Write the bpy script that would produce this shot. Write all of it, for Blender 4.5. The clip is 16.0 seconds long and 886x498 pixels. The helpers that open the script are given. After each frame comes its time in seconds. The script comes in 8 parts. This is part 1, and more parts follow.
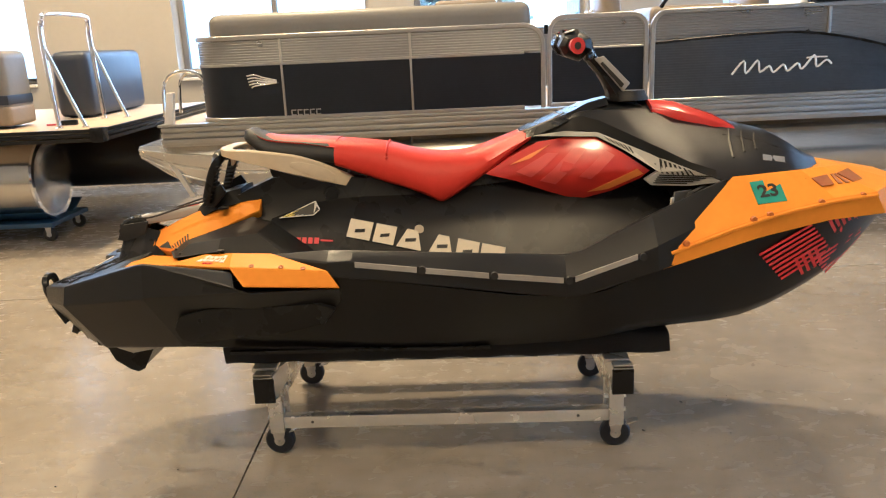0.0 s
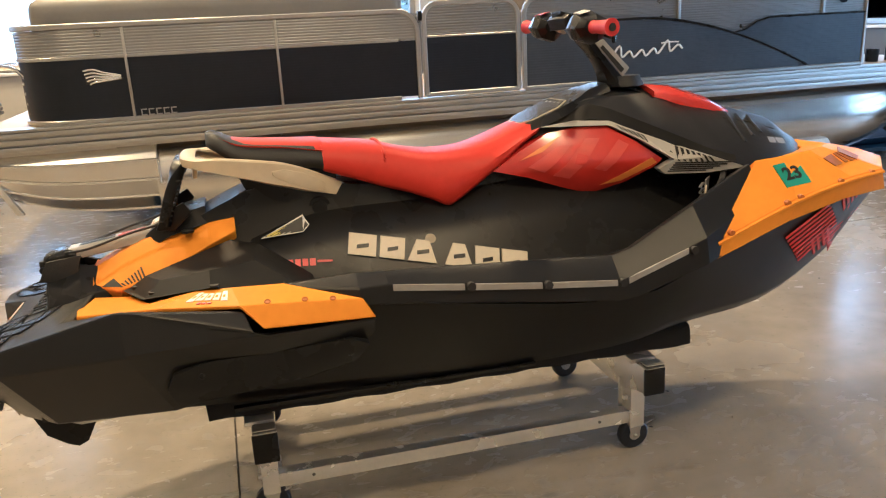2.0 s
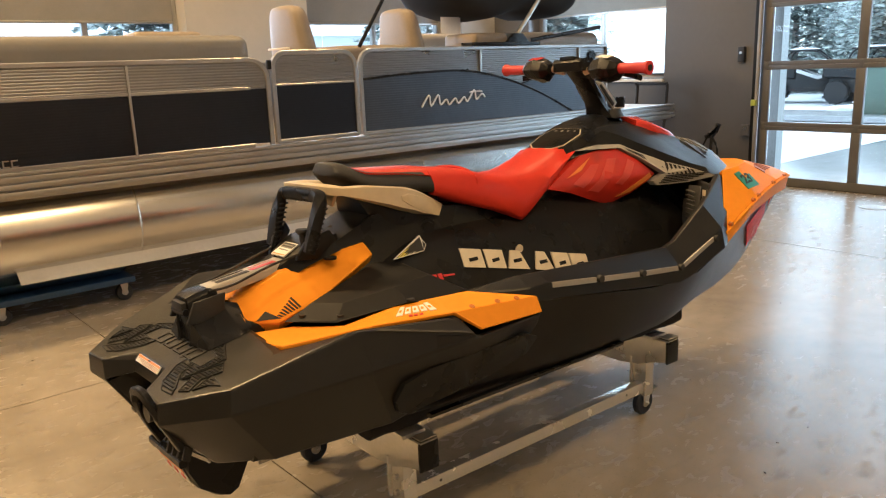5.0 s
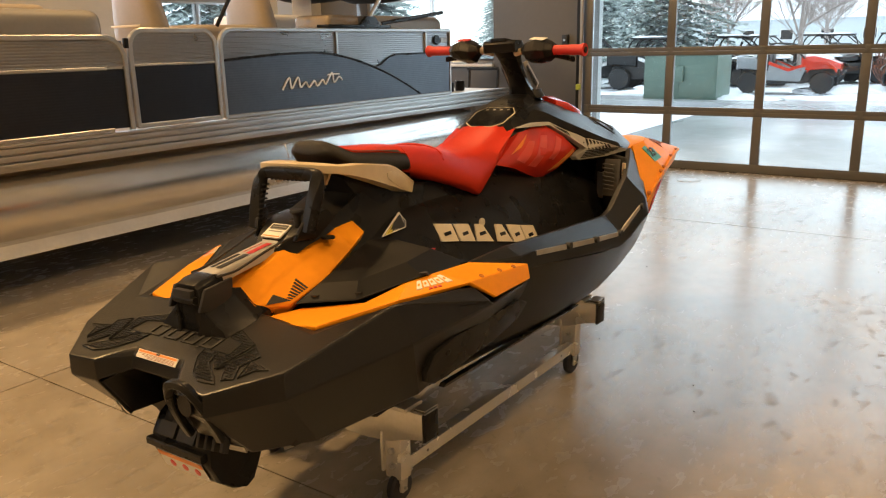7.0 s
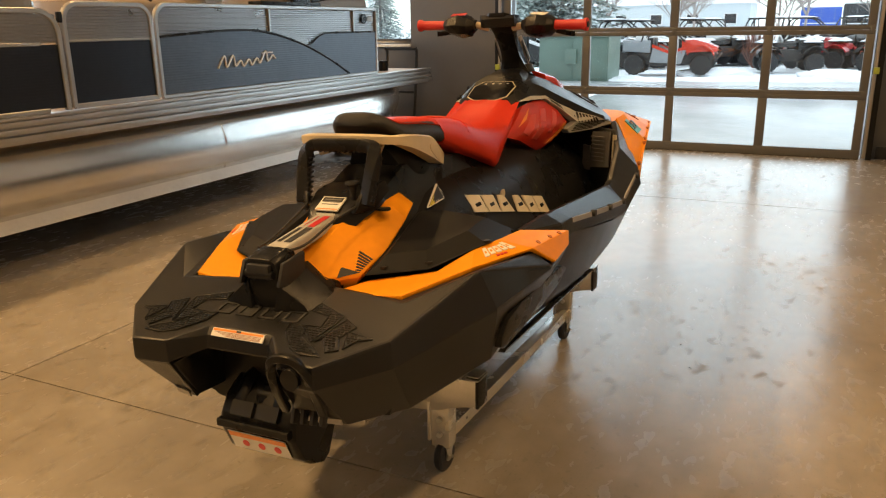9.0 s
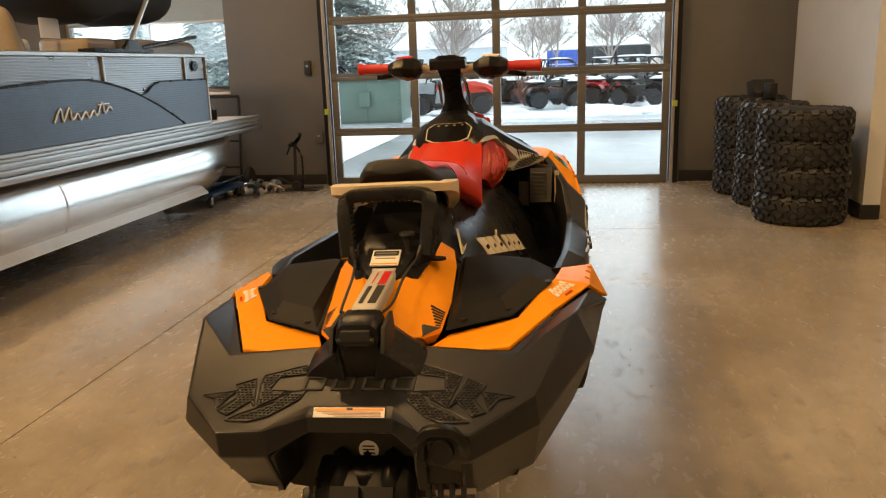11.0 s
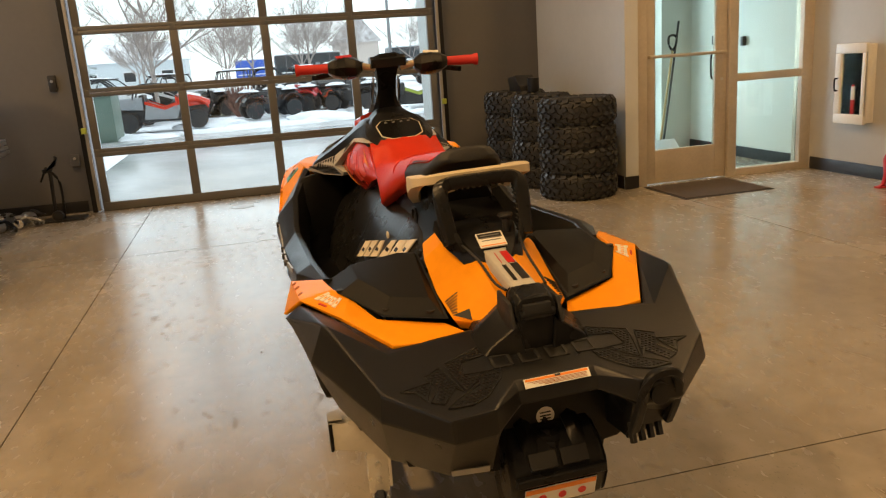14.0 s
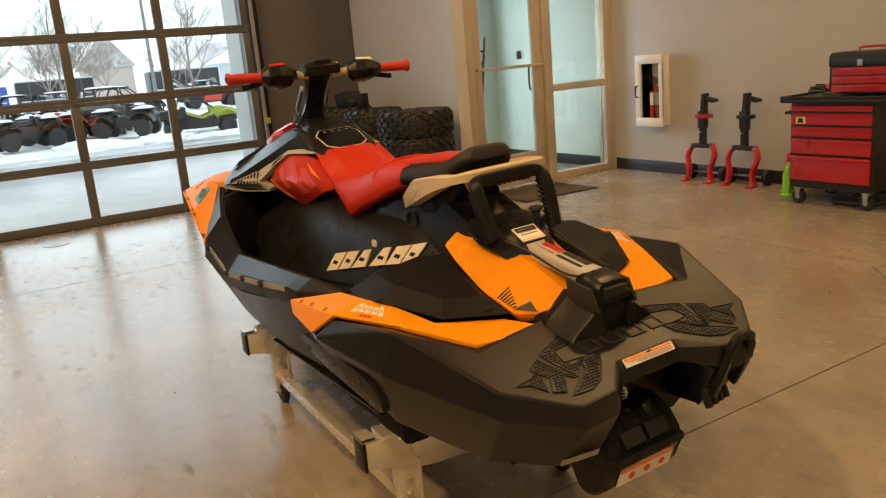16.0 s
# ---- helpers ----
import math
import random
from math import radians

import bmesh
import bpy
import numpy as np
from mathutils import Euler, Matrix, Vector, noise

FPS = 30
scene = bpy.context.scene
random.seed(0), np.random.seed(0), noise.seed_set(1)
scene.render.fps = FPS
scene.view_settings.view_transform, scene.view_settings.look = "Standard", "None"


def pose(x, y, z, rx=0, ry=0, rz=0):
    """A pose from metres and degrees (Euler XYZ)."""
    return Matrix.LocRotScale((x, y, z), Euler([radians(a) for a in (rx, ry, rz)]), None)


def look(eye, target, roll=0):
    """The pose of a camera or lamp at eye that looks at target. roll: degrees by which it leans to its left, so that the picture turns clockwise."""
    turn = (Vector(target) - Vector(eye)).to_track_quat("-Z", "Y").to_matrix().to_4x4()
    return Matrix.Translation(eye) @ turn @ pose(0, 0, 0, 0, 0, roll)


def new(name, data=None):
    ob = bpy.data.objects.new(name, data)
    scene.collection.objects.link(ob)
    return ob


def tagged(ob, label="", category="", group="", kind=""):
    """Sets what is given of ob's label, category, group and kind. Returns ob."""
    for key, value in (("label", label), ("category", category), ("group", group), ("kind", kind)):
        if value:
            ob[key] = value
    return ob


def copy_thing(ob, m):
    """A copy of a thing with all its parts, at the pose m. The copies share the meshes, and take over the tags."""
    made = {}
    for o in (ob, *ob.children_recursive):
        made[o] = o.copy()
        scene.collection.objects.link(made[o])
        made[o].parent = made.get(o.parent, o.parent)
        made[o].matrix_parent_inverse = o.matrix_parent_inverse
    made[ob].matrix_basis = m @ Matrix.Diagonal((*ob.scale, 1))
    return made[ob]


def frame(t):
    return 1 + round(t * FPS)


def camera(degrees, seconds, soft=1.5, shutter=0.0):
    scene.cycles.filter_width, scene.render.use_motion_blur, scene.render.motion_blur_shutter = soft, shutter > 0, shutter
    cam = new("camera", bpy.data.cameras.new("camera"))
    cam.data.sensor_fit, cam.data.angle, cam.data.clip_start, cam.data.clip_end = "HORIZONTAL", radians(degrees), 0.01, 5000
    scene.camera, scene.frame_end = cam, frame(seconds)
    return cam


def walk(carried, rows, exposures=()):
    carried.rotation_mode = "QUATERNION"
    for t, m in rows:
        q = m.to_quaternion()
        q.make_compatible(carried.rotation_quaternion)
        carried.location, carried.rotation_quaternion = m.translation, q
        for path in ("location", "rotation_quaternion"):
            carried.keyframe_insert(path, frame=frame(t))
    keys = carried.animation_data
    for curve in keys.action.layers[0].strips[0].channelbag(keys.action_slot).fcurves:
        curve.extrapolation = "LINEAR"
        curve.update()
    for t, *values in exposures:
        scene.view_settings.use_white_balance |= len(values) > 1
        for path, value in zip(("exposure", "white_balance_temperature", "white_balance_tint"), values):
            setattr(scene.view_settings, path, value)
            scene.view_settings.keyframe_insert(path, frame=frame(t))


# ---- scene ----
cam = camera(59.9, 16.0, soft=1.2)
PATH = [
    (0, (0.064, 0.037, 1.336), (0.037, 1.969, 0.817), -2.6),
    (0.5, (-0.086, 0.127, 1.329), (0.026, 2.046, 0.779), -2.9),
    (1, (-0.23, 0.328, 1.336), (-0.027, 2.238, 0.777), -2.8),
    (1.5, (-0.331, 0.418, 1.333), (-0.004, 2.309, 0.772), -2.3),
    (2, (-0.564, 0.414, 1.343), (-0.052, 2.263, 0.778), -2.9),
    (2.5, (-0.81, 0.413, 1.351), (-0.18, 2.234, 0.813), -3.0),
    (3, (-1.07, 0.462, 1.355), (-0.335, 2.25, 0.84), -2.1),
    (3.2, (-1.16, 0.464, 1.354), (-0.366, 2.225, 0.838), -1.7),
    (5.3, (-1.883, 0.811, 1.34), (-0.562, 2.236, 0.866), -2.6),
    (5.5, (-1.962, 0.843, 1.346), (-0.598, 2.22, 0.855), -2.8),
    (6, (-2.048, 0.95, 1.333), (-0.586, 2.215, 0.823), -3.1),
    (6.5, (-2.098, 1.077, 1.338), (-0.556, 2.246, 0.832), -2.3),
    (7, (-2.173, 1.116, 1.337), (-0.581, 2.213, 0.824), -1.3),
    (7.5, (-2.253, 1.136, 1.331), (-0.635, 2.188, 0.806), -0.8),
    (8, (-2.31, 1.204, 1.314), (-0.668, 2.212, 0.778), -0.9),
    (8.2, (-2.327, 1.254, 1.317), (-0.675, 2.241, 0.774), -1.2),
    (10.3, (-2.572, 1.959, 1.304), (-0.706, 2.462, 0.792), -1.0),
    (10.5, (-2.56, 2.031, 1.316), (-0.678, 2.49, 0.817), -1.7),
    (11, (-2.563, 2.21, 1.32), (-0.641, 2.512, 0.855), -1.9),
    (11.5, (-2.642, 2.401, 1.325), (-0.705, 2.568, 0.856), -3.7),
    (12, (-2.67, 2.539, 1.317), (-0.731, 2.582, 0.828), -4.3),
    (12.5, (-2.611, 2.69, 1.318), (-0.671, 2.65, 0.83), -4.3),
    (13, (-2.557, 2.853, 1.315), (-0.621, 2.712, 0.833), -2.9),
    (13.5, (-2.577, 3.046, 1.309), (-0.659, 2.739, 0.829), -2.5),
    (14, (-2.606, 3.212, 1.322), (-0.718, 2.758, 0.841), -4.0),
    (14.5, (-2.538, 3.341, 1.318), (-0.687, 2.745, 0.85), -3.9),
    (15, (-2.432, 3.492, 1.329), (-0.623, 2.763, 0.883), -3.9),
    (15.5, (-2.37, 3.686, 1.318), (-0.623, 2.821, 0.874), -4.7),
    (16, (-2.328, 3.827, 1.312), (-0.654, 2.84, 0.84), -5.0),
]
walk(cam, [(t, look(eye, target, roll)) for t, eye, target, roll in PATH],
     exposures=[(0, 0.45, 4300, 5), (3, 0.36, 4500, 5), (5.5, 0.05, 5350, 7), (8, -0.18, 5900, 8), (10.5, -0.25, 5950, 8), (16, -0.50, 6080, 8)])

# ---- light ----
world = bpy.data.worlds.new("winter_sky")
scene.world = world
world.use_nodes = True
_wn = world.node_tree.nodes
_sky = _wn.new("ShaderNodeTexSky")
_sky.sky_type = 'NISHITA'
_sky.sun_disc = False
_sky.sun_elevation = radians(24)
_sky.sun_rotation = radians(60)
_sky.air_density, _sky.dust_density, _sky.ozone_density = 1.0, 0.6, 1.0
# overcast: the cloud layer evens the sky out to a pale grey
_cloud = _wn.new("ShaderNodeMix")
_cloud.data_type = 'RGBA'
_cloud.inputs[0].default_value = 0.92
_cloud.inputs[7].default_value = (13.0, 13.1, 13.2, 1)
world.node_tree.links.new(_sky.outputs[0], _cloud.inputs[6])
world.node_tree.links.new(_cloud.outputs[2], _wn["Background"].inputs[0])
_wn["Background"].inputs[1].default_value = 0.185


def lamp(name, kind, energy, colour, m, size=1.0, size_y=None, angle=None):
    d = bpy.data.lights.new(name, kind)
    d.energy, d.color = energy, colour
    if kind == 'AREA':
        d.shape, d.size, d.size_y = 'RECTANGLE', size, size_y or size
    if kind == 'SUN':
        d.angle = radians(angle)
    ob = new(name, d)
    ob.matrix_world = m
    return ob


DAY = (0.86, 0.94, 1.0)
WARM = (1.0, 0.57, 0.205)
lamp("sun", 'SUN', 0.9, (1.0, 0.96, 0.9), look((30, 20, 25), (0, 0, 0)), angle=15)
# daylight that the openings let in
lamp("door_daylight", 'AREA', 62, DAY, look((6.45, 2.94, 1.6), (0, 2.94, 0.4)), 3.5, 2.9)
lamp("window_daylight", 'AREA', 30, DAY, look((6.35, 7.3, 1.9), (0, 6.0, 0.6)), 1.7, 1.4)
for _x, _e in ((-5.2, 22), (-1.9, 26), (1.0, 50), (3.7, 58)):
    lamp("rear_window_daylight", 'AREA', _e, DAY, look((_x, 8.75, 1.9), (_x, 0, 0.3)), 1.9, 1.5)
lamp("entrance_daylight", 'AREA', 110, DAY, look((6.5, -1.0, 1.3), (0, -1.0, 1.0)), 0.9, 1.9)
# warm bay lamps, unseen: places assumed, the third one added as fill
BAYS = ((-1.6, 7.0, 520), (-4.9, 5.6, 300), (-3.2, -0.6, 130), (0.8, -1.0, 190), (3.2, 5.2, 150))
for _x, _y, _e in BAYS:
    lamp("bay_light", 'AREA', _e, WARM, pose(_x, _y, 6.38), 0.5, 0.35)

# ---- materials ----


def material(name, base, rough=0.5, metal=0.0, vary=0.12, scale=6.0, bump=0.0, bump_scale=60.0, rough_vary=0.08,
             coat=0.0, spec=0.5, tint=None, stretch=None, stain=0.0, stain_scale=1.2):
    """Colour with grain and patches at two scales, gloss that varies, fine relief."""
    m = bpy.data.materials.new(name)
    m.use_nodes = True
    nt = m.node_tree
    n, li = nt.nodes, nt.links
    b = n["Principled BSDF"]
    b.inputs["Metallic"].default_value = metal
    b.inputs["Specular IOR Level"].default_value = spec
    b.inputs["Coat Weight"].default_value = coat
    b.inputs["Coat Roughness"].default_value = 0.12
    tc = n.new("ShaderNodeTexCoord")
    mp = n.new("ShaderNodeMapping")
    li.new(tc.outputs["Object"], mp.inputs[0])
    if stretch:
        mp.inputs["Scale"].default_value = stretch
    a = n.new("ShaderNodeTexNoise")
    a.inputs["Scale"].default_value, a.inputs["Detail"].default_value = scale, 6
    c = n.new("ShaderNodeTexNoise")
    c.inputs["Scale"].default_value, c.inputs["Detail"].default_value = scale * 9, 4
    for t in (a, c):
        li.new(mp.outputs[0], t.inputs[0])
    mx = n.new("ShaderNodeMix")
    mx.data_type = 'FLOAT'
    mx.inputs[0].default_value = 0.35
    li.new(a.outputs[0], mx.inputs[2])
    li.new(c.outputs[0], mx.inputs[3])
    ramp = n.new("ShaderNodeValToRGB")
    tint = tint or base
    lo = [max(0, v * (1 - vary * 1.6)) for v in base]
    hi = [min(1, v * (1 + vary * 1.6)) for v in tint]
    ramp.color_ramp.elements[0].position, ramp.color_ramp.elements[1].position = 0.3, 0.7
    ramp.color_ramp.elements[0].color, ramp.color_ramp.elements[1].color = (*lo, 1), (*hi, 1)
    li.new(mx.outputs[0], ramp.inputs[0])
    out = ramp.outputs[0]
    if stain:
        s = n.new("ShaderNodeTexNoise")
        s.inputs["Scale"].default_value, s.inputs["Detail"].default_value, s.inputs["Distortion"].default_value = stain_scale, 8, 0.6
        li.new(mp.outputs[0], s.inputs[0])
        r2 = n.new("ShaderNodeValToRGB")
        r2.color_ramp.elements[0].position, r2.color_ramp.elements[1].position = 0.38, 0.62
        r2.color_ramp.elements[0].color = (1 - stain, 1 - stain, 1 - stain, 1)
        li.new(s.outputs[0], r2.inputs[0])
        mu = n.new("ShaderNodeMix")
        mu.data_type, mu.blend_type = 'RGBA', 'MULTIPLY'
        mu.inputs[0].default_value = 1.0
        li.new(out, mu.inputs[6])
        li.new(r2.outputs[0], mu.inputs[7])
        out = mu.outputs[2]
    li.new(out, b.inputs["Base Color"])
    rr = n.new("ShaderNodeMapRange")
    rr.inputs[3].default_value, rr.inputs[4].default_value = max(0.02, rough - rough_vary), min(1, rough + rough_vary)
    li.new(a.outputs[0], rr.inputs[0])
    li.new(rr.outputs[0], b.inputs["Roughness"])
    if bump:
        bt = n.new("ShaderNodeTexNoise")
        bt.inputs["Scale"].default_value, bt.inputs["Detail"].default_value = bump_scale, 4
        li.new(mp.outputs[0], bt.inputs[0])
        bp = n.new("ShaderNodeBump")
        bp.inputs["Strength"].default_value, bp.inputs["Distance"].default_value = bump, 0.004
        li.new(bt.outputs[0], bp.inputs["Height"])
        li.new(bp.outputs[0], b.inputs["Normal"])
    return m


def ribbed(m, pitch, strength=0.6, axis=2, dist=0.003):
    """Adds fine parallel ribs to a material, as on a fluted sheet."""
    nt = m.node_tree
    n, li = nt.nodes, nt.links
    tc = n.new("ShaderNodeTexCoord")
    w = n.new("ShaderNodeTexWave")
    w.wave_type, w.bands_direction, w.wave_profile = 'BANDS', 'XYZ'[axis], 'SIN'
    w.inputs["Scale"].default_value = 0.314 / pitch
    li.new(tc.outputs["Object"], w.inputs[0])
    bp = n.new("ShaderNodeBump")
    bp.inputs["Strength"].default_value, bp.inputs["Distance"].default_value = strength, dist
    li.new(w.outputs["Fac"], bp.inputs["Height"])
    li.new(bp.outputs[0], n["Principled BSDF"].inputs["Normal"])
    return m


def glass(name, colour=(0.95, 0.98, 0.97), rough=0.0, alpha=0.12):
    """Thin pane: clear with a mirror-like gloss."""
    m = bpy.data.materials.new(name)
    m.use_nodes = True
    nt = m.node_tree
    n, li = nt.nodes, nt.links
    out = n["Material Output"]
    n.remove(n["Principled BSDF"])
    tr, gl, mix, fr = (n.new("ShaderNodeBsdfTransparent"), n.new("ShaderNodeBsdfGlossy"),
                       n.new("ShaderNodeMixShader"), n.new("ShaderNodeFresnel"))
    tr.inputs[0].default_value = (*colour, 1)
    gl.inputs["Roughness"].default_value = rough
    fr.inputs[0].default_value = 1.45
    li.new(fr.outputs[0], mix.inputs[0])
    li.new(tr.outputs[0], mix.inputs[1])
    li.new(gl.outputs[0], mix.inputs[2])
    li.new(mix.outputs[0], out.inputs[0])
    return m


def scuffed(m, amount=0.35):
    """Adds dark smudges, small chips and fine scratches, gathered in worn areas."""
    nt = m.node_tree
    n, li = nt.nodes, nt.links
    b = n["Principled BSDF"]
    tc = n.new("ShaderNodeTexCoord")
    src = b.inputs["Base Color"].links[0].from_socket

    def mask(scale, lo, hi, detail=6, distort=0.4, stretch=(1, 1, 1), turn=0.0):
        mp = n.new("ShaderNodeMapping")
        mp.inputs["Scale"].default_value = stretch
        mp.inputs["Rotation"].default_value = (0, 0, turn)
        li.new(tc.outputs["Object"], mp.inputs[0])
        t = n.new("ShaderNodeTexNoise")
        t.inputs["Scale"].default_value, t.inputs["Detail"].default_value, t.inputs["Distortion"].default_value = scale, detail, distort
        li.new(mp.outputs[0], t.inputs[0])
        r = n.new("ShaderNodeMapRange")
        r.inputs[1].default_value, r.inputs[2].default_value = lo, hi
        li.new(t.outputs[0], r.inputs[0])
        return r.outputs[0]

    def times(a, b2):
        k = n.new("ShaderNodeMath")
        k.operation = 'MULTIPLY'
        li.new(a, k.inputs[0])
        li.new(b2, k.inputs[1])
        return k.outputs[0]

    area = mask(0.55, 0.38, 0.54, 3)
    smudge = times(mask(10.0, 0.57, 0.70, 12, 0.5, (1, 1.9, 1), 0.25), area)
    spot = mask(26, 0.655, 0.69, 3, 0.3)
    chip = times(mask(60, 0.64, 0.68, 2, 0.2, (1, 1.5, 1), 0.3), mask(1.3, 0.45, 0.60, 3))
    haze = mask(2.2, 0.50, 0.72, 8, 0.6, (1, 2.2, 1), 0.15)
    scratch = times(mask(3.0, 0.58, 0.64, 8, 0.2, (1, 14, 1), 0.9), area)
    for f, dark in ((haze, 0.15), (smudge, amount * 1.3), (spot, 0.18), (chip, 0.30), (scratch, 0.08)):
        k = n.new("ShaderNodeMath")
        k.operation = 'MULTIPLY'
        k.inputs[1].default_value = dark
        li.new(f, k.inputs[0])
        mx = n.new("ShaderNodeMix")
        mx.data_type, mx.blend_type = 'RGBA', 'MIX'
        mx.inputs[7].default_value = (0.035, 0.03, 0.026, 1)
        li.new(k.outputs[0], mx.inputs[0])
        li.new(src, mx.inputs[6])
        src = mx.outputs[2]
    li.new(src, b.inputs["Base Color"])
    rough = b.inputs["Roughness"].links[0].from_socket
    ad = n.new("ShaderNodeMath")
    ad.operation = 'MULTIPLY_ADD'
    ad.inputs[1].default_value = 0.25
    li.new(smudge, ad.inputs[0])
    li.new(rough, ad.inputs[2])
    li.new(ad.outputs[0], b.inputs["Roughness"])
    return m


concrete = material("polished_concrete", (0.300, 0.258, 0.198), 0.25, spec=0.9, vary=0.13, scale=1.1, bump=0.05, bump_scale=25,
                    rough_vary=0.1, tint=(0.325, 0.295, 0.252), stain=0.16, stain_scale=0.7)
scuffed(concrete, 0.34)
joint_dark = material("joint_filler", (0.09, 0.08, 0.07), 0.8)
# grey paint, its base colour darkened further for the backlit door wall
wall_grey = material("grey_wall_paint", (0.105, 0.103, 0.102), 0.55, vary=0.04, scale=2, bump=0.08, bump_scale=180)
wall_light = material("light_grey_wall_paint", (0.54, 0.56, 0.58), 0.5, vary=0.03, scale=2, bump=0.08, bump_scale=180)
wall_tan = material("warm_grey_wall_paint", (0.42, 0.40, 0.36), 0.5, vary=0.03, scale=2, bump=0.08, bump_scale=180)
wall_mint = material("pale_green_wall_paint", (0.68, 0.70, 0.655), 0.5, vary=0.03, scale=2)
ceiling_white = material("ceiling_paint", (0.75, 0.74, 0.72), 0.8, vary=0.04)
base_black = material("black_vinyl_baseboard", (0.012, 0.012, 0.014), 0.4, vary=0.2)
alu_frame = material("anodised_aluminium", (0.55, 0.49, 0.40), 0.42, metal=0.4, vary=0.08, scale=4)
# darkened base colour stands in for the door bars' backlit look
alu_door = material("backlit_dark_aluminium", (0.130, 0.129, 0.128), 0.42, metal=0.4, vary=0.05, scale=4)
alu_polish = material("polished_aluminium", (0.82, 0.82, 0.80), 0.16, metal=1.0, vary=0.06, scale=7, rough_vary=0.08)
alu_tube = material("pontoon_aluminium", (0.67, 0.66, 0.635), 0.21, metal=1.0, vary=0.04, scale=2, rough_vary=0.04, stretch=(1, 4, 4))
alu_satin = material("satin_aluminium", (0.43, 0.425, 0.415), 0.36, metal=0.9, vary=0.06, scale=6)
alu_white = material("pale_aluminium_strake", (0.58, 0.575, 0.55), 0.45, metal=0.4, vary=0.06, scale=5)
chrome = material("chrome", (0.85, 0.85, 0.85), 0.07, metal=1.0, vary=0.03)
bright_metal = material("bright_satin_metal", (0.80, 0.79, 0.77), 0.35, metal=0.35, vary=0.03)
stand_alu = material("bright_mill_aluminium", (0.80, 0.785, 0.75), 0.26, metal=0.65, vary=0.06, scale=9, rough_vary=0.08)
caster_blue = material("dark_blue_caster_rubber", (0.010, 0.014, 0.026), 0.5, vary=0.15, scale=20)
steel = material("zinc_steel", (0.6, 0.6, 0.6), 0.3, metal=1.0, vary=0.1)
pane = glass("clear_pane", (0.93, 0.97, 0.96))
pane_green = glass("tinted_pane", (0.82, 0.88, 0.84))
black_plastic = material("black_moulded_plastic", (0.0105, 0.0108, 0.0117), 0.28, spec=0.20, vary=0.12, scale=8, bump=0.10, bump_scale=420, rough_vary=0.08)
black_hull = material("black_hull_polymer", (0.0065, 0.0068, 0.0075), 0.32, spec=0.24, vary=0.15, scale=5, bump=0.06, bump_scale=260, rough_vary=0.10)
pad_black = material("black_pad_plastic", (0.008, 0.0082, 0.009), 0.55, spec=0.18, bump=0.1, bump_scale=420)
cavity_black = material("black_footwell_liner", (0.016, 0.0165, 0.018), 0.6, spec=0.2, bump=0.1, bump_scale=300)
print_grey = material("grey_printed_sheet", (0.16, 0.16, 0.16), 0.5, vary=0.1, scale=25)
deck_black = material("satin_black_deck", (0.0075, 0.0077, 0.0082), 0.32, spec=0.40, vary=0.14, scale=9, bump=0.16, bump_scale=380, rough_vary=0.10)
dark_grey = material("dark_grey_plastic", (0.011, 0.0114, 0.0125), 0.33, spec=0.28, vary=0.10, scale=6, bump=0.12, bump_scale=420)
black_rubber = material("black_rubber", (0.012, 0.012, 0.013), 0.6, vary=0.2, scale=20, bump=0.2, bump_scale=200)
orange = material("orange_plastic", (0.79, 0.292, 0.0005), 0.36, vary=0.05, scale=5, bump=0.03, bump_scale=300, spec=0.06)
orange_hot = material("deep_orange_graphic", (0.80, 0.25, 0.02), 0.35, vary=0.04)
# darker orange paints in the shade of the recessed rivets
recess_orange = material("shaded_orange_rivet", (0.42, 0.12, 0.004), 0.45, vary=0.04)
red_vinyl = material("red_vinyl", (0.51, 0.029, 0.006), 0.42, spec=0.24, vary=0.05, scale=6, bump=0.12, bump_scale=500)
red_plastic = material("red_plastic", (0.55, 0.030, 0.010), 0.24, vary=0.05, scale=5, coat=0.4)
red_pale = material("pale_red_graphic", (0.60, 0.070, 0.045), 0.3, vary=0.04)
red_dark = material("dark_red_graphic", (0.50, 0.02, 0.02), 0.3, vary=0.04)
red_stripe = material("red_stripe", (0.62, 0.035, 0.03), 0.35, vary=0.05)
red_rubber = material("red_rubber_grip", (0.50, 0.024, 0.018), 0.5, vary=0.06)
beige_plastic = material("beige_plastic", (0.58, 0.49, 0.33), 0.42, vary=0.06, scale=5, bump=0.06, bump_scale=300)
beige_print = material("cream_print", (0.66, 0.59, 0.45), 0.5, vary=0.05, scale=12)
white_plastic = material("white_plastic", (0.72, 0.70, 0.66), 0.4, vary=0.04)
white_paper = material("white_label", (0.74, 0.72, 0.68), 0.5, vary=0.05)
rail_grey = material("pale_grey_print", (0.42, 0.41, 0.39), 0.4, vary=0.05)
grey_metal = material("grey_metal_strip", (0.33, 0.32, 0.305), 0.4, metal=0.4, vary=0.1)
teal = material("teal_sticker", (0.04, 0.29, 0.24), 0.4, vary=0.05)
ink = material("black_ink", (0.01, 0.01, 0.01), 0.5)
silver_trim = material("silver_print", (0.50, 0.49, 0.46), 0.4, vary=0.05)
brown_ink = material("brown_ink", (0.30, 0.09, 0.01), 0.5)
yellow = material("yellow_print", (0.72, 0.62, 0.06), 0.5)
safety_yellow = material("yellow_green_plastic", (0.32, 0.38, 0.05), 0.4)
gauge_glass = material("gauge_screen", (0.008, 0.008, 0.008), 0.22, vary=0.1, spec=0.18)
carpet_black = material("black_carpet", (0.010, 0.010, 0.012), 0.95, vary=0.3, scale=30, bump=0.8, bump_scale=240)
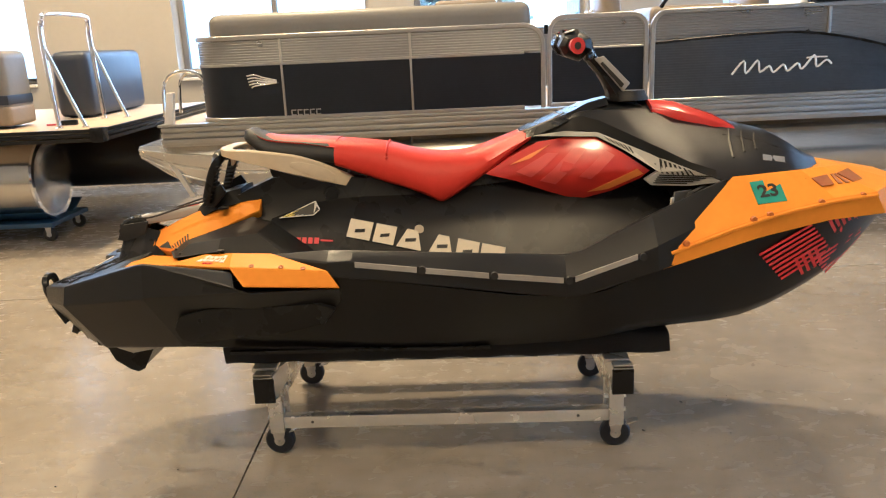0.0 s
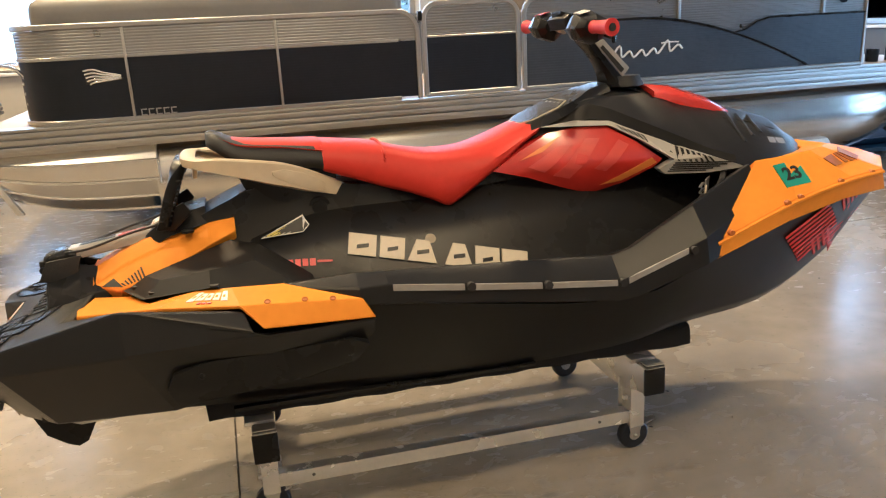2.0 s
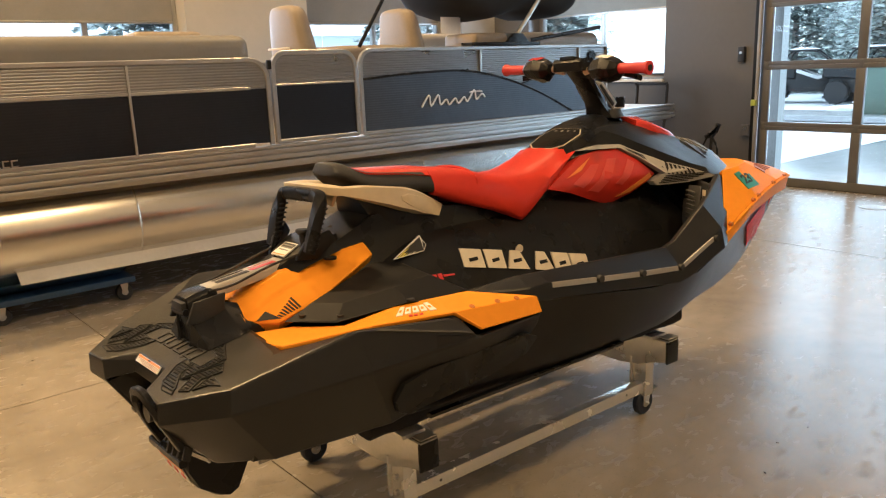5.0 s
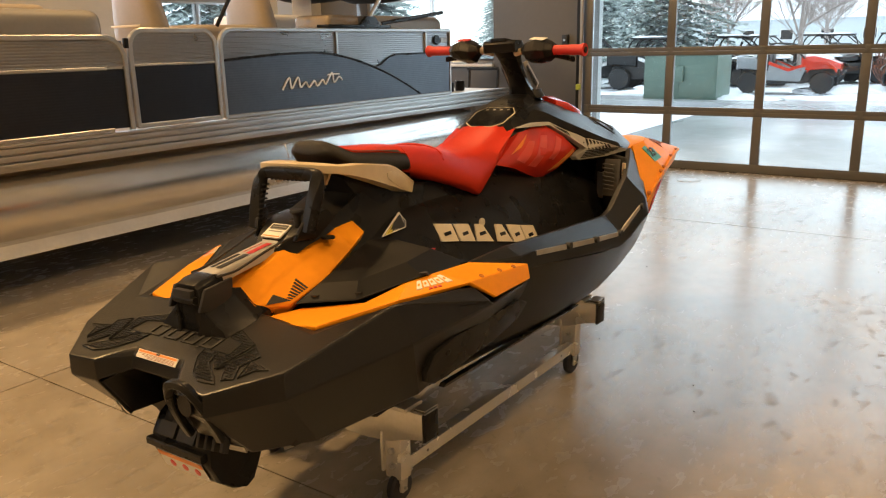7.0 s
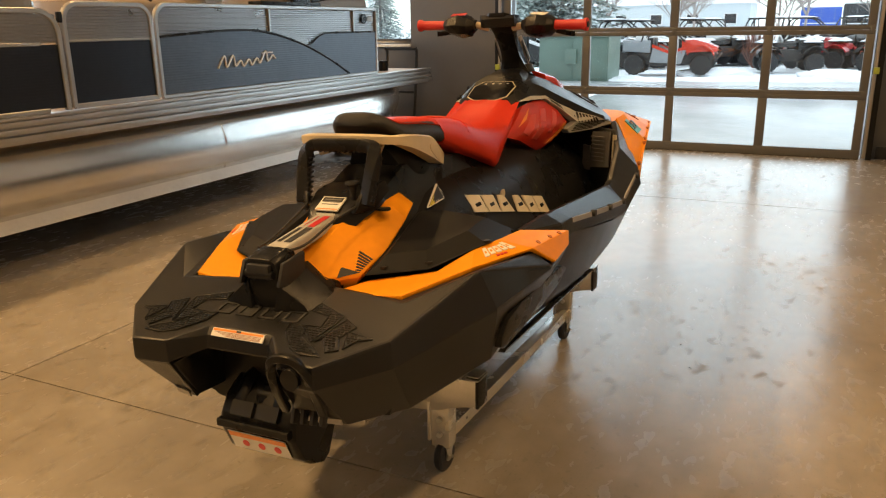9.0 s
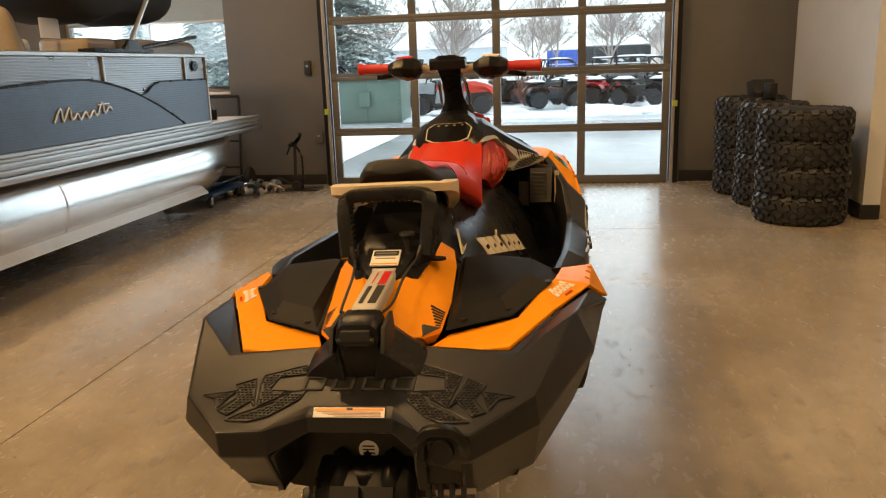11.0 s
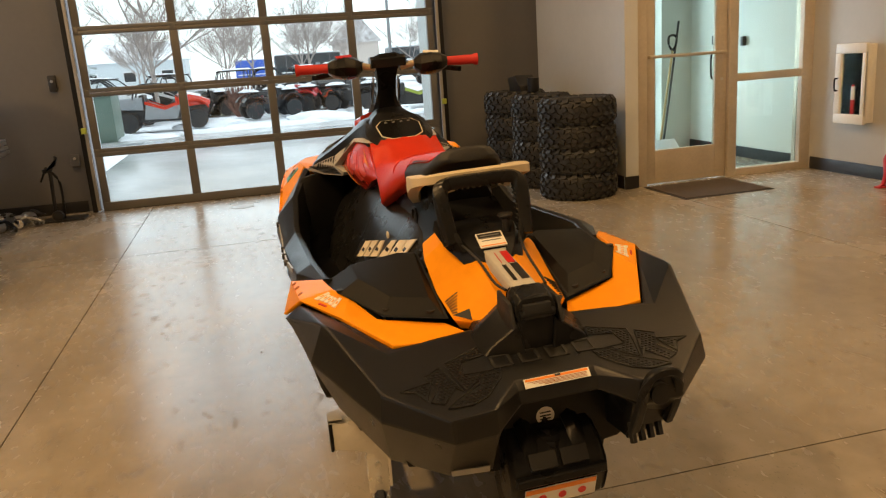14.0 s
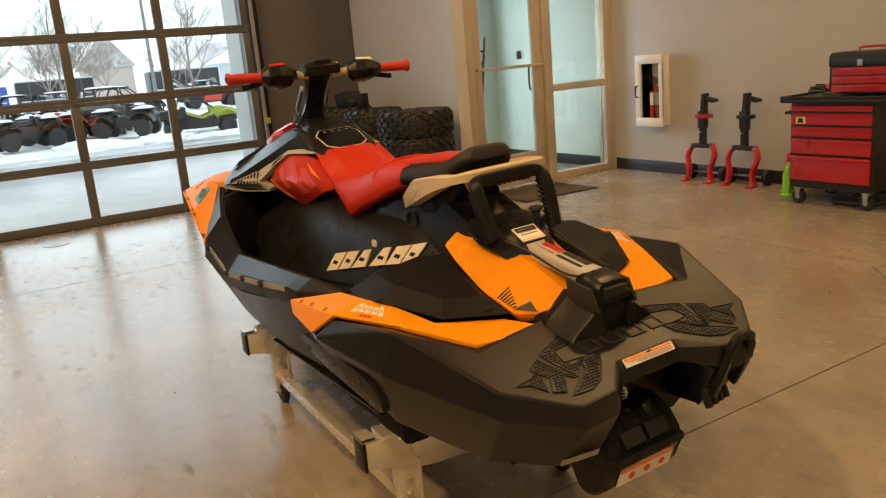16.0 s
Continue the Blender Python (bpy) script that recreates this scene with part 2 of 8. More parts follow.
cream_vinyl = material("cream_vinyl", (0.27, 0.225, 0.17), 0.45, vary=0.05, scale=5, bump=0.08, bump_scale=300)
white_vinyl = material("white_vinyl", (0.20, 0.192, 0.178), 0.45, vary=0.05, scale=5, bump=0.08, bump_scale=300)
shade_blue = material("blue_grey_shade_cloth", (0.24, 0.30, 0.35), 0.7, vary=0.05, scale=4, bump=0.1, bump_scale=300)
navy_vinyl = material("navy_vinyl", (0.03, 0.04, 0.07), 0.45, vary=0.06)
fence_dark = material("charcoal_sheet", (0.020, 0.024, 0.034), 0.33, metal=0.5, vary=0.08, scale=3, spec=0.4)
swoosh_dark = ribbed(material("fluted_charcoal_sheet", (0.085, 0.094, 0.110), 0.33, metal=0.8, vary=0.08, scale=3, spec=0.5), 0.0172, 0.30)
fence_silver = material("silver_sheet", (0.30, 0.305, 0.312), 0.30, metal=0.92, vary=0.05, scale=3)
canvas_black = material("black_canvas", (0.012, 0.012, 0.013), 0.85, vary=0.2, scale=12, bump=0.3, bump_scale=60)
deck_tan = material("tan_deck_vinyl", (0.45, 0.36, 0.25), 0.55, vary=0.08, scale=9, bump=0.1, bump_scale=120)
blue_steel = material("blue_painted_steel", (0.022, 0.055, 0.12), 0.4, vary=0.15, scale=9)
mat_brown = material("brown_doormat", (0.07, 0.055, 0.042), 0.95, vary=0.2, scale=30, bump=0.8, bump_scale=160)
tyre_rubber = material("tyre_rubber", (0.016, 0.016, 0.017), 0.50, vary=0.25, scale=14, bump=0.25, bump_scale=120)
tool_red = material("red_painted_steel", (0.44, 0.016, 0.022), 0.30, vary=0.06, scale=6, coat=0.3)
tool_black = material("black_painted_steel", (0.015, 0.015, 0.016), 0.4, vary=0.15)
lime = material("lime_green_plastic", (0.22, 0.62, 0.04), 0.4, vary=0.06)
ext_red = material("extinguisher_red", (0.55, 0.02, 0.02), 0.25, vary=0.05)
wood_handle = material("wooden_handle", (0.50, 0.36, 0.16), 0.5, vary=0.15, scale=20, stretch=(1, 1, 8))
snow = material("snow", (0.82, 0.84, 0.88), 0.8, vary=0.05, scale=0.7, bump=0.6, bump_scale=3)
# base lightened to paint in the sky's reflection on the wet surface
wet_concrete = material("wet_concrete_apron", (0.46, 0.47, 0.48), 0.20, vary=0.12, scale=0.5, rough_vary=0.12, stain=0.25, stain_scale=0.3)
box_green = material("green_cabinet_paint", (0.13, 0.185, 0.150), 0.45, vary=0.08, scale=3)
# bark colour lightened to put the outdoor haze into it
hazed_bark = material("hazed_bark", (0.36, 0.31, 0.285), 0.9, vary=0.2, scale=8)
shrub_brown = material("dry_brown_twigs", (0.20, 0.10, 0.075), 0.9, vary=0.25, scale=6)
needle = material("frosted_spruce", (0.07, 0.13, 0.10), 0.8, vary=0.4, scale=3, tint=(0.56, 0.61, 0.60))
siding_blue = material("pale_blue_siding", (0.55, 0.59, 0.61), 0.6, vary=0.05)
# tan paled in the colour itself for distance haze
hazy_siding_tan = material("hazy_tan_siding", (0.52, 0.45, 0.40), 0.6, vary=0.05)
roof_brown = material("snow_dusted_brown_shingles", (0.30, 0.26, 0.24), 0.9, vary=0.2, scale=2, tint=(0.62, 0.60, 0.60))
trailer_black = material("black_trailer_sheet", (0.03, 0.035, 0.04), 0.35, vary=0.1)
trailer_blue = material("blue_tarp", (0.04, 0.10, 0.45), 0.5, vary=0.1)
machine_grey = material("grey_machine_plastic", (0.25, 0.26, 0.27), 0.45, vary=0.1)
machine_white = material("white_machine_plastic", (0.7, 0.7, 0.7), 0.4, vary=0.05)
hydrant_red = material("orange_red_paint", (0.62, 0.10, 0.04), 0.45, vary=0.06)

# ---- building helpers ----


def finish(name, bm, mat, smooth=38, bevel=0.0, segs=2):
    bmesh.ops.remove_doubles(bm, verts=bm.verts, dist=1e-5)
    if bevel:
        hard = [e for e in bm.edges if len(e.link_faces) == 2 and e.calc_face_angle(0) > radians(25)]
        if hard:
            bmesh.ops.bevel(bm, geom=hard, offset=bevel, segments=segs, profile=0.6, affect='EDGES', clamp_overlap=True)
    bmesh.ops.recalc_face_normals(bm, faces=bm.faces)
    me = bpy.data.meshes.new(name)
    bm.to_mesh(me)
    bm.free()
    me.materials.append(mat)
    if smooth:
        me.polygons.foreach_set("use_smooth", [True] * len(me.polygons))
        me.set_sharp_from_angle(angle=radians(smooth))
    return me


def part(name, bm, mat, parent=None, label="", smooth=38, bevel=0.0, segs=2, m=None):
    ob = new(name, finish(name, bm, mat, smooth, bevel, segs))
    if parent is not None:
        ob.parent = parent
    if m is not None:
        ob.matrix_basis = m
    return tagged(ob, label)


def thing(name, m, label, category, group="", kind=""):
    ob = new(name)
    ob.empty_display_size = 0.1
    ob.matrix_world = m
    return tagged(ob, label, category, group, kind)


def box(sx, sy, sz, x=0, y=0, z=0, bm=None, m=None):
    bm = bm or bmesh.new()
    mm = Matrix.Translation((x, y, z)) @ (m or Matrix()) @ Matrix.Diagonal((sx, sy, sz, 1))
    bmesh.ops.create_cube(bm, size=1, matrix=mm)
    return bm


def span(x0, x1, y0, y1, z0, z1, bm=None):
    return box(x1 - x0, y1 - y0, z1 - z0, (x0 + x1) / 2, (y0 + y1) / 2, (z0 + z1) / 2, bm)


def cyl(r, h, x=0, y=0, z=0, axis='Z', n=20, r2=None, bm=None):
    bm = bm or bmesh.new()
    rot = {'Z': Matrix(), 'X': Matrix.Rotation(radians(90), 4, 'Y'), 'Y': Matrix.Rotation(radians(90), 4, 'X')}[axis]
    bmesh.ops.create_cone(bm, cap_ends=True, segments=n, radius1=r, radius2=r if r2 is None else r2, depth=h,
                          matrix=Matrix.Translation((x, y, z)) @ rot)
    return bm


def lathe(profile, n=24, axis='Z', bm=None, m=None):
    """Turns a profile of (radius, height) about an axis; closed where the radius is 0."""
    bm = bm or bmesh.new()
    rot = {'Z': Matrix(), 'X': Matrix.Rotation(radians(90), 4, 'Y'), 'Y': Matrix.Rotation(radians(-90), 4, 'X')}[axis]
    mm = (m or Matrix()) @ rot
    rings = []
    for r, h in profile:
        rings.append([bm.verts.new(mm @ Vector((r * math.cos(2 * math.pi * i / n), r * math.sin(2 * math.pi * i / n), h))) for i in range(n)])
    for a, b in zip(rings, rings[1:]):
        for i in range(n):
            bm.faces.new((a[i], a[(i + 1) % n], b[(i + 1) % n], b[i]))
    for ring, (r, h) in ((rings[0], profile[0]), (rings[-1], profile[-1])):
        if r > 1e-4:
            bm.faces.new(ring)
    return bm


def loft(rings, caps=True, closed=True, bm=None):
    bm = bm or bmesh.new()
    vs = [[bm.verts.new(p) for p in r] for r in rings]
    k = len(rings[0])
    for a, b in zip(vs, vs[1:]):
        for i in range(k if closed else k - 1):
            bm.faces.new((a[i], a[(i + 1) % k], b[(i + 1) % k], b[i]))
    if caps and closed:
        bm.faces.new(vs[0])
        bm.faces.new(vs[-1])
    return bm


def mirrored(half):
    """A closed ring from its half at v >= 0, listed from the middle outward and round to the middle."""
    return [(u, -v, w) for u, v, w in half] + [(u, v, w) for u, v, w in reversed(half) if abs(v) > 1e-6]


def smooth_rings(rings, steps=4):
    """Adds rings between by a smooth curve through the given ones."""
    out = []
    n = len(rings)
    for i in range(n - 1):
        p0, p1, p2, p3 = rings[max(i - 1, 0)], rings[i], rings[i + 1], rings[min(i + 2, n - 1)]
        for s in range(steps):
            t = s / steps
            ring = []
            for a, b, c, d in zip(p0, p1, p2, p3):
                a, b, c, d = Vector(a), Vector(b), Vector(c), Vector(d)
                ring.append(0.5 * ((2 * b) + (c - a) * t + (2 * a - 5 * b + 4 * c - d) * t * t + (3 * b - a - 3 * c + d) * t ** 3))
            out.append(ring)
    out.append([Vector(p) for p in rings[-1]])
    return out


def curve_pts(pts, steps=5):
    return [r[0] for r in smooth_rings([[p] for p in pts], steps)]


def sweep(pts, ra, rb=None, n=10, up=(0, 0, 1), caps=True, bm=None, square=False):
    """A tube of oval or rounded-square section along points."""
    rb = rb or ra
    pts = [Vector(p) for p in pts]
    rings = []
    for i, p in enumerate(pts):
        d = (pts[min(i + 1, len(pts) - 1)] - pts[max(i - 1, 0)]).normalized()
        u = Vector(up)
        if abs(d.dot(u)) > 0.97:
            u = Vector((0, 1, 0)) if abs(d.y) < 0.9 else Vector((1, 0, 0))
        s = d.cross(u).normalized()
        w = s.cross(d).normalized()
        ring = []
        for k in range(n):
            a = 2 * math.pi * (k + 0.5) / n
            c, e = math.cos(a), math.sin(a)
            if square:
                c, e = (abs(c) ** 0.45) * (1 if c > 0 else -1), (abs(e) ** 0.45) * (1 if e > 0 else -1)
            ring.append(p + s * ra * c + w * rb * e)
        rings.append(ring)
    return loft(rings, caps, True, bm)


def prism(pts, depth, bm=None):
    """A flat outline of 3D points given a thickness: depth is the vector to the far side."""
    bm = bm or bmesh.new()
    d = Vector(depth)
    a = [bm.verts.new(p) for p in pts]
    b = [bm.verts.new(Vector(p) + d) for p in pts]
    bm.faces.new(a)
    bm.faces.new(list(reversed(b)))
    for i in range(len(pts)):
        j = (i + 1) % len(pts)
        bm.faces.new((a[j], a[i], b[i], b[j]))
    return bm


def shell(faces, verts, thick, bm=None):
    """A panel of several facets with a thickness."""
    bm = bm or bmesh.new()
    vs = [bm.verts.new(v) for v in verts]
    for f in faces:
        bm.faces.new([vs[i] for i in f])
    bmesh.ops.recalc_face_normals(bm, faces=bm.faces)
    bmesh.ops.solidify(bm, geom=bm.faces[:], thickness=thick)
    return bm


def text(name, words, size, mat, parent, m, depth=0.0006, fat=0.0):
    c = bpy.data.curves.new(name, 'FONT')
    c.body, c.size, c.extrude, c.align_x, c.align_y = words, size, depth, 'CENTER', 'CENTER'
    c.offset = fat
    tmp = bpy.data.objects.new(name, c)
    scene.collection.objects.link(tmp)
    dg = bpy.context.evaluated_depsgraph_get()
    me = bpy.data.meshes.new_from_object(tmp.evaluated_get(dg))
    bpy.data.objects.remove(tmp)
    bpy.data.curves.remove(c)
    me.materials.clear()
    me.materials.append(mat)
    ob = new(name, me)
    ob.parent = parent
    ob.matrix_basis = m
    return ob

# ---- room ----
X0, X1, Y0, Y1, ZC = -8.0, 6.12, -2.22, 8.8, 6.6
WT = 0.34


def wall(name, pieces, mat, label):
    """A wall from butted blocks, with gaps for its openings."""
    bm = bmesh.new()
    for p in pieces:
        span(*p, bm=bm)
    ob = part(name, bm, mat, smooth=0)
    return tagged(ob, label, "wall", kind="structure")


# floor slabs with sawn joints, on a dark bed
floor = tagged(part("floor", span(X0 - 0.4, X1 + 0.38, Y0 - 0.4, Y1 + 0.4, -0.16, -0.012), joint_dark, smooth=0),
               "polished tan-grey concrete floor with sawn joints", "floor", kind="structure")
XJ, YJ = (X0, -4.9, -0.65, 3.6, X1 + 0.36), (Y0 - 0.02, -0.38, 4.27, Y1)
for xa, xb in zip(XJ, XJ[1:]):
    for ya, yb in zip(YJ, YJ[1:]):
        g = 0.003
        part("slab", span(xa + g, xb - g, ya + g, yb - g, -0.014, 0.0), concrete, floor, smooth=0)

# hairline cracks in the slab
for pts in (((.0, -.31), (-.05, -.365), (-.12, -.47), (-.30, -.70)), ((.0, -.31), (-.20, -.12), (-.47, .13), (-.62, .27))):
    for (ax, ay), (bx, by) in zip(pts, pts[1:]):
        dx, dy = bx - ax, by - ay
        k = .004 / math.hypot(dx, dy)
        part("crack", prism([(ax - dy * k, ay + dx * k, .0012), (bx - dy * k, by + dx * k, .0012), (bx + dy * k, by - dx * k, .0012), (ax + dy * k, ay - dx * k, .0012)], (0, 0, -.003)), joint_dark, floor, smooth=0)

# wall with the big door: opening y 1.05..4.81, window y 6.02..8.15
wall("wall_east", [(X1, X1 + WT, -0.28, 1.05, 0, ZC), (X1, X1 + WT, 1.05, 4.81, 3.1, ZC), (X1, X1 + WT, 4.81, 6.02, 0, ZC),
                   (X1, X1 + WT, 6.02, 8.15, 0, 1.10), (X1, X1 + WT, 6.02, 8.15, 2.75, ZC), (X1, X1 + WT, 8.15, Y1, 0, ZC)],
     wall_grey, "painted grey wall darkened as if backlit round the big glazed door")
REAR = ((-6.6, -4.5), (-2.9, -0.75), (-0.25, 1.64), (3.1, 5.3))
_p, _x = [], X0
for a, b in REAR:
    _p += [(_x, a, Y1, Y1 + WT, 0, ZC), (a, b, Y1, Y1 + WT, 0, 1.08), (a, b, Y1, Y1 + WT, 2.75, ZC)]
    _x = b
_p.append((_x, X1 + WT, Y1, Y1 + WT, 0, ZC))
wall("wall_north", _p, wall_tan, "warm grey painted wall with tall windows")
wall("wall_west", [(X0 - 0.2, X0, Y0 - 0.2, Y1 + WT, 0, ZC)], wall_tan, "plain warm grey wall")
wall("wall_south", [(X0, X1 + WT, Y0 - 0.2, Y0, 0, ZC)], wall_tan, "warm grey painted wall")
wall("wall_vestibule", [(4.0, X1, -0.28, -0.19, 0, ZC)], wall_light, "light grey painted side wall behind the tyres")
wall("wall_pier", [(3.96, 4.0, -0.32, -0.19, 0, ZC)], wall_light, "light grey end of the side wall")
wall("wall_lintel", [(3.96, 4.14, Y0, -0.32, 2.6, ZC)], wall_tan, "warm grey wall above the glazed entrance")
wall("wall_entrance", [(X1, X1 + WT, Y0, -1.80, 0, ZC), (X1, X1 + WT, -1.80, -0.45, 2.2, ZC), (X1, X1 + WT, -0.45, -0.28, 0, ZC)],
     wall_mint, "pale green outer wall of the entrance lobby")
wall("lobby_lining", [(4.14, X1, Y0, Y0 + 0.012, 0, ZC), (4.14, X1, -0.292, -0.28, 0, ZC)], wall_mint, "pale green lining of the entrance lobby")
tagged(part("ceiling", span(X0 - 0.2, X1 + WT, Y0 - 0.2, Y1 + WT, ZC, ZC + 0.15), ceiling_white, smooth=0),
       "plain off-white ceiling", "ceiling", kind="structure")
# baseboards
for s in ((X1 - 0.012, X1, 4.93, 8.8, 0, 0.12), (X1 - 0.012, X1, -0.19, 0.93, 0, 0.12), (4.0, X1 - 0.012, -0.19, -0.178, 0, 0.12),
             (3.948, 3.96, -0.32, -0.178, 0, 0.12), (X0, 3.96, Y0, Y0 + 0.012, 0, 0.12), (4.14, X1, Y0 + 0.012, Y0 + 0.024, 0, 0.12),
             (X0, X1 - 0.012, Y1 - 0.012, Y1, 0, 0.12)):
    tagged(part("baseboard", span(*s), base_black, bevel=0.003), "black vinyl baseboard along the wall", "baseboard", kind="structure")


def window(name, m, w, h, mulls, shade=0.0, shade_mat=None, label="aluminium window with clear panes"):
    """Built in its own plane: x across, z up, y out; origin at the lower left corner."""
    t = thing(name, m, label, "window", kind="structure")
    f = 0.06
    bm = bmesh.new()
    for s in ((0, w, -0.04, 0.04, 0, f), (0, w, -0.04, 0.04, h - f, h), (0, f, -0.04, 0.04, f, h - f), (w - f, w, -0.04, 0.04, f, h - f)):
        span(*s, bm=bm)
    part("window_frame", bm, alu_satin, t, bevel=0.003)
    xs = [f] + [q * w for q in mulls] + [w - f]
    for q in mulls:
        part("mullion", span(q * w - 0.028, q * w + 0.028, -0.035, 0.035, f, h - f), alu_satin, t, bevel=0.003)
    for i, (a, b) in enumerate(zip(xs, xs[1:])):
        p = part("pane", span(a, b, -0.004, 0.004, f, h - f), pane, t, smooth=0)
        p.visible_shadow = False
    part("window_sill", span(-0.0, w, -0.30, -0.05, -0.03, 0.0), white_plastic, t, bevel=0.004)
    if shade:
        part("roller_shade", span(f, w - f, -0.075, -0.07, h - shade, h), shade_mat or white_vinyl, t, "roller shade half drawn down", smooth=0)
        part("shade_bar", span(f, w - f, -0.082, -0.062, h - shade - 0.025, h - shade), alu_satin, t, bevel=0.004)
    return t


window("window_1", pose(X1 + 0.26, 8.15, 1.10, 0, 0, -90), 2.13, 1.65, (0.5,), 0.83, shade_mat=shade_blue)
for i, (a, b) in enumerate(REAR):
    window(f"window_{i + 2}", pose(a, Y1 + 0.26, 1.08), b - a, 1.67, (0.5,), 0.85 if i > 1 else 0.0)

# overhead glazed door
DX, DL, DR, SEC = 6.035, 4.770, 1.070, 0.61
gate = tagged(thing("door_1", pose(DX, 0, 0), "closed overhead garage door of aluminium bars and clear panes", "door"), kind="structure")
cols = [DL - 0.045, 3.818, 2.903, 1.992, DR + 0.045]
rows = [0.0 + SEC * i for i in range(6)]
for k in range(5):
    z0, z1 = rows[k], rows[k + 1]
    lo = z0 + (0.09 if k == 0 else 0.042)
    hi = z1 - 0.042
    part("bottom_rail", span(-0.025, 0.025, DR, DL, z0 + (0.006 if k == 0 else 0.0006), lo), alu_door, gate, bevel=0.003)
    part("top_rail", span(-0.025, 0.025, DR, DL, hi, z1 - 0.0006), alu_door, gate, bevel=0.003)
    edges = [DL] + cols[1:4] + [DR]
    part("stile", span(-0.024, 0.024, DL - 0.075, DL, lo, hi), alu_door, gate, bevel=0.003)
    part("stile", span(-0.024, 0.024, DR, DR + 0.075, lo, hi), alu_door, gate, bevel=0.003)
    for c in cols[1:4]:
        part("stile", span(-0.024, 0.024, c - 0.043, c + 0.043, lo, hi), alu_door, gate, bevel=0.003)
    xs = [(DL - 0.075, cols[1] + 0.043), (cols[1] - 0.043, cols[2] + 0.043), (cols[2] - 0.043, cols[3] + 0.043), (cols[3] - 0.043, DR + 0.075)]
    for a, b in xs:
        p = part("pane", span(0.002, 0.008, b, a, lo, hi), pane, gate, smooth=0)
        p.visible_shadow = False
    if k:
        for c in (DL - 0.03, *cols[1:4], DR + 0.03):
            part("hinge", span(-0.031, -0.025, c - 0.022, c + 0.022, z0 - 0.032, z0 + 0.032), alu_door, gate, bevel=0.003)
part("bottom_seal", span(-0.02, 0.02, DR, DL, 0.0, 0.006), black_rubber, gate, smooth=0)
for y, s in ((DL + 0.02, 1), (DR - 0.02, -1)):
    tr = tagged(thing("door_track", pose(DX - 0.06, y, 0), "galvanised steel roller track beside the overhead door", "track"), kind="structure")
    part("rail", span(-0.02, 0.02, 0.0 if s > 0 else -0.03, 0.03 if s > 0 else 0.0, 0.02, 3.4), grey_metal, tr, bevel=0.003)
    part("angle", span(0.02, 0.075, -0.004 + 0.03 * s, 0.004 + 0.03 * s, 0.02, 3.4), grey_metal, tr)
    part("jamb", span(0.02, 0.08, min(s * 0.035, s * 0.085), max(s * 0.035, s * 0.085), 0.0, 3.3), dark_grey, tr, bevel=0.003)
    part("sensor", span(-0.06, -0.02, min(s * 0.0, s * 0.05), max(s * 0.0, s * 0.05), 0.82, 0.88), safety_yellow, tr, "yellow-green door sensor", bevel=0.004)
for (x, y, z, sy, sz) in ((X1 - 0.03, 5.06, 1.34, 0.07, 0.16), (X1 - 0.02, 4.98, 0.55, 0.09, 0.12)):
    sw = thing("wall_switch_box", pose(x, y, z), "small dark switch box fixed to the grey wall", "switch box")
    part("housing", span(-0.015, 0.03 if z > 1 else 0.02, -sy / 2, sy / 2, -sz / 2, sz / 2), tool_black if z > 1 else wall_grey, sw, bevel=0.005)
    part("button", cyl(0.014, 0.012, -0.02, 0, 0.02, 'X'), steel, sw)

# glazed entrance: door and side light
VX = 4.05
ent = tagged(thing("door_2", pose(VX, 0, 0), "glazed aluminium entrance door with side light", "door"), kind="structure")


def bar(parent, name, y0, y1, z0, z1, d=0.05, mat=None, x=0.0):
    return part(name, span(x - d, x + d, y0, y1, z0, z1), mat or alu_frame, parent, bevel=0.003)


bar(ent, "jamb", -0.42, -0.32, 0, 2.6, 0.07)
bar(ent, "jamb", -1.385, -1.29, 0, 2.6, 0.06)
bar(ent, "jamb", -2.22, -2.105, 0, 2.6, 0.06)
bar(ent, "head", -1.29, -0.42, 2.12, 2.22, 0.06)
bar(ent, "head", -2.105, -1.385, 2.5, 2.6, 0.06)
bar(ent, "sill", -2.105, -1.385, 0, 0.07, 0.06)
bar(ent, "mid_rail", -2.105, -1.385, 0.915, 0.985, 0.05)
leaf = part("door_leaf", span(-0.024, 0.024, -1.285, -1.168, 0.01, 2.11), alu_frame, ent, bevel=0.003)
part("leaf_stile", span(-0.024, 0.024, -0.53, -0.425, 0.01, 2.11), alu_frame, leaf, bevel=0.003)
part("bottom_rail", span(-0.024, 0.024, -1.168, -0.53, 0.01, 0.33), alu_frame, leaf, bevel=0.003)
part("top_rail", span(-0.024, 0.024, -1.168, -0.53, 2.0, 2.11), alu_frame, leaf, bevel=0.003)
part("push_bar", sweep([(-0.075, -1.25, 1.20), (-0.075, -0.45, 1.20)], 0.010, 0.014, n=10), alu_frame, leaf)
for y in (-1.235, -0.465):
    part("bar_bracket", span(-0.078, -0.024, y - 0.012, y + 0.012, 1.185, 1.215), alu_frame, leaf, bevel=0.004)
part("pull_handle", sweep(curve_pts([(0.03, -1.19, 1.20), (0.07, -1.185, 1.18), (0.075, -1.18, 1.08), (0.07, -1.185, 0.97), (0.03, -1.19, 0.95)]), 0.010), black_plastic, leaf)
part("lock", cyl(0.014, 0.01, -0.028, -1.235, 0.95, 'X', 14), steel, leaf)
for s in ((-1.168, -0.53, 0.33, 2.0), (-2.105, -1.385, 0.07, 0.915), (-2.105, -1.385, 0.985, 2.5)):
    p = part("pane", span(-0.004, 0.004, *s), pane_green, ent, smooth=0)
    p.visible_shadow = False
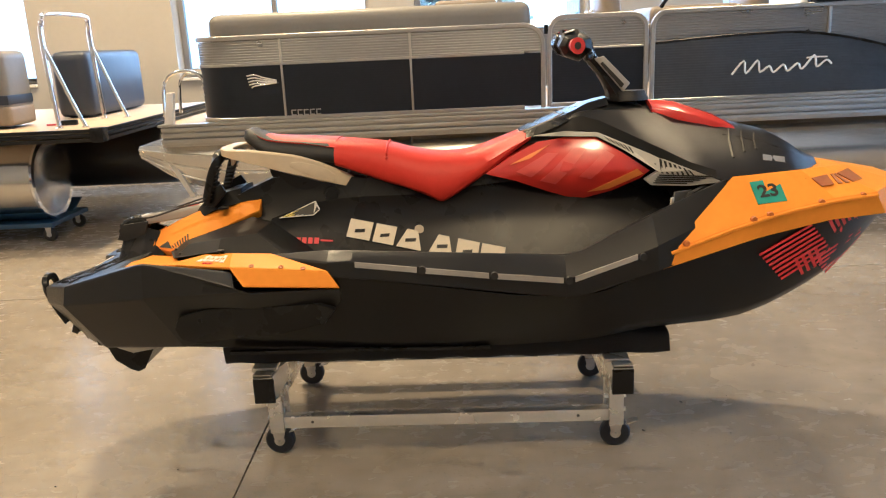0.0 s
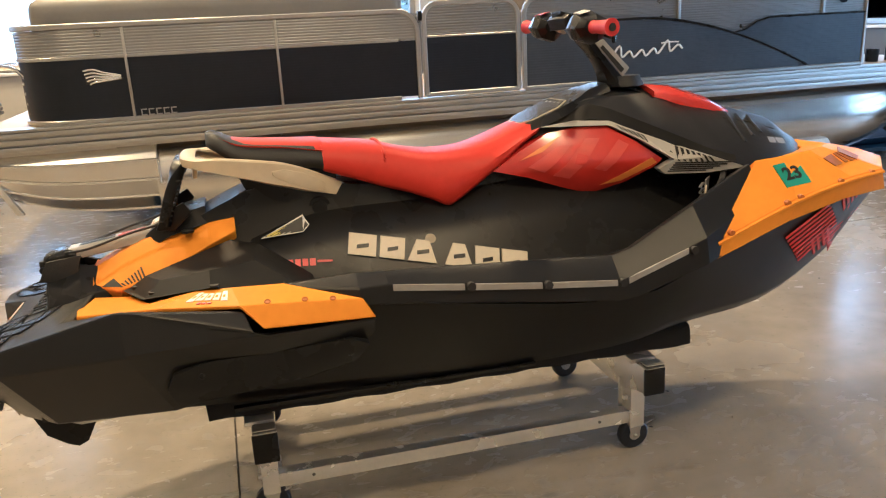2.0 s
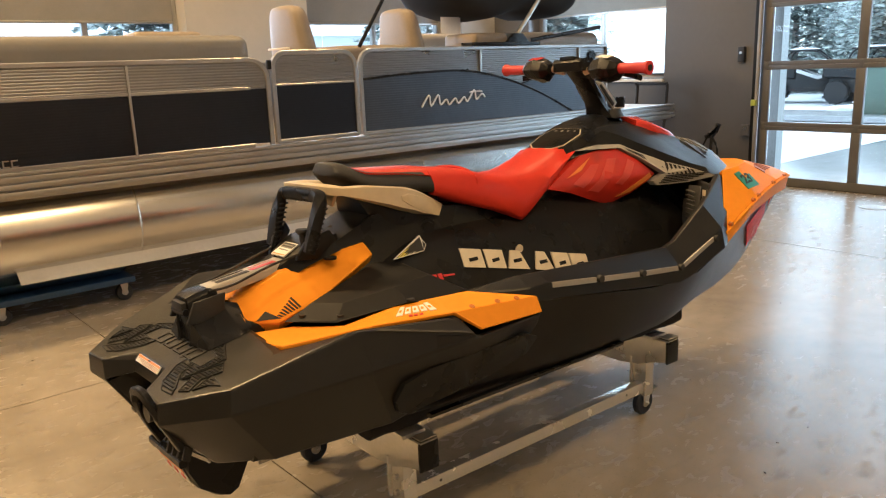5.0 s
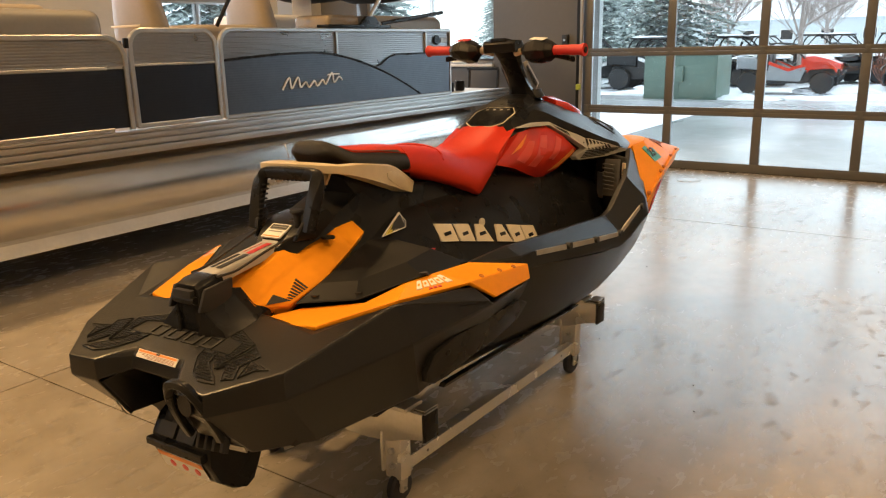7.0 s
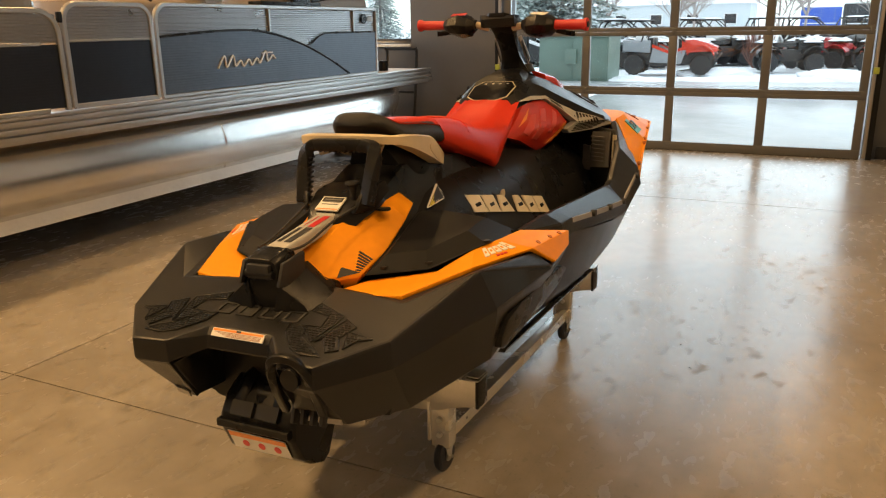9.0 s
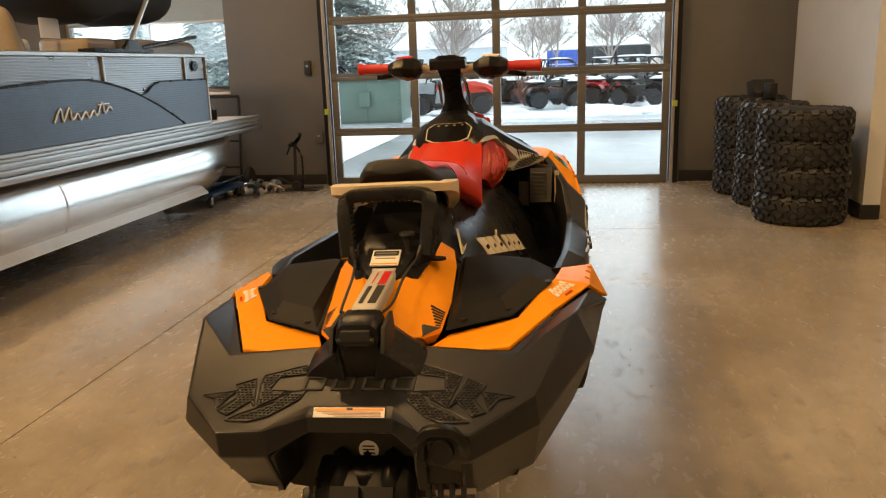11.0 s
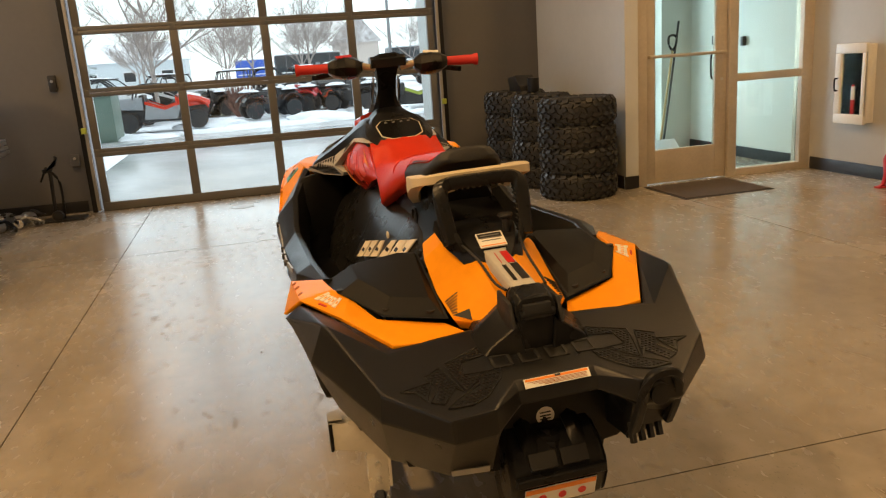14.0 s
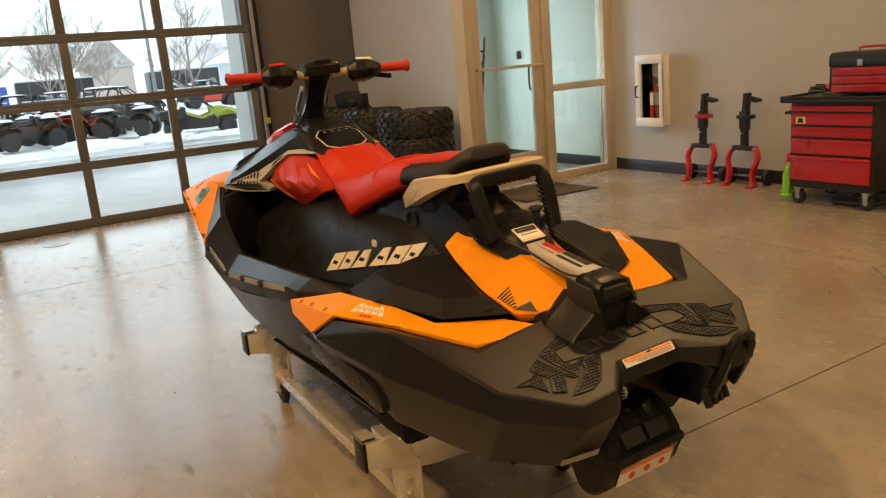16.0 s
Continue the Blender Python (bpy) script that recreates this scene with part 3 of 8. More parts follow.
part("transom_pane", span(-0.004, 0.004, -1.29, -0.42, 2.22, 2.6), pane_green, ent, smooth=0)
ed = tagged(thing("door_3", pose(X1 + 0.2, 0, 0), "glazed outer door of the entrance lobby", "door"), kind="structure")
for s in ((-1.80, -1.73, 0, 2.2), (-0.55, -0.45, 0, 2.2), (-1.73, -0.55, 0, 0.14), (-1.73, -0.55, 2.08, 2.2), (-1.73, -0.55, 0.95, 1.02)):
    part("frame_bar", span(-0.025, 0.025, *s), alu_satin, ed, bevel=0.003)
for s in ((-1.73, -0.55, 0.14, 0.95), (-1.73, -0.55, 1.02, 2.08)):
    p = part("pane", span(-0.004, 0.004, *s), pane, ed, smooth=0)
    p.visible_shadow = False
# assumed housings for the unseen bay lamps under the ceiling
for x, y, _e in BAYS:
    b = thing("bay_lamp", pose(x, y, 6.42), "rectangular warm bay lamp assumed under the unseen ceiling", "ceiling lamp", "bay lamps")
    part("housing", span(-0.5, 0.5, -0.3, 0.3, 0.0, 0.06), tool_black, b, bevel=0.01)
    for dx in (-0.4, 0.4):
        part("hanger", cyl(0.006, 0.13, dx, 0, 0.118, n=8), steel, b)

# ---- the watercraft ----
ski = thing("watercraft", pose(.0736, 2.60, -.029, -2, 0, -.5) @ Matrix.Scale(1.0245, 4), "black and orange personal watercraft with a bright red seat", "watercraft")


def ss(pts, s):
    return [(u, v * s, w) for u, v, w in pts]


# hull: keel, chine, side, bond line, tub
HULL = ((-1.20, .40, .34, .45, .38, .58), (-0.85, .385, .405, .455, .465, .64), (-0.55, .38, .425, .45, .500, .685), (-0.20, .38, .43, .445, .505, .665),
        (0.32, .38, .42, .445, .495, .600), (0.58, .39, .385, .465, .505, .672), (0.88, .40, .33, .475, .435, .735), (1.10, .455, .30, .56, .405, .780),
        (1.24, .54, .26, .645, .368, .784), (1.34, .625, .19, .71, .285, .786), (1.40, .70, .09, .755, .14, .788))
rings = []
for u, kw_, cv, cw, bv, bw in HULL:
    fl = min(bw - .02, .56) if u < .80 else bw - .03
    rings.append(mirrored([(u, 0, kw_), (u, cv * .55, kw_ + (cw - kw_) * .35), (u, cv * .6, kw_ + (cw - kw_) * .55), (u, cv, cw), (u, cv + (bv - cv) * .35, cw + .035),
                           (u, bv, bw), (u, bv - .03, bw - .004), (u, bv - .07, fl), (u, 0, fl)]))
hull = part("hull", loft(smooth_rings(rings, 3)), black_hull, ski, "glossy black lower hull", smooth=32)

# side rails
RAIL = ((-.55, .46, .68, .444, .731, .436, .737, .41, .60), (-.37, .511, .680, .505, .722, .455, .750, .415, .60), (-.30, .511, .676, .502, .724, .452, .746, .41, .58), (.31, .501, .598, .497, .656, .447, .710, .40, .575),
        (.37, .501, .604, .499, .664, .446, .722, .40, .58), (.58, .512, .668, .498, .738, .426, .820, .38, .64), (.74, .462, .705, .432, .792, .378, .880, .35, .70),
        (.815, .435, .73, .405, .822, .352, .903, .32, .72))
for s in (-1, 1):
    rr = []
    for u, a, b, c, d, e, f, g, h in RAIL:
        rr.append(ss([(u, a, b), (u, c, d), (u, e, f), (u, e - .02, f - .004), (u, g, h), (u, a - .03, b)], s))
    r = part("side_rail", loft(rr), dark_grey, ski, "dark grey rail with screwed silver strips", bevel=.004, smooth=9)
    for ua, ub in ((-.29, -.115), (-.09, .10), (.125, .30), (.335, .52)):
        def at(u):
            for p, q in zip(RAIL, RAIL[1:]):
                if p[0] <= u <= q[0]:
                    k = (u - p[0]) / (q[0] - p[0])
                    return [x + (y - x) * k for x, y in zip(p, q)]
        A, B = at(ua), at(ub)
        off = .004
        pts = [(ua, A[3] + off, A[4] - .016), (ub, B[3] + off, B[4] - .016), (ub, B[3] + off - .001, B[4] - .001), (ua, A[3] + off - .001, A[4] - .001)]
        part("metal_strip", prism(ss(pts, s), (0, -.006 * s, 0)), grey_metal, r, smooth=0)
        bm = cyl(.011, .014, ub + .016, 0, 0, 'Y', 14)
        part("screw", bm, black_rubber, r, m=pose(0, (B[3] + .004) * s, B[4] - .008))

# bow cover
L = ((.584, .500, .668), (.88, .440, .737), (1.10, .412, .778), (1.28, .376, .784), (1.36, .29, .787), (1.41, .14, .788), (1.42, 0, .788))
C = ((.622, .485, .722), (.89, .456, .810), (1.10, .427, .848), (1.235, .407, .858), (1.37, .27, .866), (1.43, .12, .869), (1.445, 0, .87))
T = ((.834, .352, .910), (.93, .362, .918), (1.04, .330, .920), (1.14, .27, .916), (1.235, .19, .910), (1.25, .08, .906), (1.25, 0, .905))
D = ((.815, .33, .880), (.925, .300, .900), (1.04, .250, .902), (1.11, .205, .902), (1.17, .15, .900), (1.19, .07, .898), (1.19, 0, .898))
Lo = [(u, v + (.004 if v else 0), w) for u, v, w in L]
Co = [(u, v + (.005 if v else 0), w - .012) for u, v, w in C]
half = [Lo, Co, C, T, D]
verts, faces = [], []
for row in half:
    full = [(u, -v, w) for u, v, w in row] + [(u, v, w) for u, v, w in reversed(row[:-1])]
    verts += full
k = 13
for r_ in range(4):
    for i in range(k - 1):
        faces.append((r_ * k + i, r_ * k + i + 1, (r_ + 1) * k + i + 1, (r_ + 1) * k + i))
# raised ridge along the crease
bow = part("bow_cover", shell(faces, verts, .014), orange, ski, "orange front cover", bevel=.005, smooth=9)
for s in (-1, 1):
    for u, v, w in ((.666, .485, .738), (.858, .463, .799), (.905, .457, .810), (1.06, .436, .838), (1.19, .416, .850)):
        part("rivet", cyl(.010, .010, 0, 0, 0, 'Y', 14, .008), recess_orange, bow, m=pose(u, v * s, w))
    ridge = [(u, (v + .006) * s, w - .010) for u, v, w in C[:-3]]
    part("crease_ridge", sweep(curve_pts(ridge, 3), .005, .006, n=6), orange, bow, smooth=50)
nose = part("nose_bumper", loft(smooth_rings([[(1.405 - abs(v) * abs(v) * 1.9 + a, v, .80 + b) for a, b in ((0, .045), (.034, .04), (.04, .0), (.034, -.03), (0, -.035))] for v in (-.17, -.12, -.06, 0, .06, .12, .17)], 2)), black_plastic, ski, "black bow bumper", smooth=40)
# registration: a sticker with its year, and bars for the number
def on_bow(u, w, s, lift=.004):
    """A point of the bow cover's upper side face."""
    for p, q, a, b in zip(C, C[1:], T, T[1:]):
        lo_u, hi_u = min(p[0], a[0]), max(q[0], b[0])
        kc = (u - p[0]) / (q[0] - p[0])
        if kc <= 1.02:
            c0 = Vector(p).lerp(Vector(q), max(0, min(1, kc)))
            ka = max(0, min(1, (u - a[0]) / (b[0] - a[0])))
            t0 = Vector(a).lerp(Vector(b), ka)
            f = (w - c0.z) / (t0.z - c0.z)
            P = c0.lerp(t0, f)
            n = (Vector(q) - Vector(p)).cross(t0 - c0).normalized()
            if n.y < 0:
                n = -n
            P = P + n * lift
            return Vector((P.x, P.y * s, P.z)), Vector((n.x, n.y * s, n.z))
    return Vector((u, 0, w)), Vector((0, s, 0))


for s in (-1, 1):
    P, N = on_bow(.905, .875, s, .002)
    quad = [on_bow(.880, .836, s)[0], on_bow(.962, .843, s)[0], on_bow(.955, .902, s)[0], on_bow(.874, .893, s)[0]]
    st = part("year_sticker", prism(quad, N * -.003), teal, bow, "teal year sticker", smooth=0)
    xq = (quad[1] - quad[0]).normalized() * (1 if s < 0 else -1)
    zq = N.cross(xq).normalized()
    P = sum(quad, Vector()) / 4 + N * .0015
    mm = Matrix((xq, zq, N)).transposed().to_4x4()
    mm.translation = P
    text("year", "23", .057, ink, st, mm, fat=.0016)
    for i in (0, 1, 3, 4, 5, 6):
        u0 = .990 + i * .038
        q = [on_bow(u0, .870 + i * .0015, s)[0], on_bow(u0 + .022, .871 + i * .0015, s)[0], on_bow(u0 + .022, .894 + i * .001, s)[0], on_bow(u0, .893 + i * .001, s)[0]]
        part("number_bar", prism(q, N * -.003), brown_ink, bow, smooth=0)

# red stripes on the bow's sides
def hull_v(u, w):
    for p, q in zip(HULL, HULL[1:]):
        if p[0] <= u <= q[0]:
            k = (u - p[0]) / (q[0] - p[0])
            _, kw2, cv, cw, bv, bw = [x + (y - x) * k for x, y in zip(p, q)]
            a = (cv + (bv - cv) * .35, cw + .035)
            return a[0] + (bv - a[0]) * (w - a[1]) / (bw - a[1])
    return .1


for s in (-1, 1):
    for u0, w0, du, dw, lu, lw, n in ((.897, .676, .0125, -.0125, .150, .085, 8), (1.012, .655, .0195, .0105, .040, -.058, 4), (1.098, .772, .0215, .001, .040, -.052, 5), (1.085, .640, .0125, -.0105, .145, .080, 6)):
        for i in range(n):
            a = (u0 + du * i, w0 + dw * i)
            th = (-.0035, .0068) if lw > 0 else (.0085, .0045)
            q = [(a[0], a[1]), (a[0] + lu, a[1] + lw), (a[0] + lu + th[0], a[1] + lw + th[1]), (a[0] + th[0], a[1] + th[1])]
            pts = [(x, (hull_v(x, z) + .006) * s, z) for x, z in q]
            part("stripe", prism(pts, (0, -.004 * s, 0)), red_stripe, hull, smooth=0)

# centre spine of the orange rear cover
SP = ((-1.075, .10, .706, .04, .745), (-1.0, .155, .700, .05, .785), (-.88, .165, .735, .055, .835), (-.74, .165, .80, .06, .88), (-.66, .15, .83, .06, .89))
spine = part("spine_cover", loft([mirrored([(u, 0, tw), (u, tv, tw), (u, bv, bw), (u, bv - .02, bw - .03), (u, 0, bw - .03)]) for u, bv, bw, tv, tw in SP]), orange, ski,
             "orange centre spine", bevel=.005, smooth=9)
for s in (-1, 1):
    def sp(u, f, lift=.0012):
        for p, q in zip(SP, SP[1:]):
            if p[0] <= u <= q[0]:
                k2 = (u - p[0]) / (q[0] - p[0])
                _, bv, bw, tv, tw = [x + (y - x) * k2 for x, y in zip(p, q)]
                return (u, (bv + (tv - bv) * f + lift) * s, bw + (tw - bw) * f + lift)
        return (u, .1 * s, .7)
    for i in range(8):
        u0 = -.935 - i * .0085
        part("spine_stripe", prism([sp(u0, .06), sp(u0 - .0042, .06), sp(u0 - .0142, .36 - i * .035), sp(u0 - .010, .36 - i * .035)], (0, -.003 * s, -.003)), ink, spine, smooth=0)
    part("spine_wedge", prism([sp(-.995, .05), sp(-1.05, .02), sp(-1.02, .30)], (0, -.004 * s, -.002)), ink, spine, smooth=0)
part("round_badge", cyl(.020, .006, -.80, -.125, .838, n=20), dark_grey, spine, "round grey badge", m=pose(0, 0, 0))

# footwell pads behind the seat
for s in (-1, 1):
    base = ss([(-.985, .17, .702), (-.925, .315, .712), (-.74, .41, .742), (-.46, .445, .70), (-.46, .22, .70), (-.66, .17, .80)], s)
    top = ss([(-.93, .195, .742), (-.885, .29, .75), (-.74, .355, .778), (-.62, .36, .79), (-.60, .215, .80), (-.68, .18, .815)], s)
    pad = part("foot_pad", loft([base, top]), pad_black, ski, "black moulded foot pad", bevel=.007, smooth=12)
    for u, v, w in ((-.955, .20, .714), (-.905, .305, .722), (-.73, .405, .748)):
        part("screw", cyl(.012, .006, u, v * s, w, n=14), black_rubber, pad)

# centre body under the seat
def body_v(w):
    if w > .83:
        return max(.095, .117 - (w - .83) * .2)
    if w > .76:
        return .117 + (.83 - w) * .857
    return .177 + (.76 - w) * .65


BW = (.52, .66, .76, .83, .90)
def body_ring(u, hi, k=1.0, lo=.52):
    half = [(u, 0, hi)]
    for w in (hi - .004, *[x for x in reversed(BW)][1:]):
        half.append((u, body_v(w) * k, w))
    half.append((u, 0, lo))
    return mirrored(half)


BODY = [body_ring(-.80, .855, .80), body_ring(-.70, .90, .92), body_ring(-.5, .95), body_ring(-.1, .90), body_ring(.25, .98), body_ring(.5, 1.0, 1.02), body_ring(.85, .90, 1.0)]
body = part("centre_body", loft(smooth_rings(BODY, 2)), black_plastic, ski, "dark centre body under the seat", smooth=50)
# raised shoulder that carries the brand mark
for s in (-1, 1):
    rr = []
    for u, hi, lo in ((-.62, .80, .67), (-.40, .855, .66), (-.10, .862, .64), (.12, .885, .62), (.30, .895, .60), (.50, .89, .59), (.68, .87, .60), (.80, .84, .62)):
        rr.append(ss([(u, body_v(hi) - .02, hi), (u, body_v(hi) + .004, hi - .004), (u, body_v((hi + lo) / 2) + .014, (hi + lo) / 2), (u, body_v(lo) + .010, lo), (u, body_v(lo) - .03, lo)], s))
    part("side_shoulder", loft(smooth_rings(rr, 4)), black_plastic, ski, "dark grey bulged side panel", smooth=60)


def on_body(u, w, s, lift=.018):
    return (u, (body_v(w) + lift) * s, w)


for s in (-1, 1):
    # brand mark: cream slanted blocks with slots
    marks = ((0, .074), (.084, .066), (.160, .078), (.262, .080), (.350, .072), (.430, .072))
    for i, (du, wd) in enumerate(marks):
        u0 = (-.352 + du) if s < 0 else (-.027 - du - wd)
        def bp(u, f):
            k = u if s < 0 else u + .165
            b = .737 - (k + .352) * .204 + (0 if s < 0 else .025)
            return on_body(u - f * .014 * s, b + f * .054, s, .019)
        q = ((0, 0), (wd, 0), (wd, 1), (0, 1)) if i not in (2, 3) else ((0, 0), (wd, 0), (wd * .72, 1), (wd * .28, 1))
        part("mark_block", prism([bp(u0 + x, f) for x, f in q], (0, -.006 * s, 0)), beige_print, body, smooth=0)
        part("mark_slot", prism([on_body(p[0], p[2], s, .0198) for p in (bp(u0 + wd * .30, .30), bp(u0 + wd * .72, .42), bp(u0 + wd * .72, .60), bp(u0 + wd * .30, .48))], (0, -.003 * s, 0)), black_plastic, body, smooth=0)
    part("mark_dot", cyl(.015, .005, 0, 0, 0, 'Y', 18), beige_print, body, m=pose(-.118 if s < 0 else -.262, (body_v(.752 if s < 0 else .777) + .019) * s, .752 if s < 0 else .777))
    for i in range(5):
        u0 = -.545 + i * .022
        part("engine_mark", prism([on_body(u0, .722 - i * .001, s, .016), on_body(u0 + .016, .721 - i * .001, s, .016), on_body(u0 + .018, .739 - i * .001, s, .016), on_body(u0 + .002, .740 - i * .001, s, .016)], (0, -.005 * s, 0)), red_stripe, body, smooth=0)
    part("engine_mark", prism([on_body(-.435, .724, s, .016), on_body(-.395, .722, s, .016), on_body(-.395, .726, s, .016), on_body(-.435, .730, s, .016)], (0, -.005 * s, 0)), red_stripe, body, smooth=0)
    if s < 0:
        # kite-shaped caution label with yellow lines and fine print
        kite = ((-.590, .800), (-.456, .851), (-.450, .838), (-.441, .822), (-.462, .805))
        cu, cw = -.485, .822
        cl = part("caution_label", prism([on_body(u, w, s, .020) for u, w in kite], (0, -.006 * s, 0)), white_paper, body, "black and yellow caution label with a white edge", smooth=0)
        part("label_ground", prism([on_body(cu + (u - cu) * .92, cw + (w - cw) * .86, s, .0215) for u, w in kite], (0, -.004 * s, 0)), ink, cl, smooth=0)
        for i in range(5):
            a, b = Vector((-.572 + i * .013, .8055 - i * .0004)), Vector((-.464, .8445 - i * .0058))
            n_ = Vector((0, -.0030 if i < 2 else -.0014))
            part("label_stripe", prism([on_body(q.x, q.y, s, .0225) for q in (a, b, b + n_, a + n_)], (0, -.002 * s, 0)), yellow if i < 3 else white_paper, cl, smooth=0)
    part("vent_ring", lathe([(.03, 0), (.034, .006), (.026, .008), (.02, -.004)], 20, 'Y', m=pose(-.405, (body_v(.86) + .0) * s, .862)), black_plastic, body)

# tail under the grab handle
TL = [[(-.64, 0, .985), (-.64, .06, .978), (-.62, .085, .935), (-.585, .07, .885), (-.575, 0, .88)], [(-.55, 0, 1.0), (-.55, .092, .99), (-.545, .102, .93), (-.53, .105, .87), (-.52, 0, .85)],
      [(-.35, 0, .98), (-.35, .095, .97), (-.35, .10, .9), (-.35, .11, .85), (-.35, 0, .85)]]
part("tail", loft(smooth_rings([mirrored(r) for r in TL], 3)), black_plastic, ski, smooth=45)

# seat
def seat_ring(u, top, hw, hl, low):
    mid = (top + low) / 2
    return mirrored([(u, 0, top), (u, hw * .55, top - .002), (u, hw * .85, top - .010), (u, hw, top - .026), (u, hl, mid - .006), (u, hl + .002, low + .012), (u, hl - .008, low), (u, 0, low)])


SEAT = ((-.385, 1.046, .116, .128, .965), (-.30, 1.036, .118, .134, .935), (-.22, 1.024, .120, .139, .905), (-.15, 1.003, .120, .145, .882), (-.085, .990, .118, .149, .855), (-.04, .986, .117, .150, .834),
        (.0, .986, .115, .146, .850), (.06, .990, .112, .141, .885), (.13, 1.008, .108, .136, .930), (.20, 1.035, .104, .130, .985), (.255, 1.056, .10, .125, 1.022))
seat = part("seat_cushion", loft(smooth_rings([seat_ring(*r) for r in SEAT], 3)), red_vinyl, ski, "bright red vinyl seat cushion", smooth=50)
rear_top = ((-.675, 1.086, .07, .075, 1.07), (-.62, 1.069, .090, .095, 1.045), (-.50, 1.058, .100, .104, 1.03), (-.38, 1.049, .110, .113, 1.01))
part("seat_top", loft(smooth_rings([seat_ring(*r) for r in rear_top], 3)), red_vinyl, ski, "red vinyl rear seat top", smooth=50)
SB = ((-.715, 1.094, .055, .06, 1.055), (-.69, 1.098, .085, .09, 1.04), (-.62, 1.066, .108, .118, 1.00), (-.50, 1.052, .116, .126, .985), (-.42, 1.046, .116, .128, .978), (-.375, 1.040, .115, .127, .968))
part("seat_rear", loft(smooth_rings([seat_ring(*r) for r in SB], 3)), black_rubber, ski, "black rear edge of the seat", smooth=50)
welt = [(-.215, .128 * math.cos(a), .955 + .072 * math.sin(a) ** .5) for a in [math.pi * i / 20 for i in range(21)]]
part("seat_welt", sweep(welt, .0045, n=6), red_vinyl, ski)

# beige grab handle round the tail
gp = [(-.335, .076, .905), (-.40, .096, .932), (-.48, .118, .962), (-.57, .137, .984), (-.67, .150, 1.006), (-.735, .148, 1.018), (-.768, .115, 1.024), (-.775, .05, 1.026), (-.775, 0, 1.026)]
gp = gp + [(u, -v, w) for u, v, w in reversed(gp[:-1])]
gp = [(u, -v, w) for u, v, w in gp]
rr, pts = [], curve_pts(gp, 4)
for i, p in enumerate(pts):
    f = abs(i / (len(pts) - 1) - .5) * 2
    h = .012 + .022 * min(1, max(0, (f - .35) * 3)) * (1 - max(0, (f - .80) / .20) * .60)
    d = (Vector(pts[min(i + 1, len(pts) - 1)]) - Vector(pts[max(i - 1, 0)])).normalized()
    sdir = d.cross(Vector((0, 0, 1))).normalized()
    rr.append([Vector(p) + sdir * a + Vector((0, 0, b * h)) for a, b in ((.024, .72), (.018, .95), (-.018, .95), (-.022, .8), (-.022, -.9), (.008, -1.1), (.014, -.75), (.012, -.2), (.016, .15), (.024, .3))])
part("grab_handle", loft(rr), beige_plastic, ski, "beige moulded grab handle", smooth=35)

for s in (-1, 1):
    # shallow finger panel on each side
    fp = [(-.385, .1165, .920, .013), (-.41, .1235, .933, .020), (-.45, .1345, .950, .021), (-.50, .1475, .967, .017), (-.535, .155, .976, .006)]
    part("finger_panel", prism([(u, v * s, w + h) for u, v, w, h in fp] + [(u, v * s, w - h) for u, v, w, h in reversed(fp)], (0, -.006 * s, 0)), beige_plastic, ski, "beige finger panel of the grab handle", bevel=.002)
part("handle_lip", prism([(-.755, -.115, 1.012), (-.755, .115, 1.012), (-.763, .10, .975), (-.765, .035, .990), (-.765, -.035, .990), (-.763, -.10, .975)], (.012, 0, 0)), beige_plastic, ski, "beige inner lip of the grab handle", bevel=.003)

# red side panels and their graphics
RP = ((.105, .918), (.185, .972), (.272, 1.018), (.36, 1.030), (.465, 1.026), (.55, .978), (.640, .916), (.612, .892), (.520, .850), (.43, .825), (.38, .826), (.30, .852), (.20, .892))
def rp_v(u, w, lift=0.0):
    d = ((u - .37) / .27) ** 2 + ((w - .925) / .11) ** 2
    return .115 + (u - .1) * .13 - abs(w - .925) * .30 + .024 * max(0, 1 - d) + lift


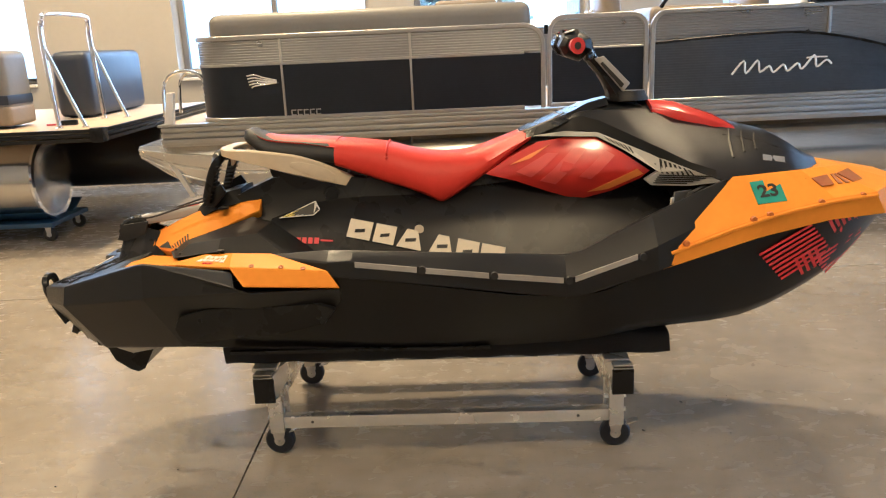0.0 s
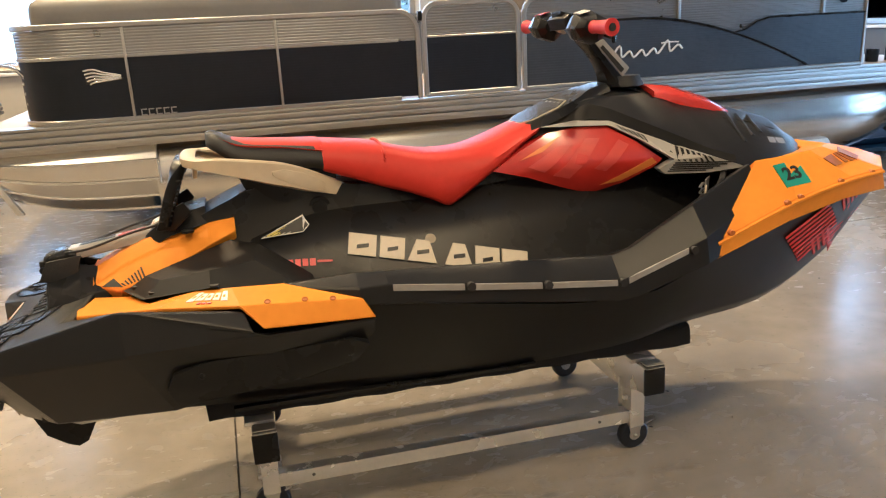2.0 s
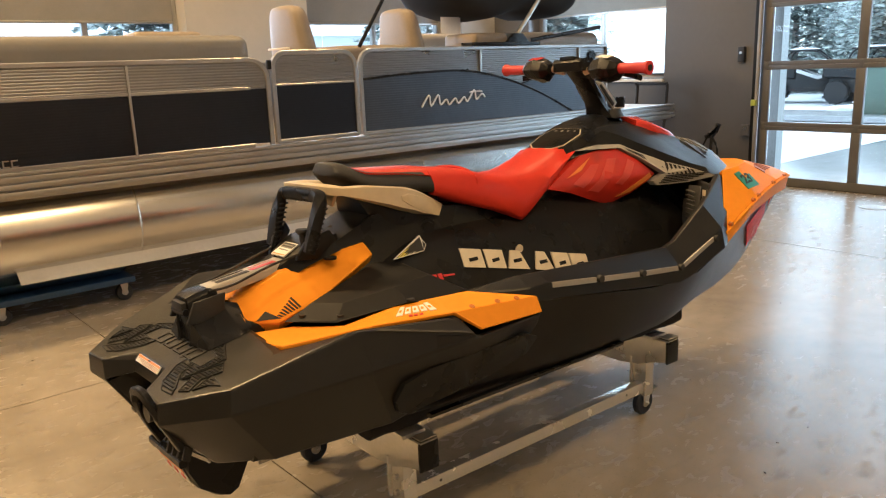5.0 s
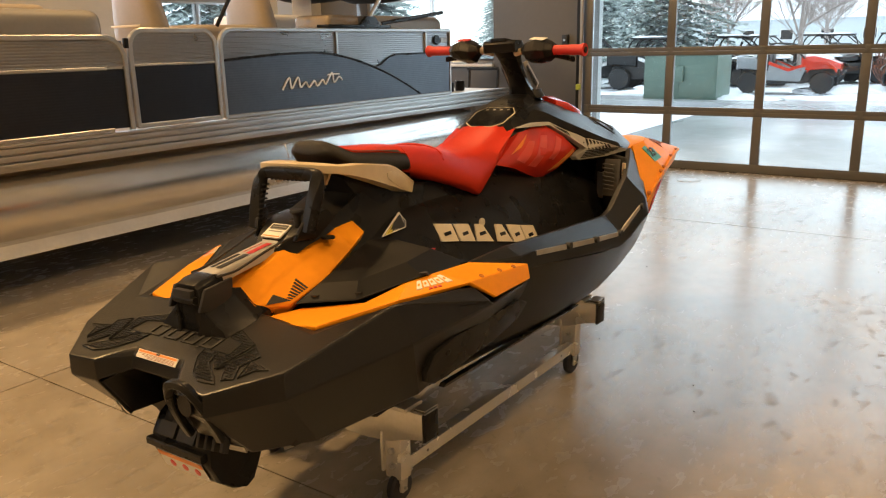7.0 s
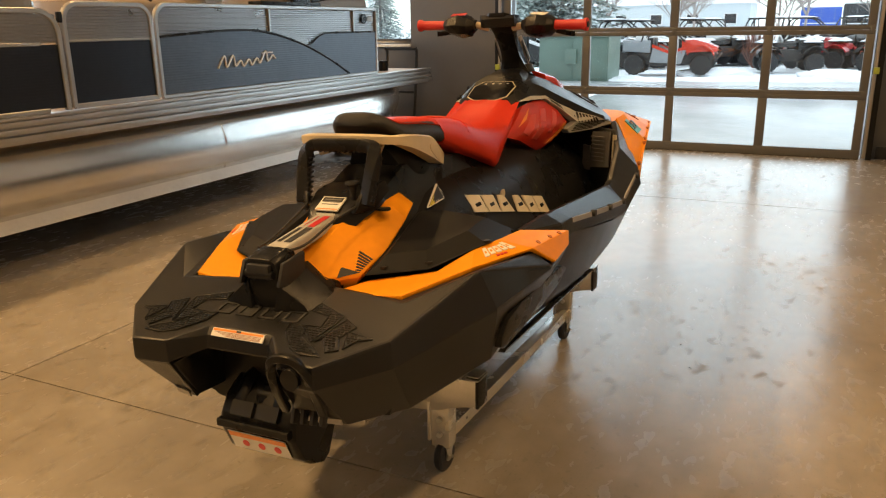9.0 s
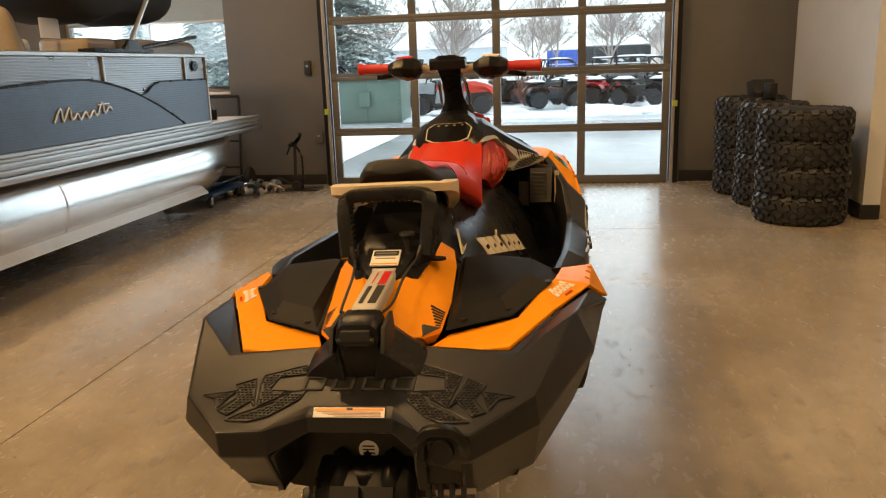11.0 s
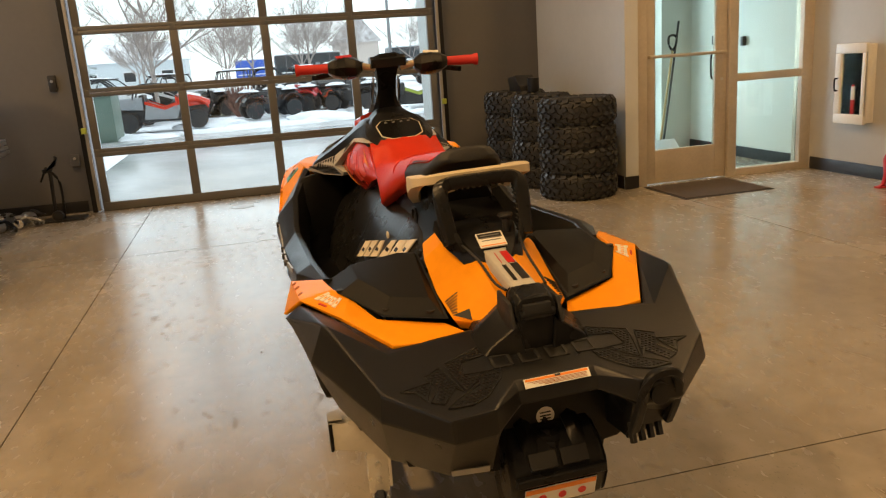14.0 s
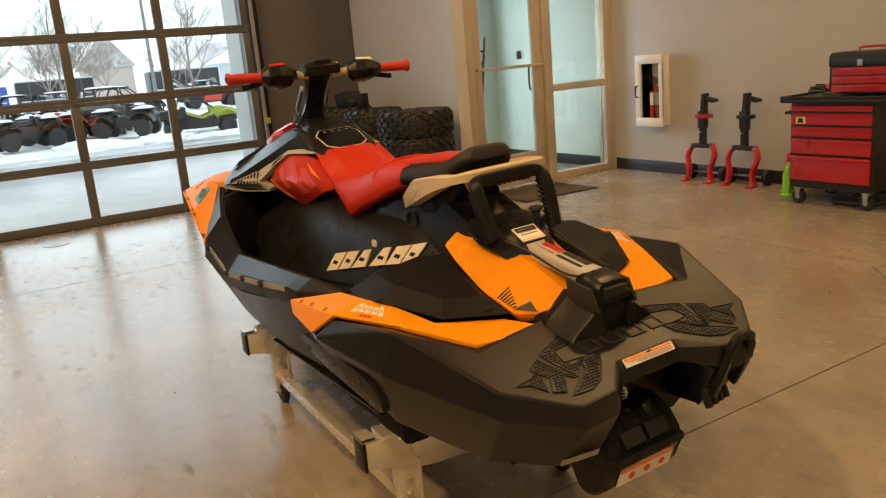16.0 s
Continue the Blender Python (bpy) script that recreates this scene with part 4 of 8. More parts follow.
for s in (-1, 1):
    ctr = Vector((.36, .938))
    rings = []
    for f in (1.0, .97, .80, .55, .28, .02):
        rings.append([((ctr.x + (u - ctr.x) * f), rp_v(ctr.x + (u - ctr.x) * f, ctr.y + (w - ctr.y) * f, .016 if f < .99 else -.02) * s, ctr.y + (w - ctr.y) * f) for u, w in RP])
    panel = part("side_panel", loft(rings), red_plastic, ski, "glossy red side panel with printed shapes", smooth=50)
    pw = lambda u, w: (u, rp_v(u, w, .0178) * s, w)
    for q, mt in ((((.205, .925), (.30, .982), (.335, .980), (.25, .905)), red_pale), (((.275, .893), (.385, .995), (.43, .992), (.325, .880)), red_pale), (((.335, .925), (.365, .918), (.385, .945), (.35, .955)), red_plastic),
                  (((.40, .905), (.44, .895), (.52, .968), (.49, .985)), red_pale), (((.185, .945), (.235, .972), (.31, 1.008), (.25, .966)), orange_hot),
                  (((.43, .850), (.50, .860), (.612, .908), (.590, .925)), orange_hot)):
        a, b, c, d = [Vector(x) for x in q]
        net = [[a.lerp(b, i / 6).lerp(d.lerp(c, i / 6), j / 6) for i in range(7)] for j in range(7)]
        part("panel_graphic", shell([(j * 7 + i, j * 7 + i + 1, j * 7 + i + 8, j * 7 + i + 7) for j in range(6) for i in range(6)], [pw(*x) for row in net for x in row], .001), mt, panel, smooth=40)
    # pale edge with black hatching above and ahead of the red panel
    ev = lambda u, w, l=0: (u, (rp_v(min(u, .62), w) + .030 + max(0, u - .62) * .74 + l) * s, w)
    hi = lambda u: 1.039 - (u - .47) * .427
    lo = lambda u: 1.028 - (u - .466) * .517 if u < .555 else .982 - (u - .555) * .667
    rear = part("edge_trim", prism([ev(*q) for q in ((.262, 1.034), (.36, 1.047), (.47, 1.039), (.466, 1.027), (.36, 1.031))], (0, -.03 * s, 0)), silver_trim, ski, "silver trim with black hatching", smooth=0)
    front = []
    for q in (((.47, 1.039), (.555, hi(.555)), (.555, .981), (.466, 1.027)), ((.555, hi(.555)), (.655, hi(.655)), (.650, .917), (.555, .981)),
              ((.655, hi(.655)), (.73, hi(.73)), (.73, .876), (.636, .871), (.618, .888), (.650, .917)), ((.73, hi(.73)), (.802, .898), (.80, .892), (.73, .876))):
        front.append(part("edge_trim", prism([ev(*x) for x in q], (0, -.03 * s, 0)), silver_trim, ski, "silver trim with black hatching", smooth=0))

    def hatch(a, b, t, ob):
        part("hatch", prism([ev(*x, .002) for x in ((a[0], a[1]), (a[0] + t[0], a[1] + t[1]), (b[0] + t[0], b[1] + t[1]), (b[0], b[1]))], (0, -.004 * s, 0)), ink, ob, smooth=0)

    for i in range(10):
        u0 = .487 + i * .0148
        hatch((u0, hi(u0) - .004), (u0 + .016, max(lo(u0 + .016) + .004, hi(u0) - .034)), (.0078, -.0035), front[0])
    for i in range(7):
        u0 = .652 + i * .0115
        hatch((u0, hi(u0) - .004), (u0 + .004 + i * .002, .914 - i * .001), (.0062, -.0028), front[2])
    for i in range(5):
        w0 = .8775 + i * .0066
        hatch((.640 + i * .003, w0), (.725 + i * .014, w0 + .004), (-.001, .0038), front[2])

# hood, console and steering
HOOD = ((.205, 1.030, .060, 1.028, .085, 1.015, .100, 1.000), (.30, 1.075, .080, 1.070, .112, 1.052, .135, 1.020), (.417, 1.120, .108, 1.112, .122, 1.100, .136, 1.050),
        (.54, 1.142, .107, 1.115, .170, 1.046, .174, 1.012), (.66, 1.140, .104, 1.098, .234, .987, .236, .960), (.80, 1.098, .098, 1.064, .306, .925, .320, .898),
        (.93, 1.050, .095, 1.026, .235, .970, .315, .890), (1.06, 1.013, .100, 1.000, .180, .958, .262, .885), (1.14, .960, .085, .952, .130, .930, .175, .885), (1.21, .925, .06, .920, .08, .905, .11, .885))
hood = part("hood", loft(smooth_rings([mirrored([(u, 0, t), (u, a, b), (u, m, n), (u, c, d), (u, c - .02, d - .03), (u, 0, d - .03)]) for u, t, a, b, m, n, c, d in HOOD], 2)), dark_grey, ski, "dark grey hood", smooth=24)


def on_hood(u, f, s, lift=.0):
    """A point of the hood's side: f runs from the crest (0) by the crease (1) to the lower edge (2)."""
    for p, q in zip(HOOD, HOOD[1:]):
        if p[0] <= u <= q[0]:
            break
    r = [x + (y - x) * (u - p[0]) / (q[0] - p[0]) for x, y in zip(p, q)]
    i = 2 if f <= 1 else 4
    k = f if f <= 1 else f - 1
    return (u, (r[i] + (r[i + 2] - r[i]) * k + lift * .6) * s, r[i + 1] + (r[i + 3] - r[i + 1]) * k + lift)


for s in (-1, 1):
    part("hood_accent", loft([ss([(.66, .02, 1.144), (.66, .094, 1.118), (.66, .094, 1.09), (.66, .02, 1.09)], s), ss([(.74, .04, 1.136), (.74, .116, 1.102), (.74, .116, 1.06), (.74, .04, 1.06)], s),
                              ss([(.86, .058, 1.086), (.86, .112, 1.058), (.86, .112, 1.01), (.86, .058, 1.01)], s), ss([(.93, .075, 1.038), (.93, .094, 1.028), (.93, .094, 1.0), (.93, .075, 1.0)], s)]),
         red_plastic, ski, "red hood insert", bevel=.006)
    for i in range(3):
        u0 = .872 + i * .042
        part("hood_rib", sweep([on_hood(u0 + .030, .10, s, .002), on_hood(u0 + .012, .45, s, .003), on_hood(u0 - .006, .95, s, .001)], .005, .004, n=6), dark_grey, hood, smooth=30)
    part("hood_groove", sweep([on_hood(u, f, s, .001) for u, f in ((.87, .30), (.95, .45), (1.03, .75), (1.10, .95))], .0022, n=6), black_rubber, hood)
    part("hood_mark", prism([on_hood(*q, s, .003) for q in ((.965, 1.15), (1.045, 1.25), (1.04, 1.45), (.96, 1.35))], (0, -.004 * s, -.002)), machine_grey, hood, smooth=0)
con = part("console", loft(smooth_rings([mirrored([(u, 0, t), (u, a, t - .004), (u, a + .03, t - .03), (u, 0, t - .05)]) for u, a, t in ((.215, .045, 1.034), (.25, .085, 1.056), (.33, .098, 1.092), (.41, .085, 1.127), (.45, .06, 1.145), (.52, .05, 1.162))], 2)),
           black_plastic, ski, "black gauge console", smooth=30)
cn = Vector((-.41, 0, 1)).normalized()
def cpt(u, v, l):
    return Vector((u, v, 1.035 + (u - .215) * .460)) + cn * l
outl = [(.226, -.045), (.226, .045), (.252, .080), (.335, .086), (.374, .060), (.374, -.060), (.335, -.086), (.252, -.080)]
part("gauge_bezel", prism([cpt(u, v, .004) for u, v in outl], -cn * .006), beige_print, con, "cream line round the gauge", smooth=0)
part("gauge_face", prism([cpt(.30 + (u - .30) * .955, v * .955, .0052) for u, v in outl], -cn * .006), gauge_glass, con, "dark glossy gauge", smooth=0)
part("gauge_band", prism([cpt(*p, .0058) for p in ((.306, -.07), (.306, .07), (.309, .07), (.309, -.07))], -cn * .003), beige_print, con, smooth=0)
for i in range(4):
    part("gauge_mark", prism([cpt(*p, .0058) for p in ((.350, -.052 + i * .030), (.350, -.042 + i * .030), (.357, -.042 + i * .030), (.357, -.052 + i * .030))], -cn * .003), grey_metal, con, smooth=0)
col = part("steering_column", loft(smooth_rings([[(b + c * .052 * k, v * .05 * k, w - c * .02) for c, v in ((-1, -.6), (-.6, -1), (.6, -1), (1, -.5), (1, .5), (.6, 1), (-.6, 1), (-1, .6))]
                                   for b, w, k in ((.60, 1.13, 1.25), (.58, 1.16, 1.0), (.535, 1.21, .74), (.47, 1.28, .78), (.43, 1.325, 1.0), (.425, 1.348, 1.0))], 3)), black_plastic, ski, "black handlebar column", smooth=40)
for s in (-1, 1):
    part("column_panel", prism(ss([(.575, .052, 1.175), (.60, .052, 1.20), (.51, .047, 1.285), (.478, .045, 1.278)], s), (0, .006 * s, 0)), grey_metal, col, "grey column insert", bevel=.003)
    part("column_slot", prism(ss([(.568, .059, 1.188), (.578, .059, 1.198), (.505, .054, 1.268), (.497, .054, 1.262)], s), (0, .003 * s, 0)), black_rubber, col, smooth=0)
part("column_boot", lathe([(.072, 0), (.070, .010), (.064, .02), (.060, .035)], 20, m=pose(.60, 0, 1.142)), black_rubber, ski)
bars = part("bar_pad", loft(smooth_rings([[(.412 + a * k, v, 1.347 + b) for a, b in ((-.036, -.03), (-.042, .0), (-.03, .012), (.03, .010), (.04, -.004), (.034, -.03))] for v, k in ((-.068, .8), (-.06, 1), (0, 1.1), (.06, 1), (.068, .8))], 2)), black_plastic, ski, "black handlebar pad", bevel=.003, smooth=14)
turn = Matrix.Translation((.40, 0, 1.325)) @ Matrix.Rotation(radians(-4.2), 4, 'Z') @ Matrix.Rotation(radians(2.2), 4, 'X')
for s in (-1, 1):
    def tb(pts):
        return [turn @ Vector((u, v * s, w)) for u, v, w in pts]
    part("handlebar", sweep(curve_pts(tb([(.02, .05, -.01), (.01, .10, .0), (.0, .16, .008), (-.005, .24, .002)])), .0125), beige_plastic, ski, "pale handlebar tube")
    pod = part("control_pod", loft(smooth_rings([[turn @ Vector((a * k + o, v * s, b * h + z)) for a, b in ((-.03, -.02), (-.045, .0), (-.03, .022), (.01, .028), (.04, .015), (.045, -.01), (.015, -.03))]
                    for v, k, h, o, z in ((.100, .5, .6, .0, .0), (.125, 1.05, 1.35, .0, -.004), (.165, 1.2, 1.6, .0, .0), (.205, 1.2, 1.25, .004, -.002), (.230, .7, .75, .0, 0))], 1)), black_plastic, ski, "black faceted hand control", bevel=.003, smooth=14)
    part("pod_print", prism(tb([(-.025, .135, .036), (-.03, .195, .033), (.0, .20, .040), (.005, .14, .043)]), (0, 0, .002)), red_dark if s > 0 else white_plastic, pod, smooth=0)
    part("lever", sweep(curve_pts(tb([(.03, .185, -.012), (.05, .225, -.022), (.045, .27, -.03), (.03, .29, -.032)])), .006, .010, n=8), black_plastic, ski, "black thumb lever")
    part("grip", lathe([(.0, .225), (.019, .225), (.017, .232), (.0165, .25), (.018, .30), (.0175, .335), (.022, .342), (.022, .352), (.0, .352)], 18, 'Y', m=turn @ Matrix.Diagonal((1, s, 1, 1)) @ pose(-.004, 0, 0, 0, 0, 0)), red_rubber, ski, "red rubber grip", smooth=40)
    part("grip_end", cyl(.010, .006, 0, 0, 0, 'Y', 14), black_rubber, ski, m=turn @ pose(-.004, .353 * s, 0))
# certificates inside the footwell front
for s in (-1,):
    part("paper_plate", prism([(.724, .273 * s, .706), (.657, .365 * s, .718), (.663, .371 * s, .874), (.738, .279 * s, .864)], (-.003, .003 * s * -1, 0)), print_grey, ski, "grey printed data label", smooth=0)
    part("paper_plate", prism([(.780, .223 * s, .69), (.738, .266 * s, .69), (.744, .268 * s, .80), (.785, .226 * s, .80)], (-.003, .003, 0)), print_grey, ski, smooth=0)
    part("paper_plate", prism([(.650, .378 * s, .715), (.638, .393 * s, .715), (.645, .400 * s, .862), (.657, .384 * s, .862)], (-.003, .003, 0)), beige_print, ski, smooth=0)
    for i in range(7):
        w0 = .735 + i * .018
        part("text_bar", prism([(.714 + i * .001, (.280) * s, w0), (.665, .345 * s, w0 + .003), (.665, .345 * s, w0 + .008), (.714 + i * .001, .280 * s, w0 + .005)], (-.005, .005, 0)), print_grey, ski, smooth=0)
for s in (-1, 1):
    part("footwell_front", prism(ss([(.835, .16, .56), (.645, .405, .60), (.662, .40, .84), (.70, .375, .875), (.84, .20, .885)], s), (.02, 0, 0)), cavity_black, ski, bevel=.004)

# side plates with screws
for s in (-1, 1):
    pl = [(-.885, .560), (-.86, .600), (-.76, .620), (-.40, .625), (-.355, .605), (-.39, .560), (-.52, .532), (-.83, .510), (-.87, .525)]
    hv = lambda w: (.450 + (w - .48) * .28)
    sp_ = part("side_plate", prism([(u, (hv(w) + .030) * s, w - .02) for u, w in pl], (0, -.085 * s, 0)), black_plastic, ski, "black screwed side plate", bevel=.006)
    for u, w in ((-.788, .566), (-.594, .566), (-.405, .566)):
        part("screw", lathe([(.010, 0), (.010, .003), (.007, .004), (.005, .001), (0, .001)], 12, 'Y', m=pose(u, (hv(w + .02) + .029) * s, w) @ Matrix.Diagonal((1, s, 1, 1))), dark_grey, sp_)
    part("strake", prism(ss([(-.72, .455, .452), (.10, .445, .446), (.10, .437, .436), (-.72, .447, .440)], s), (0, -.02 * s, 0)), black_plastic, hull, smooth=0)

# tow system on the spine
tow = part("tow_bracket", loft(smooth_rings([mirrored([(u, 0, t), (u, a, t - .004), (u, a + .02, t - .05), (u, 0, t - .08)]) for u, a, t in ((-.935, .03, .820), (-.91, .055, .845), (-.86, .075, .872), (-.80, .09, .89), (-.74, .08, .90))], 2)), black_plastic, ski, "black bracket of the tow bar", smooth=30)
for s in (-1, 1):
    part("bracket_lug", prism(ss([(-.90, .07, .84), (-.84, .10, .84), (-.78, .125, .89), (-.80, .12, .92), (-.87, .085, .89)], s), (0, .015 * s, 0)), black_plastic, tow, bevel=.005)
    part("bracket_claw", prism(ss([(-.93, .045, .82), (-.875, .085, .835), (-.84, .07, .865), (-.90, .04, .855)], s), (0, 0, -.03)), black_plastic, tow, bevel=.006)
part("bracket_knob", lathe([(.0, .05), (.02, .05), (.022, .044), (.012, .034), (.009, .0), (.0, .0)], 16, m=pose(-.85, -.055, .870)), black_rubber, tow)
hp = [(-.865, .105, .86), (-.84, .112, .93), (-.815, .113, .985), (-.803, .098, 1.008), (-.80, .05, 1.012), (-.80, 0, 1.012)]
hp = hp + [(u, -v, w) for u, v, w in reversed(hp[:-1])]
bar_ = part("tow_handle", sweep(curve_pts(hp, 3), .020, .0175, n=10, square=True), black_plastic, ski, "black ribbed tow handle", smooth=40)
for s in (-1, 1):
    for i in range(9):
        f = i / 8
        part("handle_rib", box(.0335, .0400, .0055, -.860 + f * .046, (.105 + f * .008) * s, .872 + f * .105), black_rubber, bar_, bevel=.0015, segs=1)
for i in range(9):
    part("handle_rib", box(.0335, .0060, .0370, -.80, -.066 + i * .0165, 1.010), black_rubber, bar_, bevel=.0015, segs=1)
def slope(u, l=0.0):
    return .8725 + (u + .855) * .46 + l
lb = part("tow_label", prism([(-.912, -.037, slope(-.912)), (-.912, .037, slope(-.912)), (-.855, .037, slope(-.855)), (-.855, -.037, slope(-.855))], (-.002, 0, .004)), white_paper, tow, "printed warning label", smooth=0)
part("label_print", prism([(-.900, -.033, slope(-.900, .003)), (-.900, .033, slope(-.900, .003)), (-.860, .033, slope(-.860, .003)), (-.860, -.033, slope(-.860, .003))], (-.001, 0, .002)), ink, lb, smooth=0)
for i in range(3):
    u = -.868 - i * .010
    part("text_bar", prism([(u, -.027, slope(u, .005)), (u - .004, -.027, slope(u - .004, .005)), (u - .004, .027, slope(u - .004, .005)), (u, .027, slope(u, .005))], (-.0005, 0, .001)), print_grey, lb, smooth=0)
part("label_print", prism([(-.910, -.034, slope(-.910, .003)), (-.910, .034, slope(-.910, .003)), (-.902, .034, slope(-.902, .003)), (-.902, -.034, slope(-.902, .003))], (-.001, 0, .002)), orange_hot, lb, smooth=0)
def rw(u):
    return .838 + (u + .92) * .155
rail = part("tow_rail", loft([[(u, -.028, rw(u)), (u, -.033, rw(u) - .010), (u, -.033, rw(u) - .035), (u, .033, rw(u) - .035), (u, .033, rw(u) - .010), (u, .028, rw(u))] for u in (-.915, -1.16)]), rail_grey, ski, "pale grey tow rail with printed marks", bevel=.003)
for u0, u1, v0, v1, mt in ((-.932, -1.005, -.026, -.004, red_dark), (-1.012, -1.105, -.026, -.004, ink), (-1.015, -1.105, .006, .018, ink), (-.935, -1.0, .008, .012, red_dark)):
    part("rail_mark", prism([(u0, v0, rw(u0) + .0008), (u1, v0 + .002, rw(u1) + .0008), (u1, v1, rw(u1) + .0008), (u0, v1 - .002, rw(u0) + .0008)], (0, 0, .001)), mt, rail, smooth=0)
head = part("tow_head", loft(smooth_rings([mirrored([(u, 0, t), (u, a * .75, t - .001), (u, a, t - .012), (u, a + .006, t - .035), (u, a, b), (u, 0, b)]) for u, a, t, b in ((-1.115, .038, .800, .735), (-1.14, .046, .806, .735), (-1.175, .048, .800, .735), (-1.20, .045, .790, .735))], 1)), black_plastic, ski, "black tow hook head", bevel=.003)
# black block stands in for the shade inside the hook's mouth
part("hook_slot", span(-1.214, -1.19, -.034, .034, .742, .778), ink, head, bevel=.003)
part("hook_pin", cyl(.010, .085, -1.205, 0, .752, 'Y', 14), black_plastic, head)
for s in (-1, 1):
    part("head_cheek", prism(ss([(-1.10, .052, .79), (-1.19, .054, .78), (-1.215, .054, .725), (-1.12, .062, .71)], s), (0, .010 * s, 0)), black_rubber, head, bevel=.003)
    part("tow_wedge", loft([ss([(-1.02, .03, .74), (-1.03, .115, .70), (-1.03, .115, .655), (-1.02, .03, .655)], s), ss([(-1.11, .045, .765), (-1.10, .130, .695), (-1.10, .165, .655), (-1.11, .03, .655)], s),
                            ss([(-1.20, .045, .735), (-1.185, .115, .680), (-1.195, .152, .648), (-1.21, .03, .646)], s)]), black_plastic, ski, "black wedge under the tow head", bevel=.006, smooth=12)
    part("tow_cable", sweep(curve_pts([(-.87, .085 * s, .862), (-.97, .066 * s, .838), (-1.08, .060 * s, .805), (-1.14, .05 * s, .80)]), .0035, n=8), black_rubber, ski, "black cable")
part("tow_stem", span(-1.195, -1.05, -.05, .05, .645, .735), black_plastic, ski, bevel=.008)

# pump nozzle with its reverse gate
part("jet_nozzle", lathe([(.075, 0), (.085, .02), (.08, .10), (.062, .18), (.05, .18), (.05, .1), (0, .1)], 24, 'X', m=pose(-1.0, 0, .45, 0, 0, 180)), black_hull, ski, "black jet nozzle")
GP = ((-1.10, .49), (-1.19, .492), (-1.255, .458), (-1.285, .42), (-1.288, .385), (-1.262, .332), (-1.215, .298), (-1.19, .288), (-1.168, .298), (-1.13, .37), (-1.10, .40))
gate_ = part("reverse_gate", loft([[(u + (.01 if k < 1 else 0), v, .36 + (w - .36) * k) for u, w in GP] for v, k in ((-.120, .86), (-.106, 1), (.106, 1), (.120, .86))]), black_plastic, ski, "black ribbed reverse gate", bevel=.006)
for i in range(5):
    u0 = -1.13 - i * .030
    w0 = .494 - max(0, (-1.19 - u0)) * .55
    part("gate_rib", prism([(u0, 0, w0 + .012), (u0 + .05, .07, w0), (u0 + .05, .085, w0 - .012), (u0 - .012, 0, w0 + .004), (u0 + .05, -.085, w0 - .012), (u0 + .05, -.07, w0)], (-.006, 0, -.012)), black_hull, gate_, bevel=.002)
for s in (-1, 1):
    part("gate_shoulder", loft(smooth_rings([[(u, s * (.06 + a * .02), w + b * .02) for a, b in ((-1, .3), (0, 1), (1, .3), (.8, -1), (-.8, -1))] for u, w in ((-1.10, .48), (-1.16, .495), (-1.23, .475), (-1.27, .43))], 2)), black_hull, gate_, smooth=50)
part("gate_bar", sweep([(-1.294, -.11, .402), (-1.294, .11, .402)], .012, .010, n=8, square=True), black_plastic, gate_)
# black plates paint the dark of the gate's two openings
for i in range(2):
    part("gate_opening", prism([(-1.266, -.072 + i * .078, .448), (-1.266, -.006 + i * .078, .448), (-1.288, -.006 + i * .078, .420), (-1.288, -.072 + i * .078, .420)], (-.008, 0, .006)), ink, gate_)
gn = Vector((-.898, 0, -.441)) * .004
def gl(f, v, l):
    return Vector((-1.287, v, .384)).lerp(Vector((-1.263, v, .334)), f) + gn * l
gl_ = part("gate_label", prism([gl(0, -.09, .9), gl(0, .09, .9), gl(1, .09, .9), gl(1, -.09, .9)], gn * .3), white_paper, gate_, "white and orange hazard label", smooth=0)
part("label_band", prism([gl(.03, -.088, 1.3), gl(.03, .088, 1.3), gl(.28, .088, 1.3), gl(.28, -.088, 1.3)], gn * .2), orange_hot, gl_, smooth=0)
for v in (-.055, -.005, .045):
    part("label_sign", cyl(.010, .002, 0, 0, 0, 'Z', 14), red_stripe, gl_, m=Matrix.Translation(gl(.62, v, 1.4)) @ Vector((0, 0, 1)).rotation_difference(gn).to_matrix().to_4x4())
# folding boarding step, stowed
step = part("boarding_step", sweep(curve_pts([(-1.36, -.16, .50), (-1.392, -.162, .56), (-1.412, -.168, .615), (-1.415, -.185, .640), (-1.412, -.232, .640), (-1.402, -.252, .610), (-1.375, -.256, .555), (-1.345, -.25, .50)], 4), .011, .010, n=8, square=True), black_plastic, ski, "folded black boarding step", smooth=40)
part("step_plate", prism([(-1.402, -.172, .61), (-1.392, -.246, .61), (-1.335, -.246, .495), (-1.345, -.168, .495)], (.016, 0, 0)), black_plastic, step, bevel=.005)
part("step_boss", cyl(.024, .012, -1.398, -.208, .590, 'X', 18), dark_grey, step)
for i in range(4):
    part("step_tooth", box(.022, .010, .045, -1.335 + i * .004, -.165 - i * .024, .482, None, Matrix.Rotation(radians(24), 4, 'Y')), black_rubber, step, bevel=.002)
for s in (-1, 1):
    part("trim_tab", prism(ss([(-1.16, .30, .44), (-1.02, .34, .445), (-1.02, .28, .43), (-1.14, .23, .40)], s), (0, 0, -.012)), grey_metal, ski, bevel=.002)

